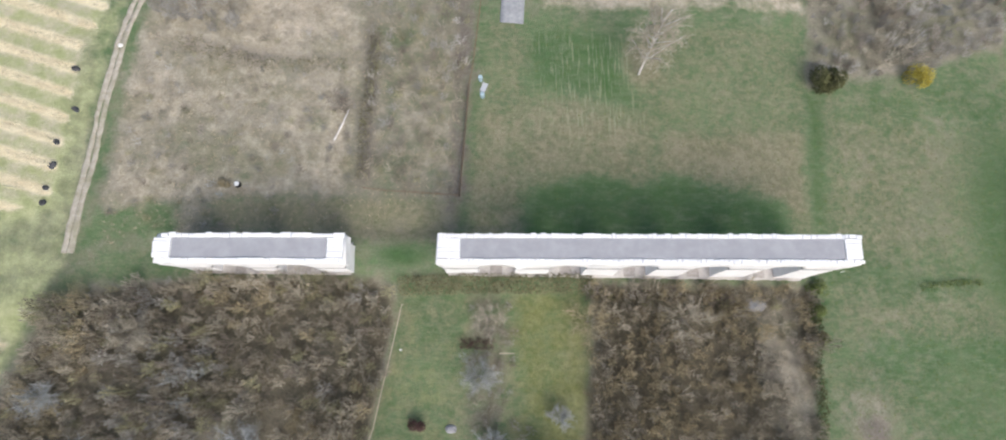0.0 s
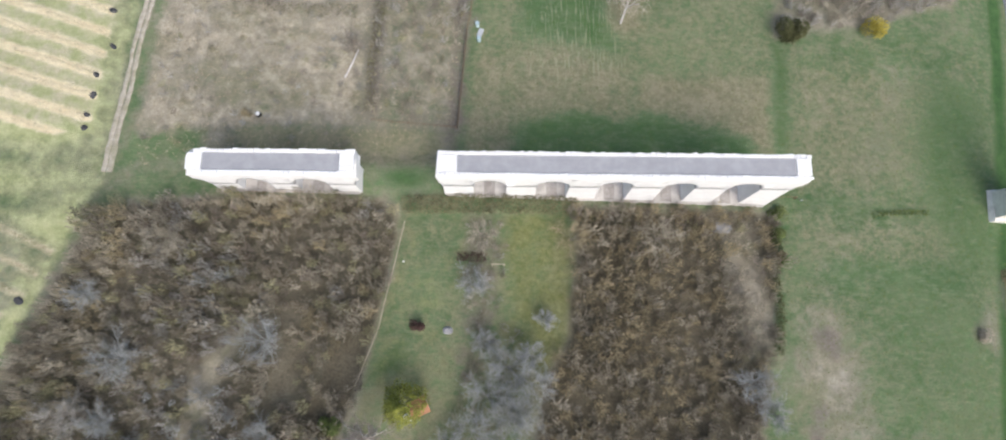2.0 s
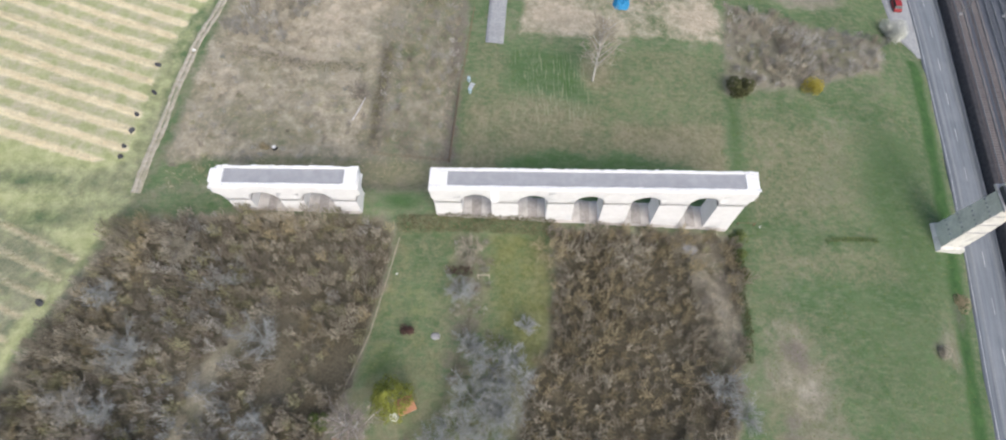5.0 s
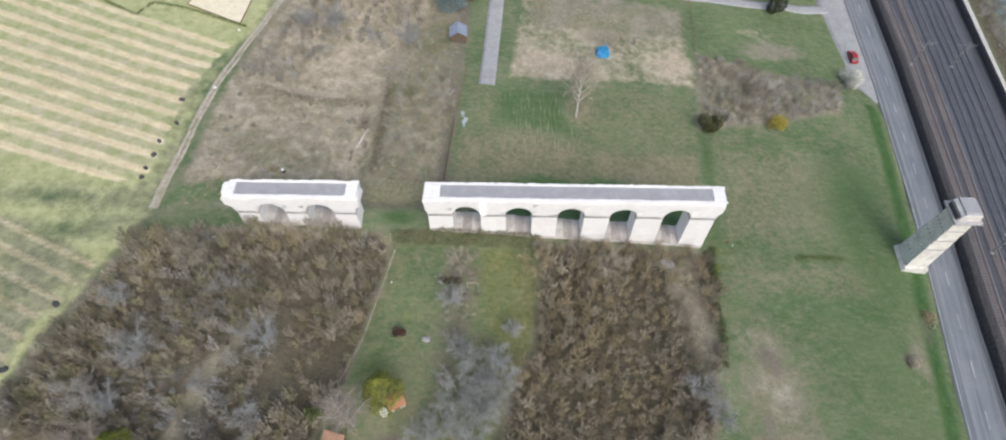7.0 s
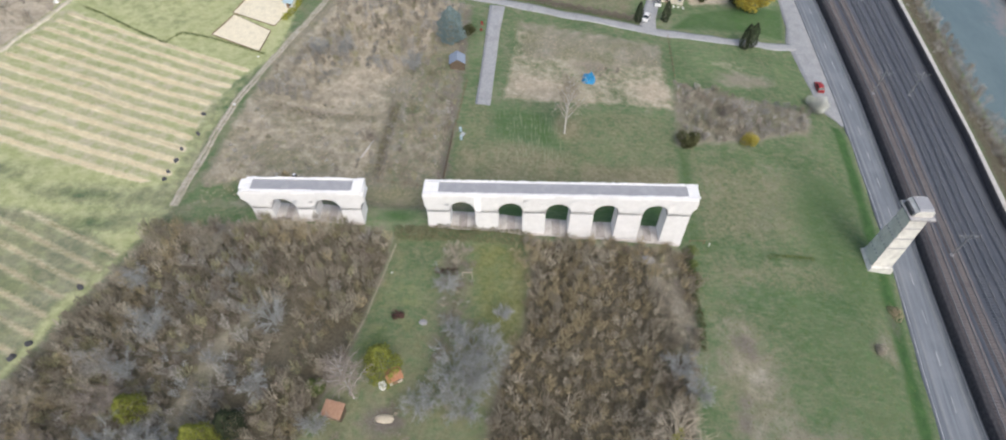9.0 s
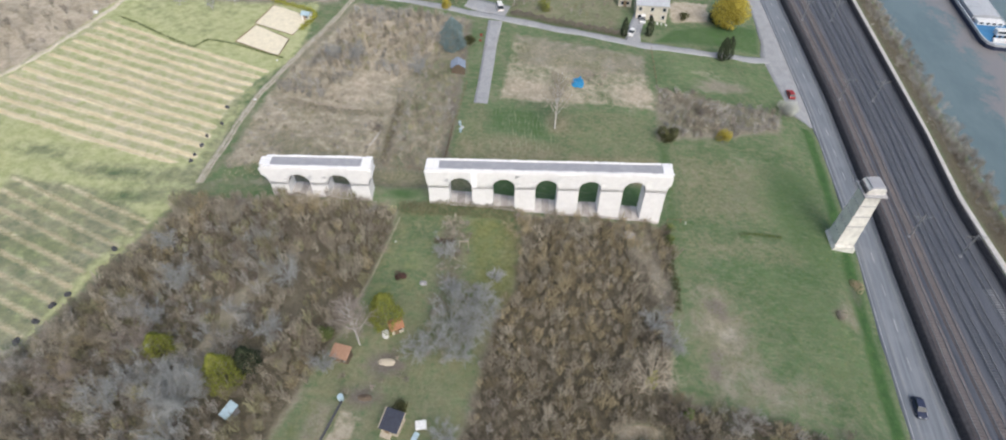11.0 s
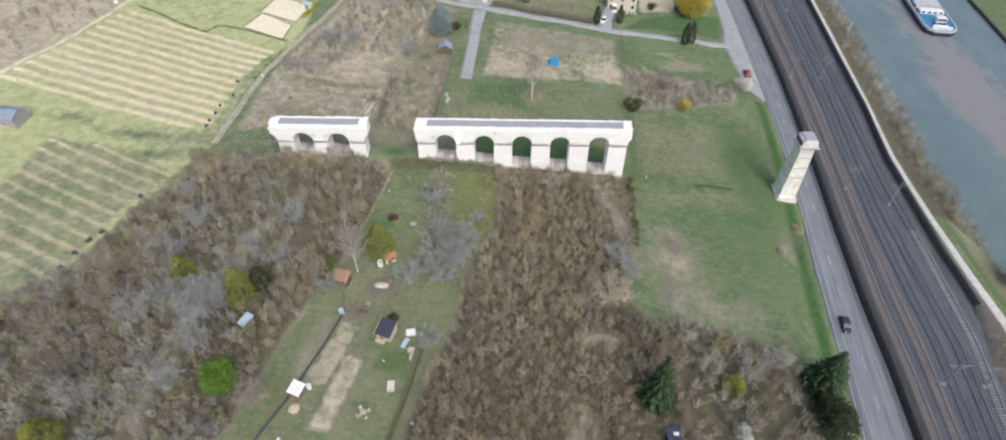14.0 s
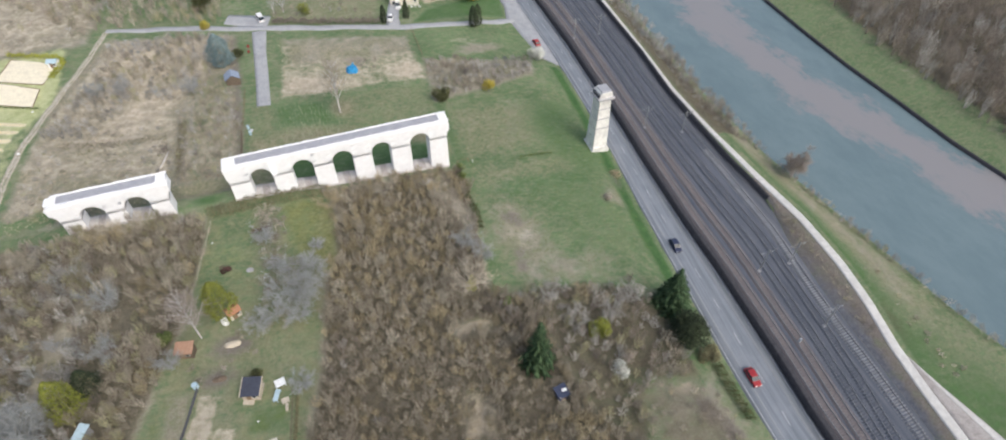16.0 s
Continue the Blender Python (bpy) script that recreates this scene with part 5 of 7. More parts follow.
wood("scrub", "dense brown and ochre leafless thicket west of the gardens", WEST_WOOD, 1.48, 1.6, 5.2, (3.2, 2.8, 3.6, 1.2, 1.2, 3.2), 21, avoid=CLEAR, strays=(2, 7), wide=0.94)
wood("scrub", "dense brown leafless thicket in front of the arches", EAST_WOOD, 1.48, 1.6, 4.8, (6.0, 4.8, 1.2, 1.8, 0.2, 2.4), 22, avoid=CLEAR, strays=(0, 2), wide=0.92)
wood("scrub", "olive-grey leafless scrub crowding the fenced plot", [(-19.4, 23.6), (-7.2, 23.2), (-6.4, 36), (-5.4, 52), (-7, 61), (-12, 68), (-21, 60)], 1.75, 0.8, 2.9, (1.2, 0.6, 3.8, 0.2, 1.4, 4.0), 23, 0.86, avoid=[(-8, 73, 3.5), (-5.5, 64, 3), (-14.6, 40.8, 1.0)], shapes=THIN_SHRUBS, strays=(7, 1))
wood("scrub", "grey-brown leafless saplings on the upper dry slope", [(-34, 60), (-21, 58), (-12, 68), (-12, 80), (-3.5, 90), (-14, 93), (-39, 92), (-42, 74)], 1.95, 1.3, 4.4, (0.8, 0.4, 4.8, 0.1, 2.8, 2.6), 45, 0.78, avoid=[(-8, 73, 3.5), (-5.5, 64, 3)], strays=(7, 1))
wood("scrub", "grey leafless scrub at the meadow corner", EAST_SCRUB, 1.6, 0.9, 3.4, (1.2, 0.3, 5, 0.6, 1.8, 2.0), 24, 0.85, strays=(6, 4), avoid=[(49.2, 41.5, 2.2), (64, 42.5, 1.6)])
wood("scrub", "brown leafless wood above the vineyard", FAR_WOOD, 2.6, 1.4, 4.0, (0.6, 0.6, 0.6, 0.0, 0.6, 9.0), 25, 0.55, shapes=THIN_SHRUBS, strays=(6, 1))
wood("scrub", "sparse low scrub on the rough meadow", [(-54, 17), (-22, 18), (-21, 45), (-44, 50), (-44, 60), (-50, 60), (-51, 46)], 2.2, 0.4, 1.7, (1.0, 0.3, 2.4, 0.2, 1.6, 3), 26, 0.6, shapes=THIN_SHRUBS)
wood("scrub", "brown scrub and young trees beyond the lane", [(-40, 105), (-8, 101), (-6, 140), (-80, 140), (-46, 100)], 2.6, 2.5, 5.0, (2, 1.4, 2, 0.6, 0.6, 4), 27, 0.8, shapes=THIN_SHRUBS)
wood("scrub", "grey leafless bushes on the river bank", [(121.5, 4), (129, -2), (130.5, 30), (133, 60), (136.5, 95), (139, 130), (129.5, 130), (126.5, 92), (123.4, 55), (120.6, 25)], 1.5, 1.6, 3.8, (0.8, 0.3, 4.5, 1.6, 1.2, 0.6), 29, 0.97, ground_z=0.6, shapes=THIN_SHRUBS, strays=(4, 2))
wood("woodland", "tall leafless wood on the far river bank", [(198, -60), (196, -10), (196.5, 10), (200, 35), (206, 62), (216, 112), (262, 112), (256, -58)], 3.7, 5.0, 12.0, (1.6, 0.3, 3.0, 7.5, 0.6, 0.2), 30, 0.95, ground_z=1.9, shapes=BIG_SHRUBS, wide=0.8, strays=(3, 4))
wood("scrub", "low bushes along the towpath", [(118, -40), (121, -52), (120, -70), (114, -85), (117, -88), (124, -72), (125, -50)], 2.2, 0.6, 1.6, (3, 2, 1, 1, 0, 3), 31, 0.5, ground_z=1.2)
wood("scrub", "leafless brush under the garden fruit trees", [(-4.8, 7.5), (1.4, 7.5), (1.6, -4), (3.5, -10), (4, -22), (-1, -27), (-6, -24), (-4, -14), (-4.6, -2)], 1.5, 0.6, 2.0, (2, 0.6, 3, 1, 2.4, 2), 32, 0.72, shapes=THIN_SHRUBS, strays=(6, 4))
wood("scrub", "brush at the foot of the garden", [(-19, -25), (-6, -23), (-5, -33), (-18, -33)], 2.4, 0.7, 1.8, (2, 1, 3, 1, 1, 1.5), 33, 0.5, avoid=[(-19, -26, 2.5), (-11, -21, 2.5), (-16, -23.5, 1.5)])


wood("scrub", "low pinkish-tan brush in a strip beside the thicket", BRUSH_STRIP, 1.15, 0.8, 2.2, (1.6, 0.8, 0.8, 0.1, 0.3, 6), 37, 0.85, shapes=THIN_SHRUBS, strays=(6, 1))
wood("scrub", "rusty brown brush between the last track and the towpath", [(109.4, -64), (113, -45), (114.6, -30), (117, -31), (116, -46), (113.2, -58), (111.2, -65)], 1.3, 0.6, 1.5, (4, 0.4, 1, 1, 0, 2.4), 38, 0.9, ground_z=2.2, shapes=THIN_SHRUBS)
wood("scrub", "brown brush growing against the foot of the short ruin", [(-41.5, 7.6), (-20, 7.8), (-19.5, 10.0), (-41.5, 9.8)], 1.3, 1.2, 2.6, (4, 3, 2, 1, 0, 2.5), 39, 0.9)
wood("scrub", "brown brush growing against the foot of the long ruin", [(11, 7.4), (40, 7.2), (40, 9.8), (11, 10.0)], 1.3, 1.5, 3.4, (5, 3.4, 1, 1.6, 0, 1.5), 40, 0.9)
wood("scrub", "tall grey leafless bushes on the dry slope", [(-51, 47), (-37, 47), (-32, 62), (-34, 68), (-44, 70)], 1.9, 1.4, 3.8, (0.6, 0.3, 5, 0.0, 3.0, 3.0), 42, 0.82, strays=(4, 1))
wood("scrub", "pale tan scrub beyond the sand beds", [(-104, 98), (-66, 97), (-48, 99), (-46, 108), (-80, 138), (-108, 138)], 3.2, 1.5, 4.2, (1.2, 0.8, 2, 0.2, 0.8, 6), 43, 0.6, shapes=THIN_SHRUBS)
wood("scrub", "drowned grey-green brush at the water's edge", [(130.6, 0), (131.8, -16), (133, -29), (135, -48), (138.3, -75), (136.2, -75), (132.8, -48), (130.4, -29), (129.2, -14), (128.4, 0)], 1.3, 0.9, 2.2, (1, 0.3, 3, 0.4, 1, 2.6), 44, 0.8, ground_z=-1.0, shapes=THIN_SHRUBS)
wood("scrub", "brown brush beside the tarpaulin heap", [(27, 63.5), (34, 62.5), (36, 67), (30, 69)], 1.7, 0.8, 1.9, (4, 1, 2, 2, 0, 1), 36, 0.9)
wood("scrub", "scattered leafless shrubs on the dry field by the road", [(59, -57), (73, -60), (76, -100), (50, -100), (56, -74)], 2.5, 0.8, 2.6, (3, 1, 2, 1, 0.2, 4), 34, 0.8, shapes=THIN_SHRUBS)


wood("scrub", "separate grey and ochre leafless shrubs below the meadow", SE_SCRUB, 1.9, 1.6, 4.6, (2.0, 1.4, 3.4, 1.0, 0.8, 2.6), 35, 0.85, avoid=CLEAR)


def tufts(name, label, poly, spacing, seed, material, low, high, keep=1.0):
    rng = np.random.default_rng(seed)
    x, y = scatter(poly, spacing, rng, keep)
    n = len(x)
    blades = 7
    i = np.repeat(np.arange(n), blades)
    size = rng.uniform(low, high, n)[i]
    p0 = np.stack([x[i] + rng.normal(0, 0.10, n * blades), y[i] + rng.normal(0, 0.10, n * blades), height(x, y)[i] - 0.03], 1)
    p1 = p0 + np.stack([rng.normal(0, 0.45, n * blades), rng.normal(0, 0.45, n * blades), rng.uniform(0.4, 1.0, n * blades)], 1) * size[:, None]
    v, f = rods(p0, p1, 0.035)
    return tagged(arrays(name, v, f, [material]), label, "grass", kind="stuff")


tufts("dry_grass", "dry straw tussocks on the rough slope", [(-55, 15), (-19, 17), (-7, 24), (-5, 90), (-40, 94), (-50, 70)], 1.15, 41, M["leaf_dry"], 0.3, 0.8)
tufts("dry_grass", "pale dead grass on the fallow field", [(6, 53), (48, 54), (48, 76), (9, 82)], 1.1, 42, M["leaf_dry"], 0.25, 0.6)
tufts("meadow_grass", "coarse grass tussocks in the meadow", [(50, -28), (80, -30), (86, 0), (86, 45), (66, 42), (48, 38), (46, 12), (45, -4)], 1.5, 43, M["leaf_grass"], 0.2, 0.45)
tufts("meadow_grass", "coarse grass tussocks behind the arches", [(-4, 18), (45, 18), (46, 51), (0, 49)], 1.8, 44, M["leaf_grass"], 0.15, 0.4)


def bare_tree(name, label, x, y, tall, spread, bark, twig, seed, limbs=7, category="tree", ground_z=None, up=0.55, boughs=4, trunk=0.30, group="", leader=False, fine=14, least=0.020, stout=1.0, steep=0.9):
    """A leafless tree: trunk, limbs, and a crown of boughs and twigs."""
    rng = np.random.default_rng(seed)
    z = float(height(x, y)) if ground_z is None else ground_z
    top = thing(name, label, category, (x, y, z - 0.1), group)
    base, fork = np.zeros(3), np.array([rng.normal(0, 0.03) * tall, rng.normal(0, 0.03) * tall, tall * trunk])
    r = tall * 0.014 * stout
    ang = np.arange(limbs) * 2.4 + rng.uniform(0, 0.6, limbs)
    rad = spread * rng.uniform(0.25, 0.75, limbs)
    tip = np.stack([rad * np.cos(ang), rad * np.sin(ang), tall * rng.uniform(up, 0.95, limbs)], 1)
    start = base + fork * rng.uniform(0.7, 1.0, limbs)[:, None]
    if leader:
        k = np.linspace(0.28, 0.98, limbs)
        start = base + fork * k[:, None]
        rad = spread * (1.05 - 0.75 * k) * rng.uniform(0.7, 1.1, limbs)
        tip = start + np.stack([rad * np.cos(ang), rad * np.sin(ang), rad * steep], 1)
    arrays("trunk", *joined([rods([base], [fork], [r * 1.25], [r]), rods(start, tip, r * 0.7, r * 0.22)]), [bark], parent=top)
    n2 = limbs * boughs
    i = np.repeat(np.arange(limbs), boughs)
    b0 = start[i] + (tip[i] - start[i]) * rng.uniform(0.3, 1.0, n2)[:, None]
    way = rng.normal(0, 1, (n2, 3)) + np.stack([np.cos(ang[i]), np.sin(ang[i]), 0.6 + 0 * i], 1)
    way /= np.linalg.norm(way, axis=1, keepdims=True)
    b1 = b0 + way * spread * rng.uniform(0.25, 0.55, n2)[:, None]
    b1[:, 2] = np.clip(b1[:, 2], tall * 0.2, tall)
    fine *= 2
    n3 = n2 * fine
    j = np.repeat(np.arange(n2), fine)
    c0 = b0[j] + (b1[j] - b0[j]) * rng.uniform(0.2, 1.0, n3)[:, None]
    way = rng.normal(0, 1, (n3, 3)) + (b1[j] - b0[j]) / spread * 1.5
    way[:, 2] += 0.3
    way /= np.linalg.norm(way, axis=1, keepdims=True)
    c1 = c0 + way * spread * rng.uniform(0.12, 0.32, n3)[:, None]
    v, f = joined([rods(b0, b1, r * 0.32), spines(c0, c1, np.maximum(r * 0.16, least), rng)])
    arrays("crown", v, f, [twig], parent=top)
    return top


def leafy(name, label, x, y, tall, wide, leaf, seed, lumps=9, leaves=1500, size=0.28, category="bush", ground_z=None, shape="round", group=""):
    """A plant in leaf: a short stem under a crown of many small leaves in uneven clumps."""
    rng = np.random.default_rng(seed)
    z = float(height(x, y)) if ground_z is None else ground_z
    top = thing(name, label, category, (x, y, z - 0.05), group)
    arrays("trunk", *rods([(0, 0, 0)], [(0, 0, tall * 0.6)], [0.05 + tall * 0.012], [0.03]), [M["bark"]], parent=top)
    if shape == "column":
        k = rng.uniform(0, 1, leaves)
        prof = np.interp(k, [0, 0.12, 0.4, 0.8, 1.0], [0.55, 0.95, 1.0, 0.55, 0.06])
        a = rng.uniform(0, 6.283, leaves)
        lump = 1 + 0.16 * np.sin(3 * a + 9 * k + seed) + 0.12 * np.sin(7 * a - 14 * k)
        rr = wide / 2 * prof * lump * np.sqrt(rng.uniform(0.45, 1, leaves))
        p = np.stack([rr * np.cos(a), rr * np.sin(a), tall * (0.03 + 0.97 * k)], 1)
        out = np.stack([np.cos(a), np.sin(a), 0.8 + 0 * a], 1)
    else:
        c = rng.normal(0, 1, (lumps, 3))
        c /= np.linalg.norm(c, axis=1, keepdims=True)
        c *= np.array([wide / 2 * 0.58, wide / 2 * 0.58, tall * 0.30])
        c[:, 2] += tall * 0.56
        i = rng.integers(0, lumps, leaves)
        d = rng.normal(0, 1, (leaves, 3))
        d /= np.linalg.norm(d, axis=1, keepdims=True)
        rr = rng.uniform(0.62, 1.0, leaves)[:, None] * rng.uniform(0.75, 1.15, lumps)[i][:, None]
        p = c[i] + d * rr * np.array([wide / 2 * 0.5, wide / 2 * 0.5, tall * 0.30])
        p[:, 2] = np.clip(p[:, 2], 0.1, tall)
        out = d + np.array([0, 0, 0.35])
    out = out + rng.normal(0, 0.45, out.shape)
    out /= np.linalg.norm(out, axis=1, keepdims=True)
    v, f = rods(p, p + out * size * rng.uniform(0.7, 1.4, leaves)[:, None], size * 0.34)
    arrays("crown", v, f, [leaf], parent=top)
    return top


def conifer(name, label, x, y, tall, wide, leaf, seed, tiers=15, ground_z=None, category="conifer", droop=0.30):
    rng = np.random.default_rng(seed)
    z = float(height(x, y)) if ground_z is None else ground_z
    top = thing(name, label, category, (x, y, z - 0.1))
    arrays("trunk", *rods([(0, 0, 0)], [(0, 0, tall)], [tall * 0.018], [0.02]), [M["bark"]], parent=top)
    b0, b1 = [], []
    for t in range(tiers):
        k = (t + 0.4) / tiers
        for a in np.arange(9) * 0.698 + rng.uniform(0, 6.28):
            ln = wide / 2 * (1 - k) ** 0.85 * rng.uniform(0.72, 1.12) + 0.12
            h0 = tall * (0.06 + 0.92 * k)
            b0.append((0, 0, h0))
            b1.append((ln * math.cos(a), ln * math.sin(a), h0 - ln * droop * rng.uniform(0.5, 1.3)))
    b0, b1 = np.array(b0), np.array(b1)
    n = len(b0) * 16
    i = np.repeat(np.arange(len(b0)), 16)
    k = rng.uniform(0.12, 1.0, n)[:, None]
    p = b0[i] + (b1[i] - b0[i]) * k
    d = (b1[i] - b0[i]) / (np.linalg.norm(b1[i] - b0[i], axis=1, keepdims=True) + 1e-6)
    side = np.stack([-d[:, 1], d[:, 0], 0 * d[:, 0]], 1) * rng.choice([-1, 1], n)[:, None]
    ln = (0.10 + 0.085 * wide * (1 - p[:, 2:3] / tall)) * rng.uniform(0.7, 1.4, (n, 1))
    v, f = joined([rods(p, p + (d * 0.7 + side * 0.75 + np.array([0, 0, -0.22])) * ln * 1.5, ln[:, 0] * 0.30), rods(b0, b1, tall * 0.006)])
    arrays("crown", v, f, [leaf], parent=top)
    return top


bare_tree("birch_tree", "tall leafless white birch standing in the meadow", 20.5, 42.2, 17.0, 4.6, M["birch"], M["twig_tan"], 1, 22, trunk=0.86, leader=True, boughs=7, fine=9, stout=0.8, steep=1.7)
bare_tree("bare_tree", "white-barked leafless tree beside a garden shed", -16.2, -23.5, 13.5, 3.8, M["birch"], M["twig_mauve"], 2, 28, fine=9, trunk=0.94, leader=True, boughs=6, steep=1.4, stout=0.85)
SILVER = [(-32.0, -11.0, 7.0, 4.6), (-43, -50.5, 7.4, 4.3), (-41.2, -43.2, 7.6, 4.8), (-50.8, -13.6, 6.6, 4.6), (-50.2, -33.6, 7.0, 4.6), (-45, -33, 6.8, 4.1), (-53, -38, 6.8, 4.3),
          (5.6, -16.5, 6.0, 4.0), (-5.6, -25, 5.0, 3.6), (7.6, -7.4, 3.6, 2.2), (2.4, -20.5, 6.0, 4.2), (2.5, -14, 6.8, 4.8), (-0.5, -18, 6.2, 4.6), (4, -20.5, 6.2, 4.1), (-2.5, -23, 5.7, 3.8), (1.5, -25.5, 5.9, 4.1), (5.5, -12.5, 4.9, 2.9), (-1, -11, 4.9, 2.9), (-3, -2.5, 5.4, 3.4),
          (-31.4, -23.7, 6.2, 3.6), (-52, -22, 6.2, 3.4), (38, -16, 6.1, 3.6), (40.5, -20, 5.7, 3.4), (-57, -5, 5.7, 3.1), (-21, -29, 4.6, 2.9), (0.5, -40, 4.6, 2.9), (-40, 64, 6.1, 3.6), (-34, 66, 5.7, 3.4), (-16, 60, 6.1, 3.4)]
for i, (x, y, tall, spread) in enumerate(SILVER):
    bare_tree("fruit_tree", "leafless lichen-grey fruit tree with a spreading crown", x, y, tall, spread, M["twig_silver"], M["twig_silver"], 50 + i, 11, up=0.45, boughs=8, trunk=0.22, group="grey fruit trees", fine=10, stout=1.15)
for i, (x, y, tall, spread, twig) in enumerate([(24.6, 5.2, 6.0, 4.2, "tan"), (11.6, 4.8, 4.4, 3.8, "ochre"), (50, -35, 6.0, 3.6, "grey"), (61, -42, 6.5, 4.0, "grey"), (66, -40, 6.5, 3.6, "grey"),
                                            (-1.8, 5.0, 3.4, 3.0, "tan"), (53, -42, 5.0, 3.2, "grey"), (57, -36, 4.5, 3.0, "ochre"), (-63, -27, 4.5, 3.6, "ochre"), (-62, -33, 5, 4, "ochre")]):
    bare_tree("bare_tree", "leafless %s young tree at the edge of the thicket" % {"tan": "pale brown", "ochre": "yellowish", "grey": "grey"}[twig], x, y, tall, spread, M["bark"], M["twig_" + twig], 90 + i, 9, up=0.45, boughs=6, trunk=0.2)
for i, (x, y, tall, spread, twig) in enumerate([(-61.9, -34.6, 7.6, 4.6, "mauve"), (-61.0, -51.0, 8.0, 5.0, "dark"), (-55.4, -55.4, 7.4, 4.6, "grey"), (-52.9, -27.0, 7.0, 4.4, "mauve"), (-65.0, -28.4, 6.6, 4.4, "tan"),
                                            (-28.5, -53.0, 6.6, 4.2, "mauve"), (-56.5, -21.2, 6.4, 4.2, "grey"), (-66.4, -42.0, 7.4, 4.8, "brown"), (-72.0, -52.0, 7.6, 5.0, "grey"), (-47.0, 2.6, 5.6, 3.8, "tan"), (-70.0, -33.5, 6.4, 4.2, "grey")]):
    bare_tree("bare_tree", "large leafless %s tree standing out of the thicket" % {"mauve": "mauve-brown", "dark": "dark brown", "grey": "grey", "tan": "pale brown", "brown": "brown"}[twig], x, y, tall, spread, M["bark"], M["twig_" + twig], 220 + i, 11, up=0.45, boughs=8, trunk=0.2, fine=11, group="thicket trees")
bare_tree("fruit_tree", "large silvery lichen-grey leafless tree between two evergreens", -41.5, -37, 9.6, 6.2, M["twig_silver"], M["twig_silver"], 51, 16, up=0.45, boughs=9, trunk=0.22, fine=15, stout=1.35)
bare_tree("bare_tree", "pale spreading leafless tree with ivy at its heart", 35.4, -27.6, 7.4, 6.4, M["wood_pale"], M["wood_pale"], 121, 20, up=0.5, boughs=6, trunk=0.2, fine=5, stout=1.5)
bare_tree("bare_tree", "reddish-brown leafless tree on the river bank", 130.0, -15.5, 9.5, 4.6, M["bark"], M["twig_mauve"], 120, 18, ground_z=-1.0, up=0.45, boughs=9, trunk=0.2, fine=24, least=0.034)
for i, (x, y, tall) in enumerate(((-90.4, 86.4, 4.2), (-80.4, 84.8, 4.6), (-75.6, 90.0, 4.4), (-98.0, 92.0, 4.0), (9.0, 103.5, 6.0), (12.2, 104.5, 6.4))):
    bare_tree("fruit_tree", "small leafless pale-barked fruit tree in rough grass", x, y, tall, 2.6, M["birch"], M["twig_silver"], 200 + i, 9, up=0.5, boughs=5, trunk=0.3, group="orchard trees", fine=5)
leafy("cypress", "olive-green cypress beside the red-roofed shed", -11.9, -19.2, 10.0, 5.8, M["leaf_olive"], 130, leaves=2600, shape="column", category="cypress")
leafy("cypress", "olive-green garden cypress in the thicket", -35.8, -33.0, 10.6, 5.2, M["leaf_olive"], 131, leaves=2400, shape="column", category="cypress")
leafy("cypress", "small olive-green cypress in the thicket", -48.4, -28.2, 7.0, 4.8, M["leaf_olive"], 132, leaves=1800, shape="column", category="cypress")
leafy("cypress", "yellowish olive conifer at the lower end of the thicket", -57.2, -62.0, 7.0, 6.0, M["leaf_olive"], 140, leaves=2000, shape="column", category="cypress")
leafy("conifer", "dark grey-green conifer behind the olive cypress", -33.2, -29.8, 7.0, 4.4, M["leaf_thuja"], 139, leaves=1500, shape="column", category="conifer")
leafy("bush", "bright green rounded evergreen bush in the thicket", -33.6, -50.6, 6.8, 6.6, M["leaf_bright"], 133, 16, 6500, 0.36)
leafy("bush", "dark evergreen bush at the scrub corner", 49.3, 41.6, 4.2, 5.0, M["leaf_hedge"], 134, 9, 2200)
leafy("forsythia", "yellow flowering forsythia bush beside grey scrub", 64.0, 42.6, 3.2, 4.2, M["leaf_yellow"], 135, 9, 1200, 0.24)
leafy("bush", "white blossoming round bush beside the lay-by", 87.2, 61.4, 3.8, 6.4, M["leaf_blossom"], 136, 12, 3000, 0.24)
leafy("yellow_tree", "large yellow flowering willow beside the house garden", 78.8, 103.5, 11.5, 12.0, M["leaf_yellow"], 137, 18, 6000, 0.5, category="tree")
for dx in (0.0, 2.0):
    leafy("thuja", "dark columnar thuja beside the lane", 72.9 + dx, 83.6 + 0.5 * dx, 7.8, 3.1, M["leaf_thuja"], 138 + int(dx), leaves=1600, shape="column", category="thuja", group="pair of thujas")
for x, y in ((43.4, 90.6), (51.5, 92.2)):
    leafy("thuja", "dark columnar conifer at the house drive", x, y, 6.4, 2.2, M["leaf_thuja"], 142 + int(x), leaves=1300, shape="column", category="thuja")
leafy("blue_spruce", "broad blue-grey spruce on the dry slope", -8.0, 74.4, 10.0, 6.6, M["leaf_blue"], 145, leaves=4200, size=0.34, shape="column", category="conifer")
conifer("spruce", "dark green spruce rising from the thicket", 41.6, -48.6, 15.5, 7.6, M["leaf_fir"], 146, 15, droop=0.55)
conifer("evergreen_tree", "large dark green conifer beside the road", 74.8, -43.0, 14.0, 9.4, M["leaf_fir"], 147, 19, category="tree", droop=0.26)
leafy("evergreen_tree", "dark ivy-clad conifer beside the road", 73.4, -51.4, 7.0, 8.0, M["leaf_thuja"], 148, 16, 4200, 0.40, category="tree")
leafy("bush", "olive-green ivy bush under the dark conifer", 75.6, -56.2, 3.6, 4.6, M["leaf_bramble"], 149, 9, 1600, 0.30)
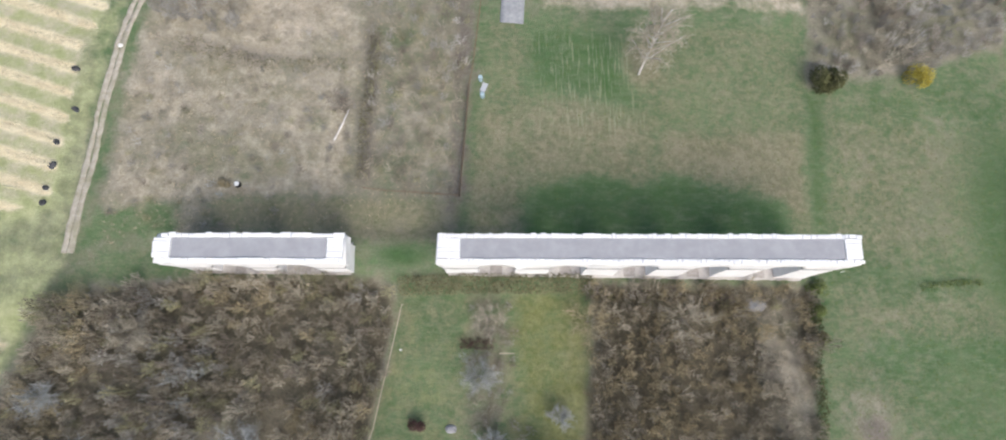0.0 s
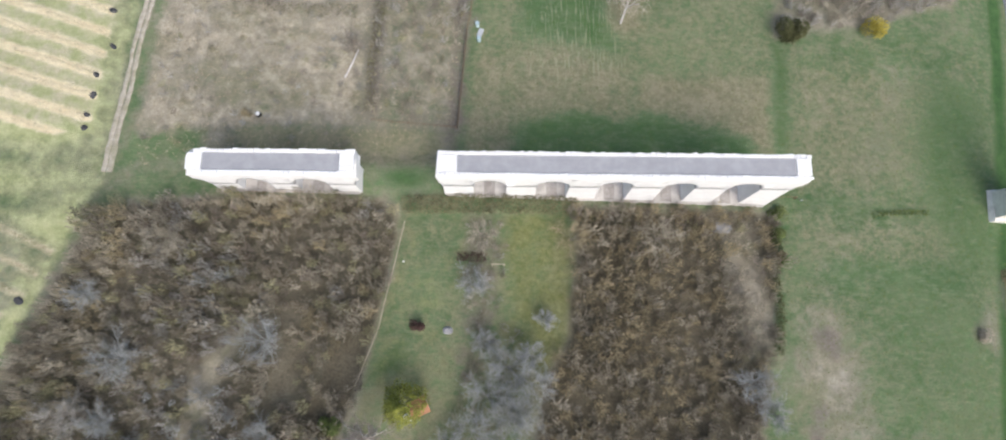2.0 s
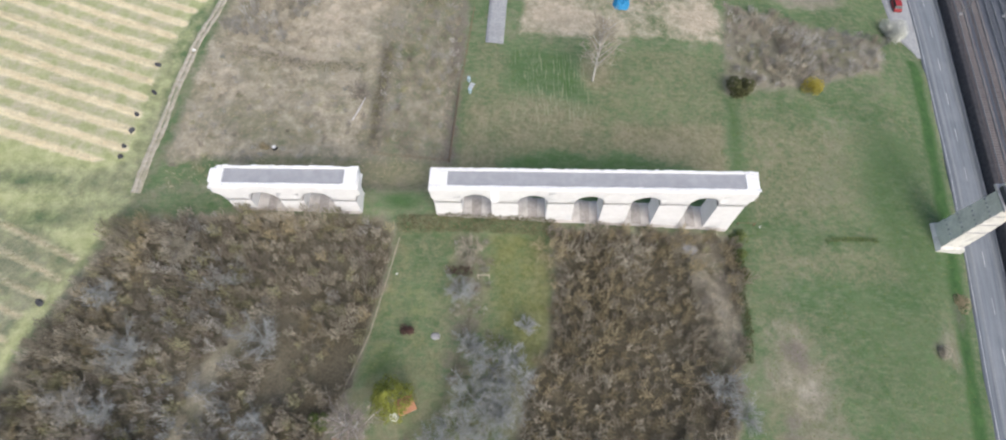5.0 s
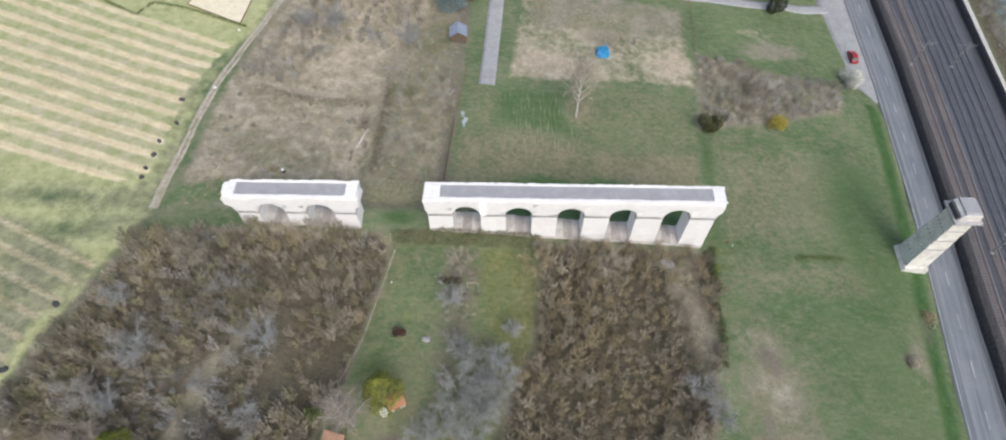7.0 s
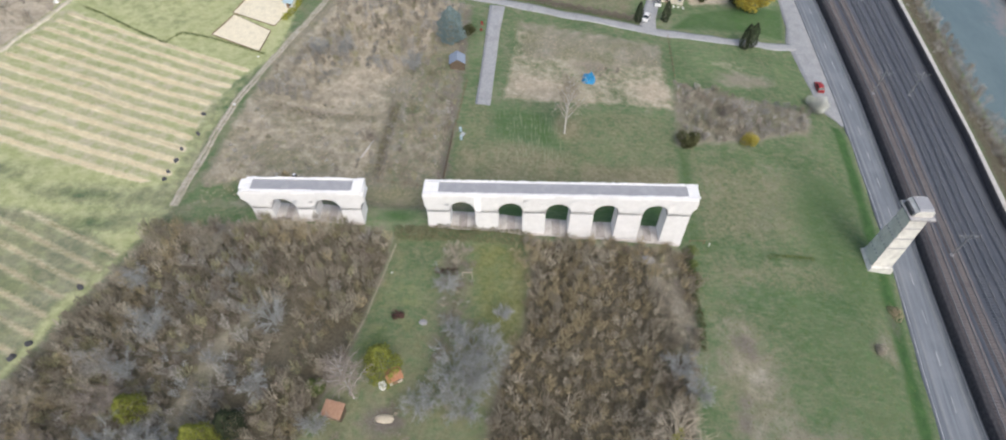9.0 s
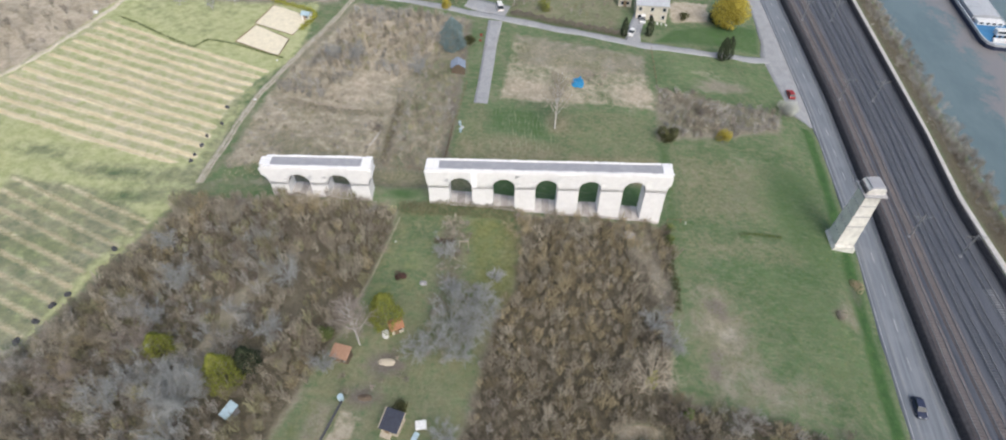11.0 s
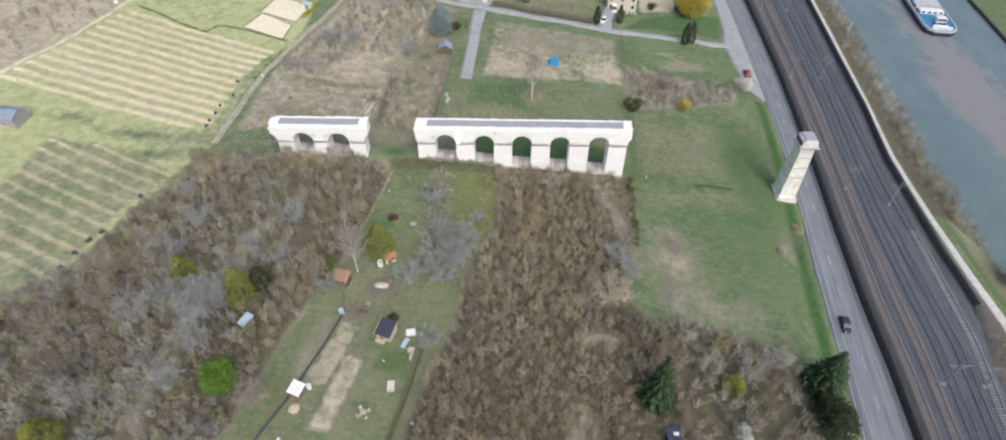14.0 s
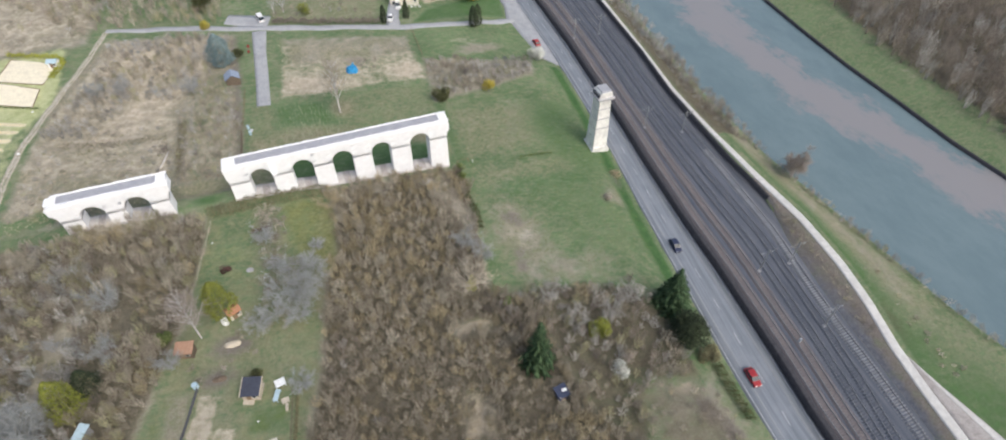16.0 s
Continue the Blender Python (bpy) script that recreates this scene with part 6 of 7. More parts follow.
leafy("bush", "olive evergreen shrub with yellow flowers in the thicket", 56.2, -45.4, 3.6, 5.0, M["leaf_olive"], 149, 9, 1300)
leafy("bush", "white blossoming shrub in the thicket", 55.8, -55.0, 3.6, 4.0, M["leaf_blossom"], 150, 8, 1000, 0.22)
leafy("bush", "dark red leaved round bush on the lawn", -11.0, -8.3, 1.6, 2.4, M["leaf_red"], 151, 6, 700, 0.2)
leafy("ivy", "green ivy growing over the heart of a bare tree", 35.4, -28.2, 4.6, 2.4, M["leaf_lime"], 155, 6, 260, 0.2, category="ivy")
leafy("bush", "small green shrub in the meadow corner", 41.4, -33.0, 2.0, 2.0, M["leaf_bright"], 152, 6, 700, 0.2)
leafy("bush", "dark green shrub behind the dark shed", -7.4, -35.2, 1.8, 3.0, M["leaf_hedge"], 153, 7, 900, 0.22)
leafy("bush", "green ivy bush at the thicket edge", -22.5, -22.5, 2.6, 3.4, M["leaf_grass"], 154, 7, 1100, 0.25)
for i, (x, y, w) in enumerate(((44.4, 9.6, 3.4), (44.3, 6.2, 2.8), (44.8, 2.8, 1.6))):
    leafy("bush", "green hedge shrub at the thicket edge", x, y, 1.9, w, M["leaf_grass"], 160 + i, 6, 700, 0.22, group="edge shrubs")


def hedge(name, label, points, wide, tall, leaf, seed, density=70):
    rng = np.random.default_rng(seed)
    top = thing(name, label, "hedge")
    ps = []
    for (ax, ay), (bx, by) in zip(points, points[1:]):
        n = int(math.hypot(bx - ax, by - ay) * density)
        k = rng.uniform(0, 1, n)
        d = np.array([bx - ax, by - ay]) / math.hypot(bx - ax, by - ay)
        off = rng.uniform(-0.5, 0.5, n) * wide
        x, y = ax + (bx - ax) * k - d[1] * off, ay + (by - ay) * k + d[0] * off
        lump = 0.8 + 0.25 * np.sin(k * 23 + seed) + 0.12 * np.sin(k * 61)
        ps.append(np.stack([x, y, height(x, y) + tall * lump * rng.uniform(0.05, 1, n) ** 0.5 * (1 - 0.3 * (2 * np.abs(off) / wide) ** 2)], 1))
    p = np.concatenate(ps)
    out = rng.normal(0, 1, p.shape)
    out[:, 2] = np.abs(out[:, 2])
    out /= np.linalg.norm(out, axis=1, keepdims=True)
    v, f = rods(p, p + out * rng.uniform(0.18, 0.4, len(p))[:, None], 0.07)
    arrays("foliage", v, f, [leaf], parent=top)
    return top


hedge("hedge", "clipped olive-brown hedge in front of the arches", [(-14, 9.4), (-4, 9.8), (12.5, 10.0)], 2.6, 1.7, M["leaf_bramble"], 170, 120)
hedge("hedge", "thin dark green ditch bank above the vineyard rows", [(-104, 77.5), (-92, 71.5), (-78.6, 64.8), (-76.4, 69.8), (-65, 67.2), (-53.4, 63.0)], 0.7, 0.5, M["leaf_grass"], 179, 22)
hedge("bramble_hedge", "brown and olive bramble strip across the dry slope", [(-19.8, 24.5), (-19.9, 31), (-19.5, 39), (-19.0, 48)], 1.6, 1.4, M["leaf_bramble"], 175, 34)
hedge("bramble_hedge", "low brown bramble band on the dry slope", [(-47, 45), (-40, 42.6), (-34, 41.6), (-22.8, 41.6)], 2.4, 0.9, M["leaf_bramble"], 176, 22)
hedge("fern_bed", "rusty red dead ferns at the head of the garden path", [(-5.6, 1.9), (-1.2, 1.8)], 1.4, 0.6, M["leaf_red"], 177, 60)
hedge("hedge", "green tufts along the old ditch in the meadow", [(60.5, 10.3), (66, 10.9), (71, 11.2)], 0.9, 0.5, M["leaf_grass"], 178, 26)
hedge("hedge", "bright yellow-green hedge round the sand beds", [(-65, 93), (-53, 89.2), (-50.3, 86.5), (-52.5, 77.5)], 1.6, 1.4, M["leaf_lime"], 171, 90)
hedge("hedge", "dark hedge strip below the road", [(77.0, -57.5), (76.6, -64), (76.4, -70)], 2.4, 2.0, M["leaf_hedge"], 172, 110)
hedge("hedge", "brown leafless garden hedge along the lane", [(8, 97.6), (22, 94.4), (33, 92.4), (42, 90.6)], 2.0, 2.0, M["twig_dark"], 180, 150)
hedge("hedge", "olive hedge at the edge of the garden plots", [(-1, -41), (-2.6, -50), (-4.6, -60)], 0.5, 0.5, M["leaf_bramble"], 173, 50)
hedge("hedge", "dark bramble hedge at the edge of the thicket", [(43.9, 8.6), (44.3, 4), (43.5, -1), (43.8, -6), (42.9, -12)], 1.6, 1.5, M["leaf_hedge"], 174, 70)

# ---------------------------------------------------------------- cars


def car(name, label, x, y, z, turn, paint, long=4.2, wide=1.75, tall=1.46, van=False):
    top = thing(name, label, "van" if van else "car", (x, y, z), turn=turn)
    h, w = long / 2, wide / 2
    bm = bmesh.new()
    prism(bm, [(-h, 0.28), (-h + 0.15, 0.2), (h - 0.2, 0.2), (h, 0.32), (h, 0.62), (h - 0.25, 0.80), (h - 1.05, 0.92), (-h + 0.35, 0.95), (-h + 0.03, 0.85)], "x", -w, w)
    for v in bm.verts:
        v.co.x, v.co.y = v.co.x * (1.0 if v.co.z < 0.8 else 0.95), v.co.y
    bmesh.ops.bevel(bm, geom=bm.edges[:], offset=0.05, segments=1, affect="EDGES")
    body = part("body", bm, paint, top)
    bm = bmesh.new()
    back, front = (-h + 0.12, h - 0.75) if van else (-h + 0.30, h - 1.05)
    lo = [(-w * 0.92, back), (w * 0.92, back), (w * 0.92, front), (-w * 0.92, front)]
    hi = [(-w * 0.76, back + (0.1 if van else 0.5)), (w * 0.76, back + (0.1 if van else 0.5)), (w * 0.76, front - 0.75), (-w * 0.76, front - 0.75)]
    a = [bm.verts.new((px, py, 0.90)) for px, py in lo]
    b = [bm.verts.new((px, py, tall - 0.04)) for px, py in hi]
    for i in range(4):
        bm.faces.new((a[i], a[(i + 1) % 4], b[(i + 1) % 4], b[i]))
    bm.faces.new(b)
    part("glazing", bm, M["glass"], body, "dark tinted glazing")
    bm = bmesh.new()
    prism(bm, [(hi[0][1] - 0.04, tall - 0.05), (hi[2][1] + 0.04, tall - 0.05), (hi[2][1] - 0.1, tall), (hi[0][1] + 0.1, tall)], "x", -w * 0.78, w * 0.78)
    part("roof", bm, paint, body)
    for sx in (-1, 1):
        for wy in (-h + 0.75, h - 0.8):
            bm = bmesh.new()
            rod(bm, (sx * (w - 0.2), wy, 0.31), (sx * (w + 0.01), wy, 0.31), 0.31, sides=14)
            wheel = part("wheel", bm, M["tyre"], top, "black rubber tyre")
            bm = bmesh.new()
            rod(bm, (sx * (w - 0.02), wy, 0.31), (sx * (w + 0.025), wy, 0.31), 0.19, sides=10)
            part("rim", bm, M["silver"], wheel)
        boxed("headlight", (sx * w * 0.62 - 0.16, sx * w * 0.62 + 0.16, h - 0.10, h + 0.01, 0.56, 0.70), M["white"], body, "clear headlight", 0.02)
        boxed("tail_light", (sx * w * 0.72 - 0.12, sx * w * 0.72 + 0.12, -h - 0.01, -h + 0.05, 0.62, 0.78), M["red"], body, "red tail light", 0.02)
    return top


def road_turn(y):
    return math.degrees(math.atan2(float(road_left(y + 5) - road_left(y - 5)), 10.0))


car("car", "red hatchback driving on the main road", 82.6, -62.3, 0.01, 180 - road_turn(-62), M["red"])
car("car", "dark blue hatchback driving on the main road", 86.8, -26.8, 0.01, 180 - road_turn(-27), M["navy"])
car("car", "red car parked in the lay-by", 91.6, 71.0, 0.0, -4, M["red"])
car("car", "white car parked on the house drive", *at_ground(46.0, 92.4, 0.1), 158, M["white"])
car("van", "white van parked in front of the house", *at_ground(50.6, 101.2, 0.08), 172, M["white"], 4.6, 1.9, 1.95, True)
car("van", "white van parked beside the lane", *at_ground(4.4, 101.0, 0.06), 12, M["white"], 4.9, 2.0, 2.1, True)

# ---------------------------------------------------------------- railway masts


def mast(x, y, reach, tall=7.6):
    top = thing("catenary_mast", "grey steel catenary mast beside the tracks", "mast", (x, y, RAIL_Z), "catenary masts")
    bm = bmesh.new()
    for dx, dy in ((-0.13, -0.13), (0.13, -0.13), (0.13, 0.13), (-0.13, 0.13)):
        rod(bm, (dx, dy, -0.2), (dx * 0.6, dy * 0.6, tall), 0.035, sides=4)
    for k in range(12):
        z = 0.3 + k * tall / 12.5
        s = 1 if k % 2 else -1
        rod(bm, (-0.12 * s, -0.12, z), (0.12 * s, -0.12, z + tall / 12.5), 0.018, sides=3)
        rod(bm, (-0.12 * s, 0.12, z), (0.12 * s, 0.12, z + tall / 12.5), 0.018, sides=3)
    part("pole", bm, M["pole"], top)
    boxed("footing", (-0.35, 0.35, -0.35, 0.35, -0.3, 0.25), M["grey"], top, "concrete footing", 0.03)
    for s in (-1, 1):
        bm = bmesh.new()
        rod(bm, (0, 0, 6.7), (s * reach, 0, 6.9), 0.045, sides=5)
        arm = part("arm", bm, M["pole"], top)
        bm = bmesh.new()
        rod(bm, (0, 0, 5.6), (s * reach * 0.9, 0, 6.85), 0.04, sides=5)
        part("brace", bm, M["pole"], arm)
        bm = bmesh.new()
        rod(bm, (s * reach * 0.85, 0, 6.9), (s * reach * 0.85, 0, 6.35), 0.06, sides=8)
        part("insulator", bm, M["brown"], arm, "brown ceramic insulator")
    return top


for x, y in ((99.6, -41), (107.4, -41.5), (101.6, 14.5), (110.6, 9.0), (103.9, 67), (113.2, 66.5), (94.2, -92), (103.2, -58), (106.9, 112), (116.5, 112)):
    mast(x, y, 2.4)
boxed("casing", (95.55, 95.95, -59.5, -59.1, RAIL_Z, RAIL_Z + 1.1), M["roof_grey"], thing("signal_cabinet", "small white signal cabinet on the ballast", "cabinet"), "", 0.03)

# ---------------------------------------------------------------- barge


def barge():
    top = thing("barge", "long blue and white cargo barge on the river", "barge", (170.2, 101.0, WATER_Z), turn=-8)
    w, length = 5.6, 78.0

    def outline(s, k=1.0):
        return [(-w * s + 2.6, 0.0 + k), (w * s - 2.6, 0.0 + k), (w * s - 0.7, 1.6 + k), (w * s, 4.5 + k), (w * s, length - 8), (w * s - 2.5, length - 2), (0, length), (-w * s + 2.5, length - 2), (-w * s, length - 8), (-w * s, 4.5 + k), (-w * s + 0.7, 1.6 + k)]

    bm = bmesh.new()
    lo = [bm.verts.new((x, y, -1.0)) for x, y in outline(0.97, 0.3)]
    hi = [bm.verts.new((x, y, 1.7)) for x, y in outline(1.0, 0.0)]
    for i in range(len(lo)):
        bm.faces.new((lo[i], lo[(i + 1) % len(lo)], hi[(i + 1) % len(lo)], hi[i]))
    bm.faces.new(hi)
    hull = part("hull", bm, M["navy"], top, "dark blue steel hull")
    bm = bmesh.new()
    o, i = outline(1.01, -0.05), outline(0.94, 0.5)
    n = len(o)
    a = [[bm.verts.new((x, y, z)) for x, y in ring] for ring, z in ((o, 1.45), (o, 2.25), (i, 2.25), (i, 1.74))]
    for r in range(3):
        for k in range(n):
            bm.faces.new((a[r][k], a[r][(k + 1) % n], a[r + 1][(k + 1) % n], a[r + 1][k]))
    part("bulwark", bm, M["roof_grey"], hull, "pale painted bulwark")
    bm = bmesh.new()
    prism(bm, [(x, y) for x, y in outline(0.93, 0.55)[:4]] + [(w * 0.93, 15), (-w * 0.93, 15)] + [(x, y) for x, y in outline(0.93, 0.55)[9:]], "z", 1.71, 1.80)
    part("stern_deck", bm, M["boat_blue"], hull, "blue painted stern deck")
    boxed("stern_rail", (-3.4, 3.4, 1.6, 2.2, 1.8, 2.9), M["white"], top, "white stern locker", 0.06)
    boxed("hatch", (-2.6, 2.6, 3.2, 4.2, 1.8, 2.5), M["white"], top, "white deck hatch", 0.06)
    for x in (-1.6, 0.1, 1.7):
        bm = bmesh.new()
        rod(bm, (x, 5.4, 1.8), (x, 5.4, 2.6), 0.45, 0.38, 10)
        part("bollard", bm, M["black"], top, "black winch drum")
    cabin = boxed("deckhouse", (-4.2, 4.2, 13.4, 16.5, 1.8, 3.0), M["white"], top, "white deckhouse", 0.12)
    for x in (-3, -1, 1, 3):
        boxed("window", (x - 0.55, x + 0.55, 13.37, 13.43, 2.2, 2.8), M["glass"], cabin, "dark cabin window", 0.01)
    house = boxed("wheelhouse", (-0.6, 3.0, 6.8, 9.2, 1.8, 3.6), M["white"], top, "white wheelhouse", 0.1)
    boxed("window", (-0.3, 2.7, 6.76, 6.82, 2.7, 3.4), M["glass"], house, "dark wheelhouse window", 0.01)
    for k in range(9):
        bm = bmesh.new()
        y = 18 + k * 6
        prism(bm, [(-4.3, 1.75), (4.3, 1.75), (4.3, 2.9), (0, 3.4), (-4.3, 2.9)], "y", y, y + 5.9)
        part("hatch_cover", bm, M["roof_grey"], top, "pale grey hold cover")


barge()

# ---------------------------------------------------------------- houses, huts and sheds


def gabled(name, label, x, y, wide, deep, wall, ridge, turn, walls, roof, front=None, eaves=0.25, flat=False, doors=True, roof_label="", category="shed", pale=None):
    """A small building with a pitched or lean-to roof, a door and a window."""
    top = thing(name, label, category, at_ground(x, y, -0.1), turn=turn)
    w, d = wide / 2, deep / 2
    bm = bmesh.new()
    if flat:
        prism(bm, [(-d, -0.4), (d, -0.4), (d, ridge), (-d, wall)], "x", -w, w)
    else:
        prism(bm, [(-d, -0.4), (d, -0.4), (d, wall), (0, ridge), (-d, wall)], "x", -w, w)
    body = part("body", bm, walls, top)
    slopes = [((-d - eaves, wall - 0.05 - eaves * 0.3), (d + eaves, ridge + 0.02))] if flat else [((-d - eaves, wall - eaves * (ridge - wall) / d), (0, ridge)), ((d + eaves, wall - eaves * (ridge - wall) / d), (0, ridge))]
    for (u0, v0), (u1, v1) in slopes:
        bm = bmesh.new()
        prism(bm, [(u0, v0 + 0.02), (u1, v1 + 0.02), (u1, v1 + 0.14), (u0, v0 + 0.14)], "x", -w - eaves, w + eaves)
        r = part("roof", bm, roof, top, roof_label)
        for k in range(int(wide / 0.6)):
            px = -w - eaves + 0.3 + k * 0.6
            bm = bmesh.new()
            prism(bm, [(u0, v0 + 0.14), (u1, v1 + 0.14), (u1, v1 + 0.19), (u0, v0 + 0.19)], "x", px, px + 0.07)
            part("batten", bm, roof, r)
    if pale:
        for sx in (-w - eaves - 0.05, w + eaves - 0.05):
            bm = bmesh.new()
            (u0, v0), (u1, v1) = slopes[0]
            prism(bm, [(u0, v0), (u1, v1), (u1, v1 + 0.24), (u0, v0 + 0.24)], "x", sx, sx + 0.12)
            part("bargeboard", bm, pale, top, "pale wooden bargeboard")
        boxed("porch", (-w, w * 0.3, -d - 0.9, -d - 0.02, -0.2, 0.35), pale, top, "pale timber doorstep", 0.03)
    if doors:
        boxed("door", (-w * 0.55, -w * 0.55 + 0.85, -d - 0.05, -d + 0.02, 0.0, min(1.95, wall - 0.1)), front or M["wood"], body, "plank door", 0.015)
        win = boxed("window", (w * 0.15, w * 0.15 + 0.8, -d - 0.04, -d + 0.02, 0.9, min(1.7, wall - 0.2)), M["white"], body, "white framed window", 0.015)
        boxed("pane", (w * 0.15 + 0.08, w * 0.15 + 0.72, -d - 0.06, -d - 0.03, 0.98, min(1.62, wall - 0.28)), M["glass"], win, "", 0.005)
    return top


gabled("garden_shed", "low wooden shed with a rusty flat roof", -18.7, -26.2, 2.8, 2.0, 1.9, 2.3, -14, M["brown"], M["rust"], flat=True, roof_label="rusty brown roof sheet")
gabled("garden_shed", "small garden shed with a red tiled roof", -10.2, -19.8, 2.2, 1.9, 1.8, 2.3, 25, M["cream"], M["tile"], roof_label="red tile roof")
gabled("garden_shed", "garden shed with a dark slate-blue roof and pale boards", -8.0, -38.0, 2.9, 2.9, 1.9, 2.5, -17, M["wood_pale"], M["felt"], flat=True, roof_label="dark blue-grey felt roof", pale=M["wood_pale"])
gabled("garden_shed", "white-roofed tool hut beside the plot fence", -21.3, -51.0, 2.0, 1.9, 1.8, 2.1, -22, M["wood"], M["white"], flat=True, roof_label="white sheet roof")
gabled("hut", "small hut with a grey-blue roof and dark red front", -5.8, 64.2, 3.2, 3.6, 2.1, 3.3, -86, M["brown"], M["roof_blue"], front=M["tile"], roof_label="pale grey-blue metal roof", category="hut")
# the black door panel stands for the shade inside the open front
gabled("hut", "field hut with a blue-grey roof and a black panel for its dark opening", -108.6, 16.8, 7.6, 4.8, 2.4, 3.4, -8, M["grey"], M["roof_blue"], front=M["black"], roof_label="blue-grey roof", category="hut")
gabled("hut", "tiny white hut beside the sand beds", -52.4, 84.6, 2.4, 2.0, 1.9, 2.4, -15, M["white"], M["pale_blue"], roof_label="pale blue roof", category="hut")
gabled("garden_shed", "small shed with a pale blue roof in the thicket", -34.0, -37.8, 1.3, 2.2, 1.8, 2.1, -30, M["grey"], M["pale_blue"], flat=True, roof_label="pale blue sheet roof")
gabled("garden_shed", "little dark blue shed in the thicket", 43.4, -55.6, 1.9, 1.9, 1.7, 2.1, 10, M["navy"], M["navy"], flat=True, roof_label="dark blue roof")
boxed("lid", (-0.45, 0.45, -0.3, 0.3, 0, 0.12), M["white"], thing("box_lid", "white box lid lying on the blue shed", "lid", at_ground(43.8, -55.6, 2.1)), "", 0.02)


def dwelling(name, label, x, y, wide, deep, wall, ridge, turn, roof):
    top = thing(name, label, "house", at_ground(x, y, -0.2), turn=turn)
    w, d = wide / 2, deep / 2
    bm = bmesh.new()
    prism(bm, [(-d, -0.8), (d, -0.8), (d, wall), (0, ridge), (-d, wall)], "x", -w, w)
    body = part("wall", bm, M["cream"], top)
    for s in (-1, 1):
        bm = bmesh.new()
        prism(bm, [(s * (d + 0.4), wall - 0.12), (0, ridge + 0.05), (0, ridge + 0.25), (s * (d + 0.4), wall + 0.1)], "x", -w - 0.3, w + 0.3)
        slope = part("roof", bm, roof, top, "grey roof")
        for k in range(int(wide / 0.9)):
            bm = bmesh.new()
            px = -w + k * 0.9
            prism(bm, [(s * (d + 0.4), wall + 0.1), (0, ridge + 0.25), (0, ridge + 0.30), (s * (d + 0.4), wall + 0.15)], "x", px, px + 0.08)
            part("seam", bm, roof, slope)
    bm = bmesh.new()
    box(bm, w * 0.4, w * 0.4 + 0.7, -0.3, 0.5, wall, ridge + 0.9, 0.03)
    part("chimney", bm, M["tile"], top, "brick chimney")
    for floor in (0.9, 3.5):
        if floor + 1.3 > wall:
            continue
        for k in range(max(2, int(wide / 2.6))):
            px = -w + 1.2 + k * (wide - 2.4) / max(1, int(wide / 2.6) - 1)
            win = boxed("window", (px - 0.55, px + 0.55, -d - 0.06, -d + 0.03, floor, floor + 1.3), M["white"], body, "white framed window", 0.015)
            boxed("pane", (px - 0.45, px + 0.45, -d - 0.08, -d - 0.05, floor + 0.1, floor + 1.2), M["glass"], win, "", 0.005)
            boxed("sill", (px - 0.65, px + 0.65, -d - 0.18, -d - 0.01, floor - 0.1, floor - 0.02), M["grey"], win, "", 0.01)
    boxed("door", (-0.5, 0.5, -d - 0.07, -d + 0.03, 0.2, 2.3), M["wood"], body, "dark wooden door", 0.015)
    return top


dwelling("house", "cream rendered house with a pale grey roof behind the lane", 53.6, 106.0, 10.0, 8.0, 5.4, 6.6, -4, M["roof_grey"])
dwelling("house", "small cream outbuilding beside the drive", 45.8, 112.0, 4.2, 5.0, 3.0, 4.2, -4, M["roof_grey"])


def patio_chair(x, y, turn, material=M["white"], label="white plastic garden chair on the terrace"):
    top = thing("garden_chair", label, "chair", at_ground(x, y, 0.02), "garden chairs", turn=turn)
    boxed("seat", (-0.28, 0.28, -0.28, 0.28, 0.40, 0.46), material, top, "", 0.02)
    boxed("backrest", (-0.28, 0.28, 0.24, 0.30, 0.46, 1.0), material, top, "", 0.02)
    for sx in (-0.24, 0.24):
        for sy in (-0.24, 0.24):
            boxed("leg", (sx - 0.03, sx + 0.03, sy - 0.03, sy + 0.03, -0.05, 0.40), material, top, "", 0.005)
    return top


for i, (x, y) in enumerate(((53.6, 99.9), (55.2, 99.5), (56.6, 99.8), (58.0, 99.4))):
    patio_chair(x, y, 40 * i)
for x, y, a in ((-0.4, 82.2, 20), (-0.6, 79.6, 200)):
    patio_chair(x, y, a, M["red"], "red garden chair beside the drive")

# ---------------------------------------------------------------- sand beds


def sand_bed(corners):
    top = thing("sand_bed", "pale sand bed with a low timber kerb", "sand bed", group="sand beds")
    n = 10
    v, f = [], []
    (ax, ay), (bx, by), (cx, cy), (dx, dy) = corners
    for i in range(n + 1):
        for j in range(n + 1):
            u, w = i / n, j / n
            x = (ax * (1 - u) + bx * u) * (1 - w) + (dx * (1 - u) + cx * u) * w
            y = (ay * (1 - u) + by * u) * (1 - w) + (dy * (1 - u) + cy * u) * w
            v.append((x, y, float(height(x, y)) + 0.10 + random.uniform(-0.02, 0.02)))
    for i in range(n):
        for j in range(n):
            a = i * (n + 1) + j
            f.append((a, a + n + 1, a + n + 2, a + 1))
    arrays("sand", v, f, [M["sand"]], parent=top)
    for (ax, ay), (bx, by) in zip(corners, corners[1:] + corners[:1]):
        bm = bmesh.new()
        za, zb = float(height(ax, ay)), float(height(bx, by))
        rod(bm, (ax, ay, za + 0.1), (bx, by, zb + 0.1), 0.12, sides=6)
        part("kerb", bm, M["wood"], top, "dark timber kerb")


sand_bed([(-68.8, 69.7), (-55.3, 64.0), (-54.8, 73.0), (-65.9, 78.9)])
sand_bed([(-66.5, 79.8), (-54.3, 75.0), (-51.6, 85.4), (-64.2, 90.9)])

# ---------------------------------------------------------------- fences and small things


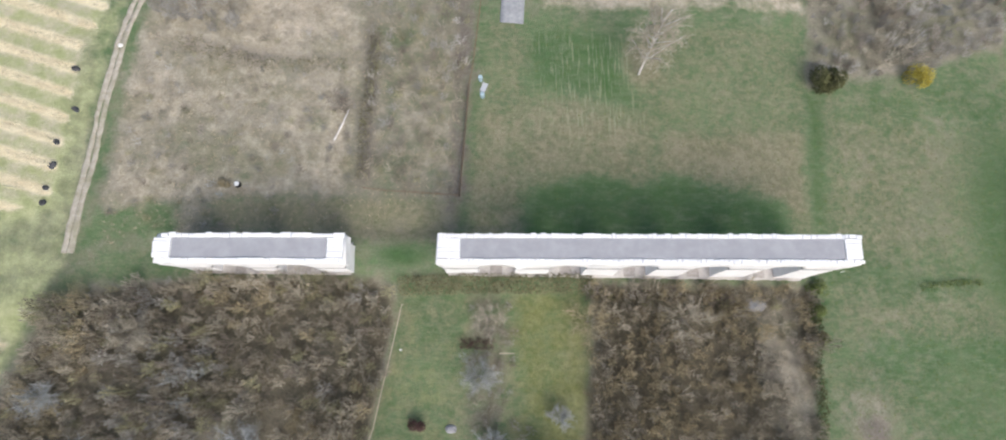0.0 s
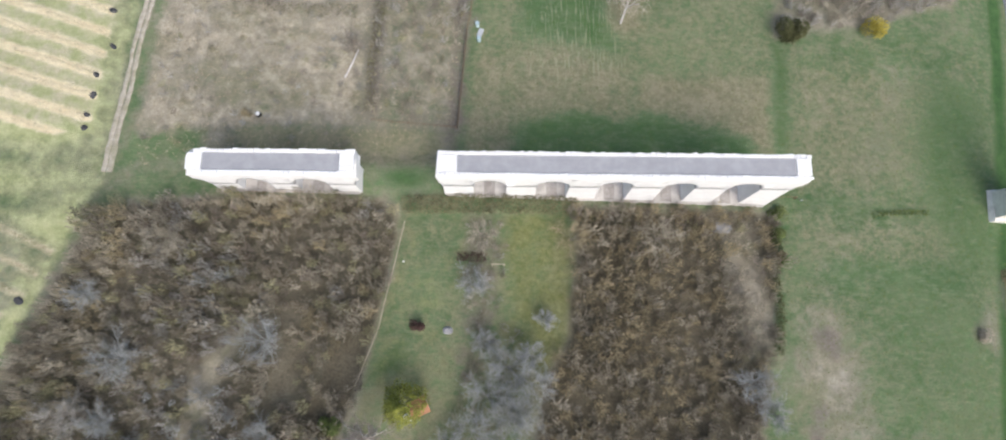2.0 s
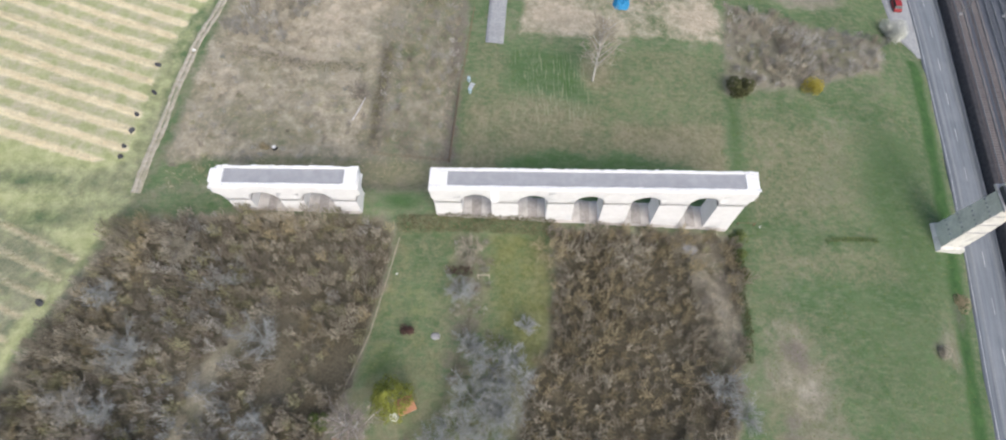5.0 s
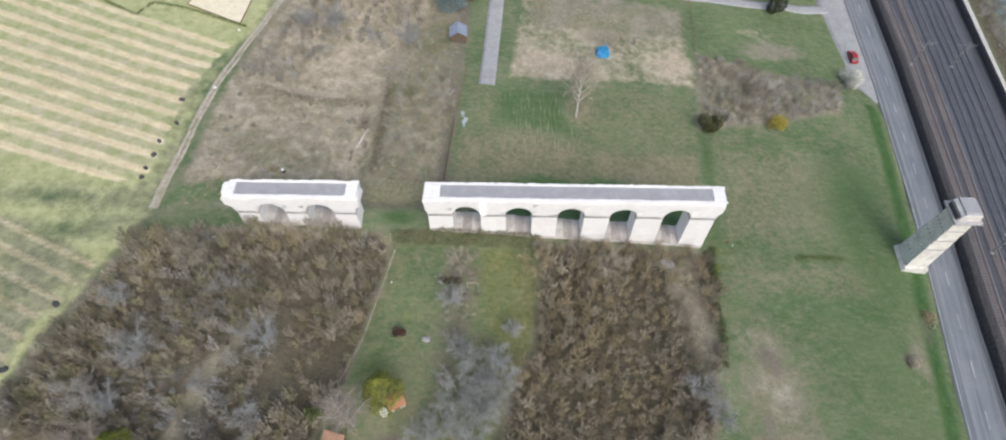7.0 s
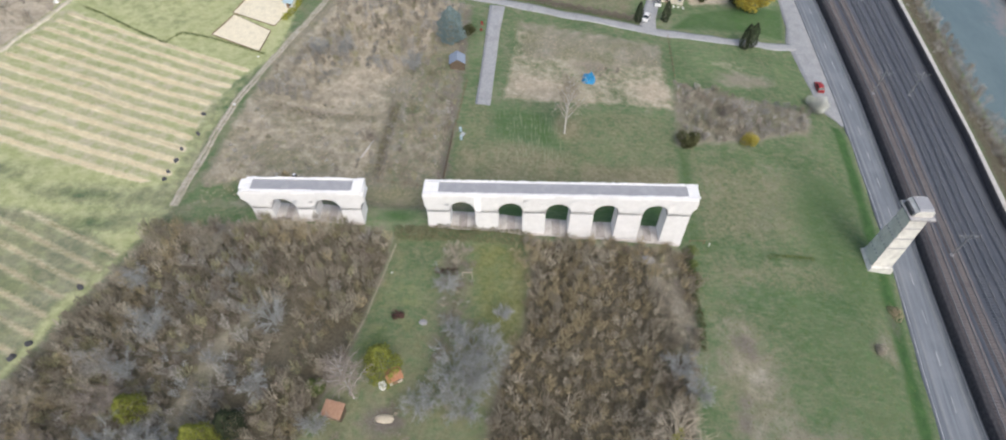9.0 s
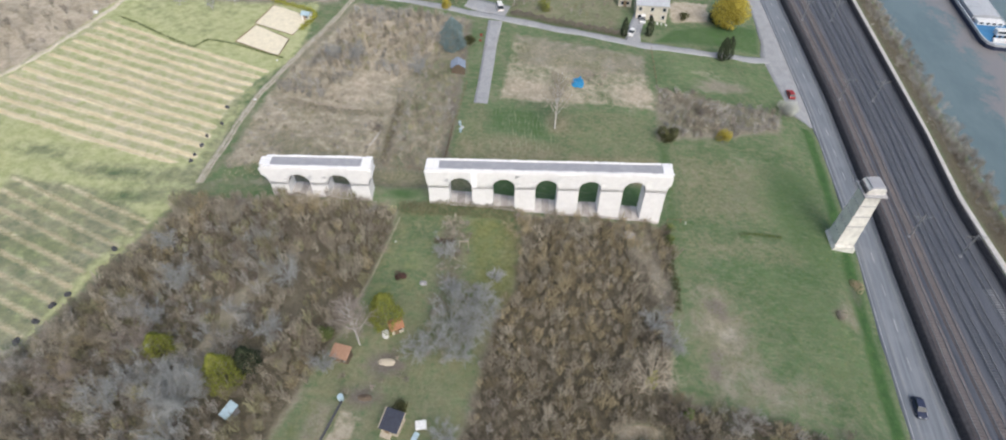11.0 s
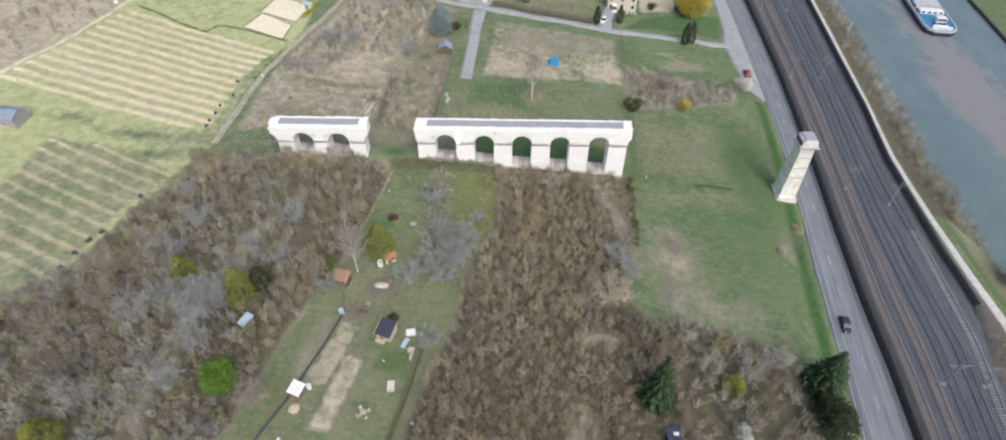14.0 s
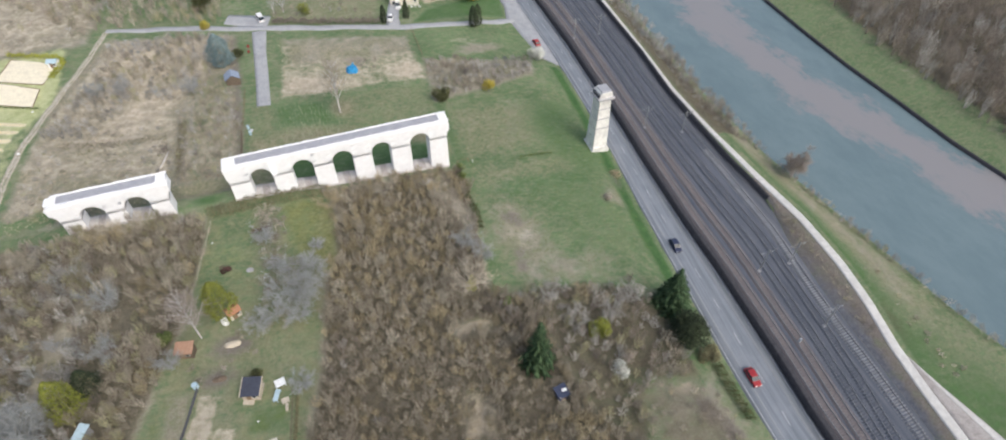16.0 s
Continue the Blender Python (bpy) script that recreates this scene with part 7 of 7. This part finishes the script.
def fence(label, points, tall, post_gap, board, material):
    top = thing("fence", label, "fence")
    for (ax, ay), (bx, by) in zip(points, points[1:]):
        n = max(1, round(math.hypot(bx - ax, by - ay) / post_gap))
        for k in range(n + 1):
            x, y = ax + (bx - ax) * k / n, ay + (by - ay) * k / n
            bm = bmesh.new()
            z = float(height(x, y))
            rod(bm, (x, y, z - 0.3), (x, y, z + tall + 0.1), 0.05, 0.045, 6)
            part("post", bm, material, top)
            if k < n:
                x2, y2 = ax + (bx - ax) * (k + 1) / n, ay + (by - ay) * (k + 1) / n
                z2 = float(height(x2, y2))
                for lift in ([tall * 0.12, tall * 0.38, tall * 0.64, tall * 0.9] if board else [tall * 0.35, tall * 0.92]):
                    bm = bmesh.new()
                    rod(bm, (x, y, z + lift), (x2, y2, z2 + lift), 0.06 if board else 0.035, sides=4)
                    part("board" if board else "wire", bm, material, top)
    return top


fence("dark weathered board fence along the garden plot", [(-17.0, -34.6), (-19.5, -43.0), (-22.9, -52.6), (-26.5, -61.0)], 0.9, 2.2, True, M["slate"])
fence("wire fence on wooden posts round the scrubby plot", [(-3.0, 58), (-4.6, 42), (-5.1, 39)], 1.2, 2.4, False, M["wood"])
fence("dark weathered board fence round the scrubby plot", [(-5.1, 39), (-5.6, 31), (-6.2, 22.3)], 1.3, 2.2, True, M["brown"])
fence("low wire fence on wooden posts below the scrubby plot", [(-6.4, 22.4), (-16.3, 22.8), (-19.6, 23.2)], 0.9, 2.4, False, M["wood"])
fence("wire fence on thin posts along the lawn", [(-13.6, 7.0), (-16.6, -9.0), (-19.4, -17.0)], 0.9, 2.6, False, M["wood_pale"])
fence("low wooden fence along the garden edge", [(-1.6, -40), (-3.6, -52), (-5.2, -60)], 0.9, 2.4, False, M["brown"])
fence("wire fence at the meadow corner beside the lane", [(50.2, 66.5), (51.2, 84.5)], 1.1, 2.6, False, M["wood"])


def heap(name, label, x, y, wide, deep, tall, material, seed, category="heap", turn=0.0, crumple=0.18):
    """An uneven mound or crumpled sheet resting on the ground."""
    rng = np.random.default_rng(seed)
    top = thing(name, label, category, at_ground(x, y, -0.03), turn=turn)
    n = 14
    v, f = [], []
    for i in range(n + 1):
        for j in range(n + 1):
            u, w = 2 * i / n - 1, 2 * j / n - 1
            r = max(abs(u), abs(w))
            k = max(0.0, 1 - (u * u * 0.55 + w * w * 0.55 + 0.35 * r ** 4))
            round_off = 1 - 0.22 * min(abs(u), abs(w)) * r
            z = tall * k ** 0.7 + (crumple * tall * rng.normal() if r < 0.95 else 0)
            v.append((u * wide / 2 * round_off * (1 + rng.normal(0, 0.03)), w * deep / 2 * round_off * (1 + rng.normal(0, 0.03)), max(z, 0.0) - (0.06 if r > 0.95 else 0)))
    for i in range(n):
        for j in range(n):
            a = i * (n + 1) + j
            f.append((a, a + n + 1, a + n + 2, a + 1))
    arrays("mound", v, f, [material], parent=top)
    return top


heap("tarpaulin", "crumpled bright blue tarpaulin over a pile on the fallow field", 27.4, 62.2, 3.6, 3.0, 1.5, M["blue"], 1, "tarpaulin", crumple=0.42)
heap("sand_heap", "beige sand heap under the cypress", -11.0, -26.6, 3.2, 1.6, 0.5, M["dirty_sand"], 2, crumple=0.05)
heap("tarpaulin", "pale crumpled sheet over garden rubble", -21.4, -53.8, 2.0, 2.0, 0.6, M["wood_pale"], 3, "tarpaulin")
heap("rubble_heap", "pale stone rubble at the foot of the arches", 35.4, 7.4, 3.6, 2.0, 0.7, M["grey"], 4)
heap("rubble_heap", "white slabs and rubble on the garden path", -6.7, -9.1, 1.6, 1.2, 0.45, M["grey"], 5)
for i, (x, y) in enumerate(((-62.4, 22.4), (-62.5, 20.3), (-61.9, 25.6), (-62.0, 29.0), (-60.2, 33.9), (-60.9, 39.9), (-70.7, -17.0), (-72.1, -19.6), (-74.4, -27.0), (-67.4, -5.9), (-73.2, -23.0))):
    heap("brushwood_heap", "small dark heap of vine prunings at a row end", x, y, (0.8 if i < 6 else 1.3) + 0.2 * (i % 3), 0.7 if i < 6 else 1.0, 0.5, M["slate"], 20 + i, crumple=0.4, turn=35 * i)
for i, (x, y, s) in enumerate(((-55.3, 43.8, 0.8), (-13.6, 1.0, 0.4), (-1.2, -55.4, 0.7), (-22.4, -59.3, 0.7), (-7.8, -43.8, 0.4), (66.0, -72.0, 0.7), (-55.0, 62.0, 0.6), (-111.0, 78.0, 1.4))):
    heap("stone", "white stone lying in the grass", x, y, s, s * 0.8, s * 0.5, M["white"], 40 + i, "stone", crumple=0.1)
for poly in ([(28.5, -39), (31, -36), (38, -34.5), (37, -37.2), (32, -39.5)], [(26, -50), (30.5, -50), (31, -59), (24.5, -60)]):
    tufts("dry_grass", "pale trampled dead grass in a gap of the thicket", poly, 0.55, 55, M["leaf_dry"], 0.4, 0.9)


def tank(x, y, label, material, r=0.5, tall=1.1):
    top = thing("water_butt", label, "water butt", at_ground(x, y, -0.03))
    bm = bmesh.new()
    rod(bm, (0, 0, 0), (0, 0, tall * 0.5), r * 0.92, r, 14)
    rod(bm, (0, 0, tall * 0.5), (0, 0, tall), r, r * 0.9, 14)
    part("drum", bm, material, top)
    bm = bmesh.new()
    rod(bm, (0, 0, tall), (0, 0, tall + 0.06), r * 0.95, r * 0.9, 14)
    part("lid", bm, material, top)


tank(-11.9, -21.4, "white water butt beside the red-roofed shed", M["white"], 0.65, 1.3)
tank(-3.4, 40.2, "pale blue water butt at the plot fence", M["pale_blue"], 0.34)
tank(-3.1, 37.6, "pale blue water butt at the plot fence", M["pale_blue"], 0.34)
boxed("slab", (-0.7, 0.7, -0.4, 0.4, 0.0, 0.25), M["roof_grey"], thing("stone_slab", "pale stone slab beside the water butts", "slab", at_ground(-2.9, 39.0), turn=70), "", 0.03)
tank(-17.3, -34.0, "grey-blue water butt at the plot corner", M["pale_blue"], 0.55)
tank(-19.6, -50.0, "white water butt beside the tool hut", M["white"], 0.45)


def table(x, y, turn, wide, deep, material, label):
    top = thing("garden_table", label, "table", at_ground(x, y, 0.0), turn=turn)
    boxed("tabletop", (-wide / 2, wide / 2, -deep / 2, deep / 2, 0.70, 0.75), material, top, "", 0.015)
    for sx in (-1, 1):
        for sy in (-1, 1):
            boxed("leg", (sx * (wide / 2 - 0.1) - 0.03, sx * (wide / 2 - 0.1) + 0.03, sy * (deep / 2 - 0.1) - 0.03, sy * (deep / 2 - 0.1) + 0.03, -0.1, 0.70), material, top, "", 0.005)


table(-3.5, -37.9, 10, 1.8, 1.6, M["white"], "white garden table beside the dark shed")
table(-4.3, -40.2, 70, 2.2, 0.9, M["pale_blue"], "pale blue long garden bench table")
table(-3.0, -41.6, 5, 1.3, 1.1, M["wood_pale"], "cream wooden garden table")
table(-2.9, -42.9, 85, 1.5, 0.5, M["wood_pale"], "cream wooden garden bench")
table(-9.5, -54.2, 20, 1.0, 1.0, M["wood_pale"], "small pale wooden garden table")
for a in range(4):
    patio_chair(-9.5 + 0.95 * math.cos(a * 1.57 + 0.6), -54.2 + 0.95 * math.sin(a * 1.57 + 0.6), 90 * a - 50, M["wood_pale"], "pale wooden garden chair round a small table")
chest = thing("garden_chest", "pale wooden garden chest on the lawn", "chest", at_ground(-5.6, -49.0), turn=4)
boxed("body", (-0.6, 0.6, -0.9, 0.9, -0.1, 0.7), M["wood_pale"], chest, "", 0.03)
boxed("lid", (-0.65, 0.65, -0.95, 0.95, 0.71, 0.80), M["cream"], chest, "", 0.03)
log = thing("dead_trunk", "bleached dead trunk leaning out of the scrub", "log", at_ground(-24.3, 30.3))
bm = bmesh.new()
rod(bm, (0, 0, -0.1), (1.2, 2.2, 0.55), 0.17, 0.14, 8)
rod(bm, (1.2, 2.2, 0.55), (2.2, 4.4, 1.0), 0.14, 0.08, 8)
part("trunk", bm, M["birch"], log)
bm = bmesh.new()
rod(bm, (1.85, 3.65, 0.85), (1.4, 4.4, 1.2), 0.07, 0.03, 6)
part("snag", bm, M["wood"], log)
leafy("shrub", "small ochre shrub beside a stump", -38.4, 23.6, 1.2, 1.8, M["twig_ochre"], 301, 5, 400, 0.2)
stump = thing("stump", "dark tree stump with a pale cut top", "stump", at_ground(-36.9, 23.4))
bm = bmesh.new()
rod(bm, (0, 0, -0.1), (0, 0, 0.45), 0.5, 0.42, 12)
part("trunk", bm, M["black"], stump)
bm = bmesh.new()
rod(bm, (0, 0, 0.45), (0, 0, 0.48), 0.36, 0.35, 12)
part("cut_face", bm, M["white"], stump, "pale sawn face")
stake = thing("marker_stake", "white painted marker stake at the end of the arches", "stake", at_ground(49.0, 12.3))
boxed("post", (-0.06, 0.06, -0.06, 0.06, -0.1, 0.9), M["white"], stake, "", 0.02)
gate = thing("rail_barrier", "low weathered timber barrier beside the last pier", "barrier", at_ground(46.4, 12.6))
for x in (-1.5, 1.5):
    boxed("post", (x - 0.08, x + 0.08, -0.08, 0.08, -0.2, 1.0), M["wood"], gate, "", 0.02)
boxed("rail", (-1.6, 1.6, -0.04, 0.04, 0.84, 0.94), M["wood"], gate, "", 0.02)
leafy("bush", "yellow flowering bush beside the lane", -12.5, 97.4, 2.6, 3.6, M["leaf_yellow"], 302, 8, 900, 0.26)
leafy("evergreen_tree", "dark green conifer beyond the lane", -12.4, 111.0, 9.0, 7.0, M["leaf_hedge"], 303, 12, 3000, 0.36, category="tree")
leafy("bush", "dark evergreen behind the blue spruce", -3.8, 78.5, 2.4, 4.0, M["leaf_hedge"], 304, 8, 1000, 0.26)
leafy("bush", "olive-yellow budding bush behind the lane hedge", 19.0, 101.5, 3.6, 5.0, M["leaf_olive"], 310, 9, 900, 0.26)
wood("scrub", "brown leafless garden shrubs behind the lane hedge", [(7, 100), (41, 95), (44, 118), (8, 122)], 3.4, 1.0, 3.2, (2, 1.2, 2, 0.8, 0.6, 3), 46, 0.5, shapes=THIN_SHRUBS, strays=(7, 1))
leafy("bush", "dark shrub in the house garden", 64.5, 104.5, 2.4, 3.6, M["leaf_hedge"], 305, 8, 900, 0.26)
leafy("bush", "dark hedge shrub below the yellow tree", 75.5, 106.0, 3.4, 5.0, M["leaf_thuja"], 306, 8, 1400, 0.28)
leafy("bush", "ochre shrub on the verge beside the stone tower", 85.0, 0.6, 1.2, 3.8, M["twig_ochre"], 307, 7, 700, 0.22, ground_z=0.1)
bare_tree("shrub", "dark grey leafless bush beside the dead trunk", -23.4, 35.4, 2.2, 2.6, M["twig_dark"], M["twig_dark"], 308, 12, up=0.5, boughs=5, trunk=0.15, category="shrub", fine=8)
leafy("bush", "grey dry shrub in the meadow near the road", 78.0, -8.6, 1.3, 2.8, M["twig_tan"], 309, 7, 600, 0.2)
heap("compost_heap", "brown compost heap behind the plots", -13.6, -33.4, 2.6, 1.3, 0.5, M["brown"], 7, crumple=0.2)
goal = thing("climbing_trellis", "pale timber climbing frame in the garden", "frame", at_ground(0.6, 0.6))
for x in (-0.9, 0.9):
    boxed("post", (x - 0.06, x + 0.06, -0.06, 0.06, -0.1, 1.9), M["wood_pale"], goal, "", 0.01)
boxed("crossbar", (-1.0, 1.0, -0.06, 0.06, 1.9, 2.02), M["wood_pale"], goal, "", 0.01)
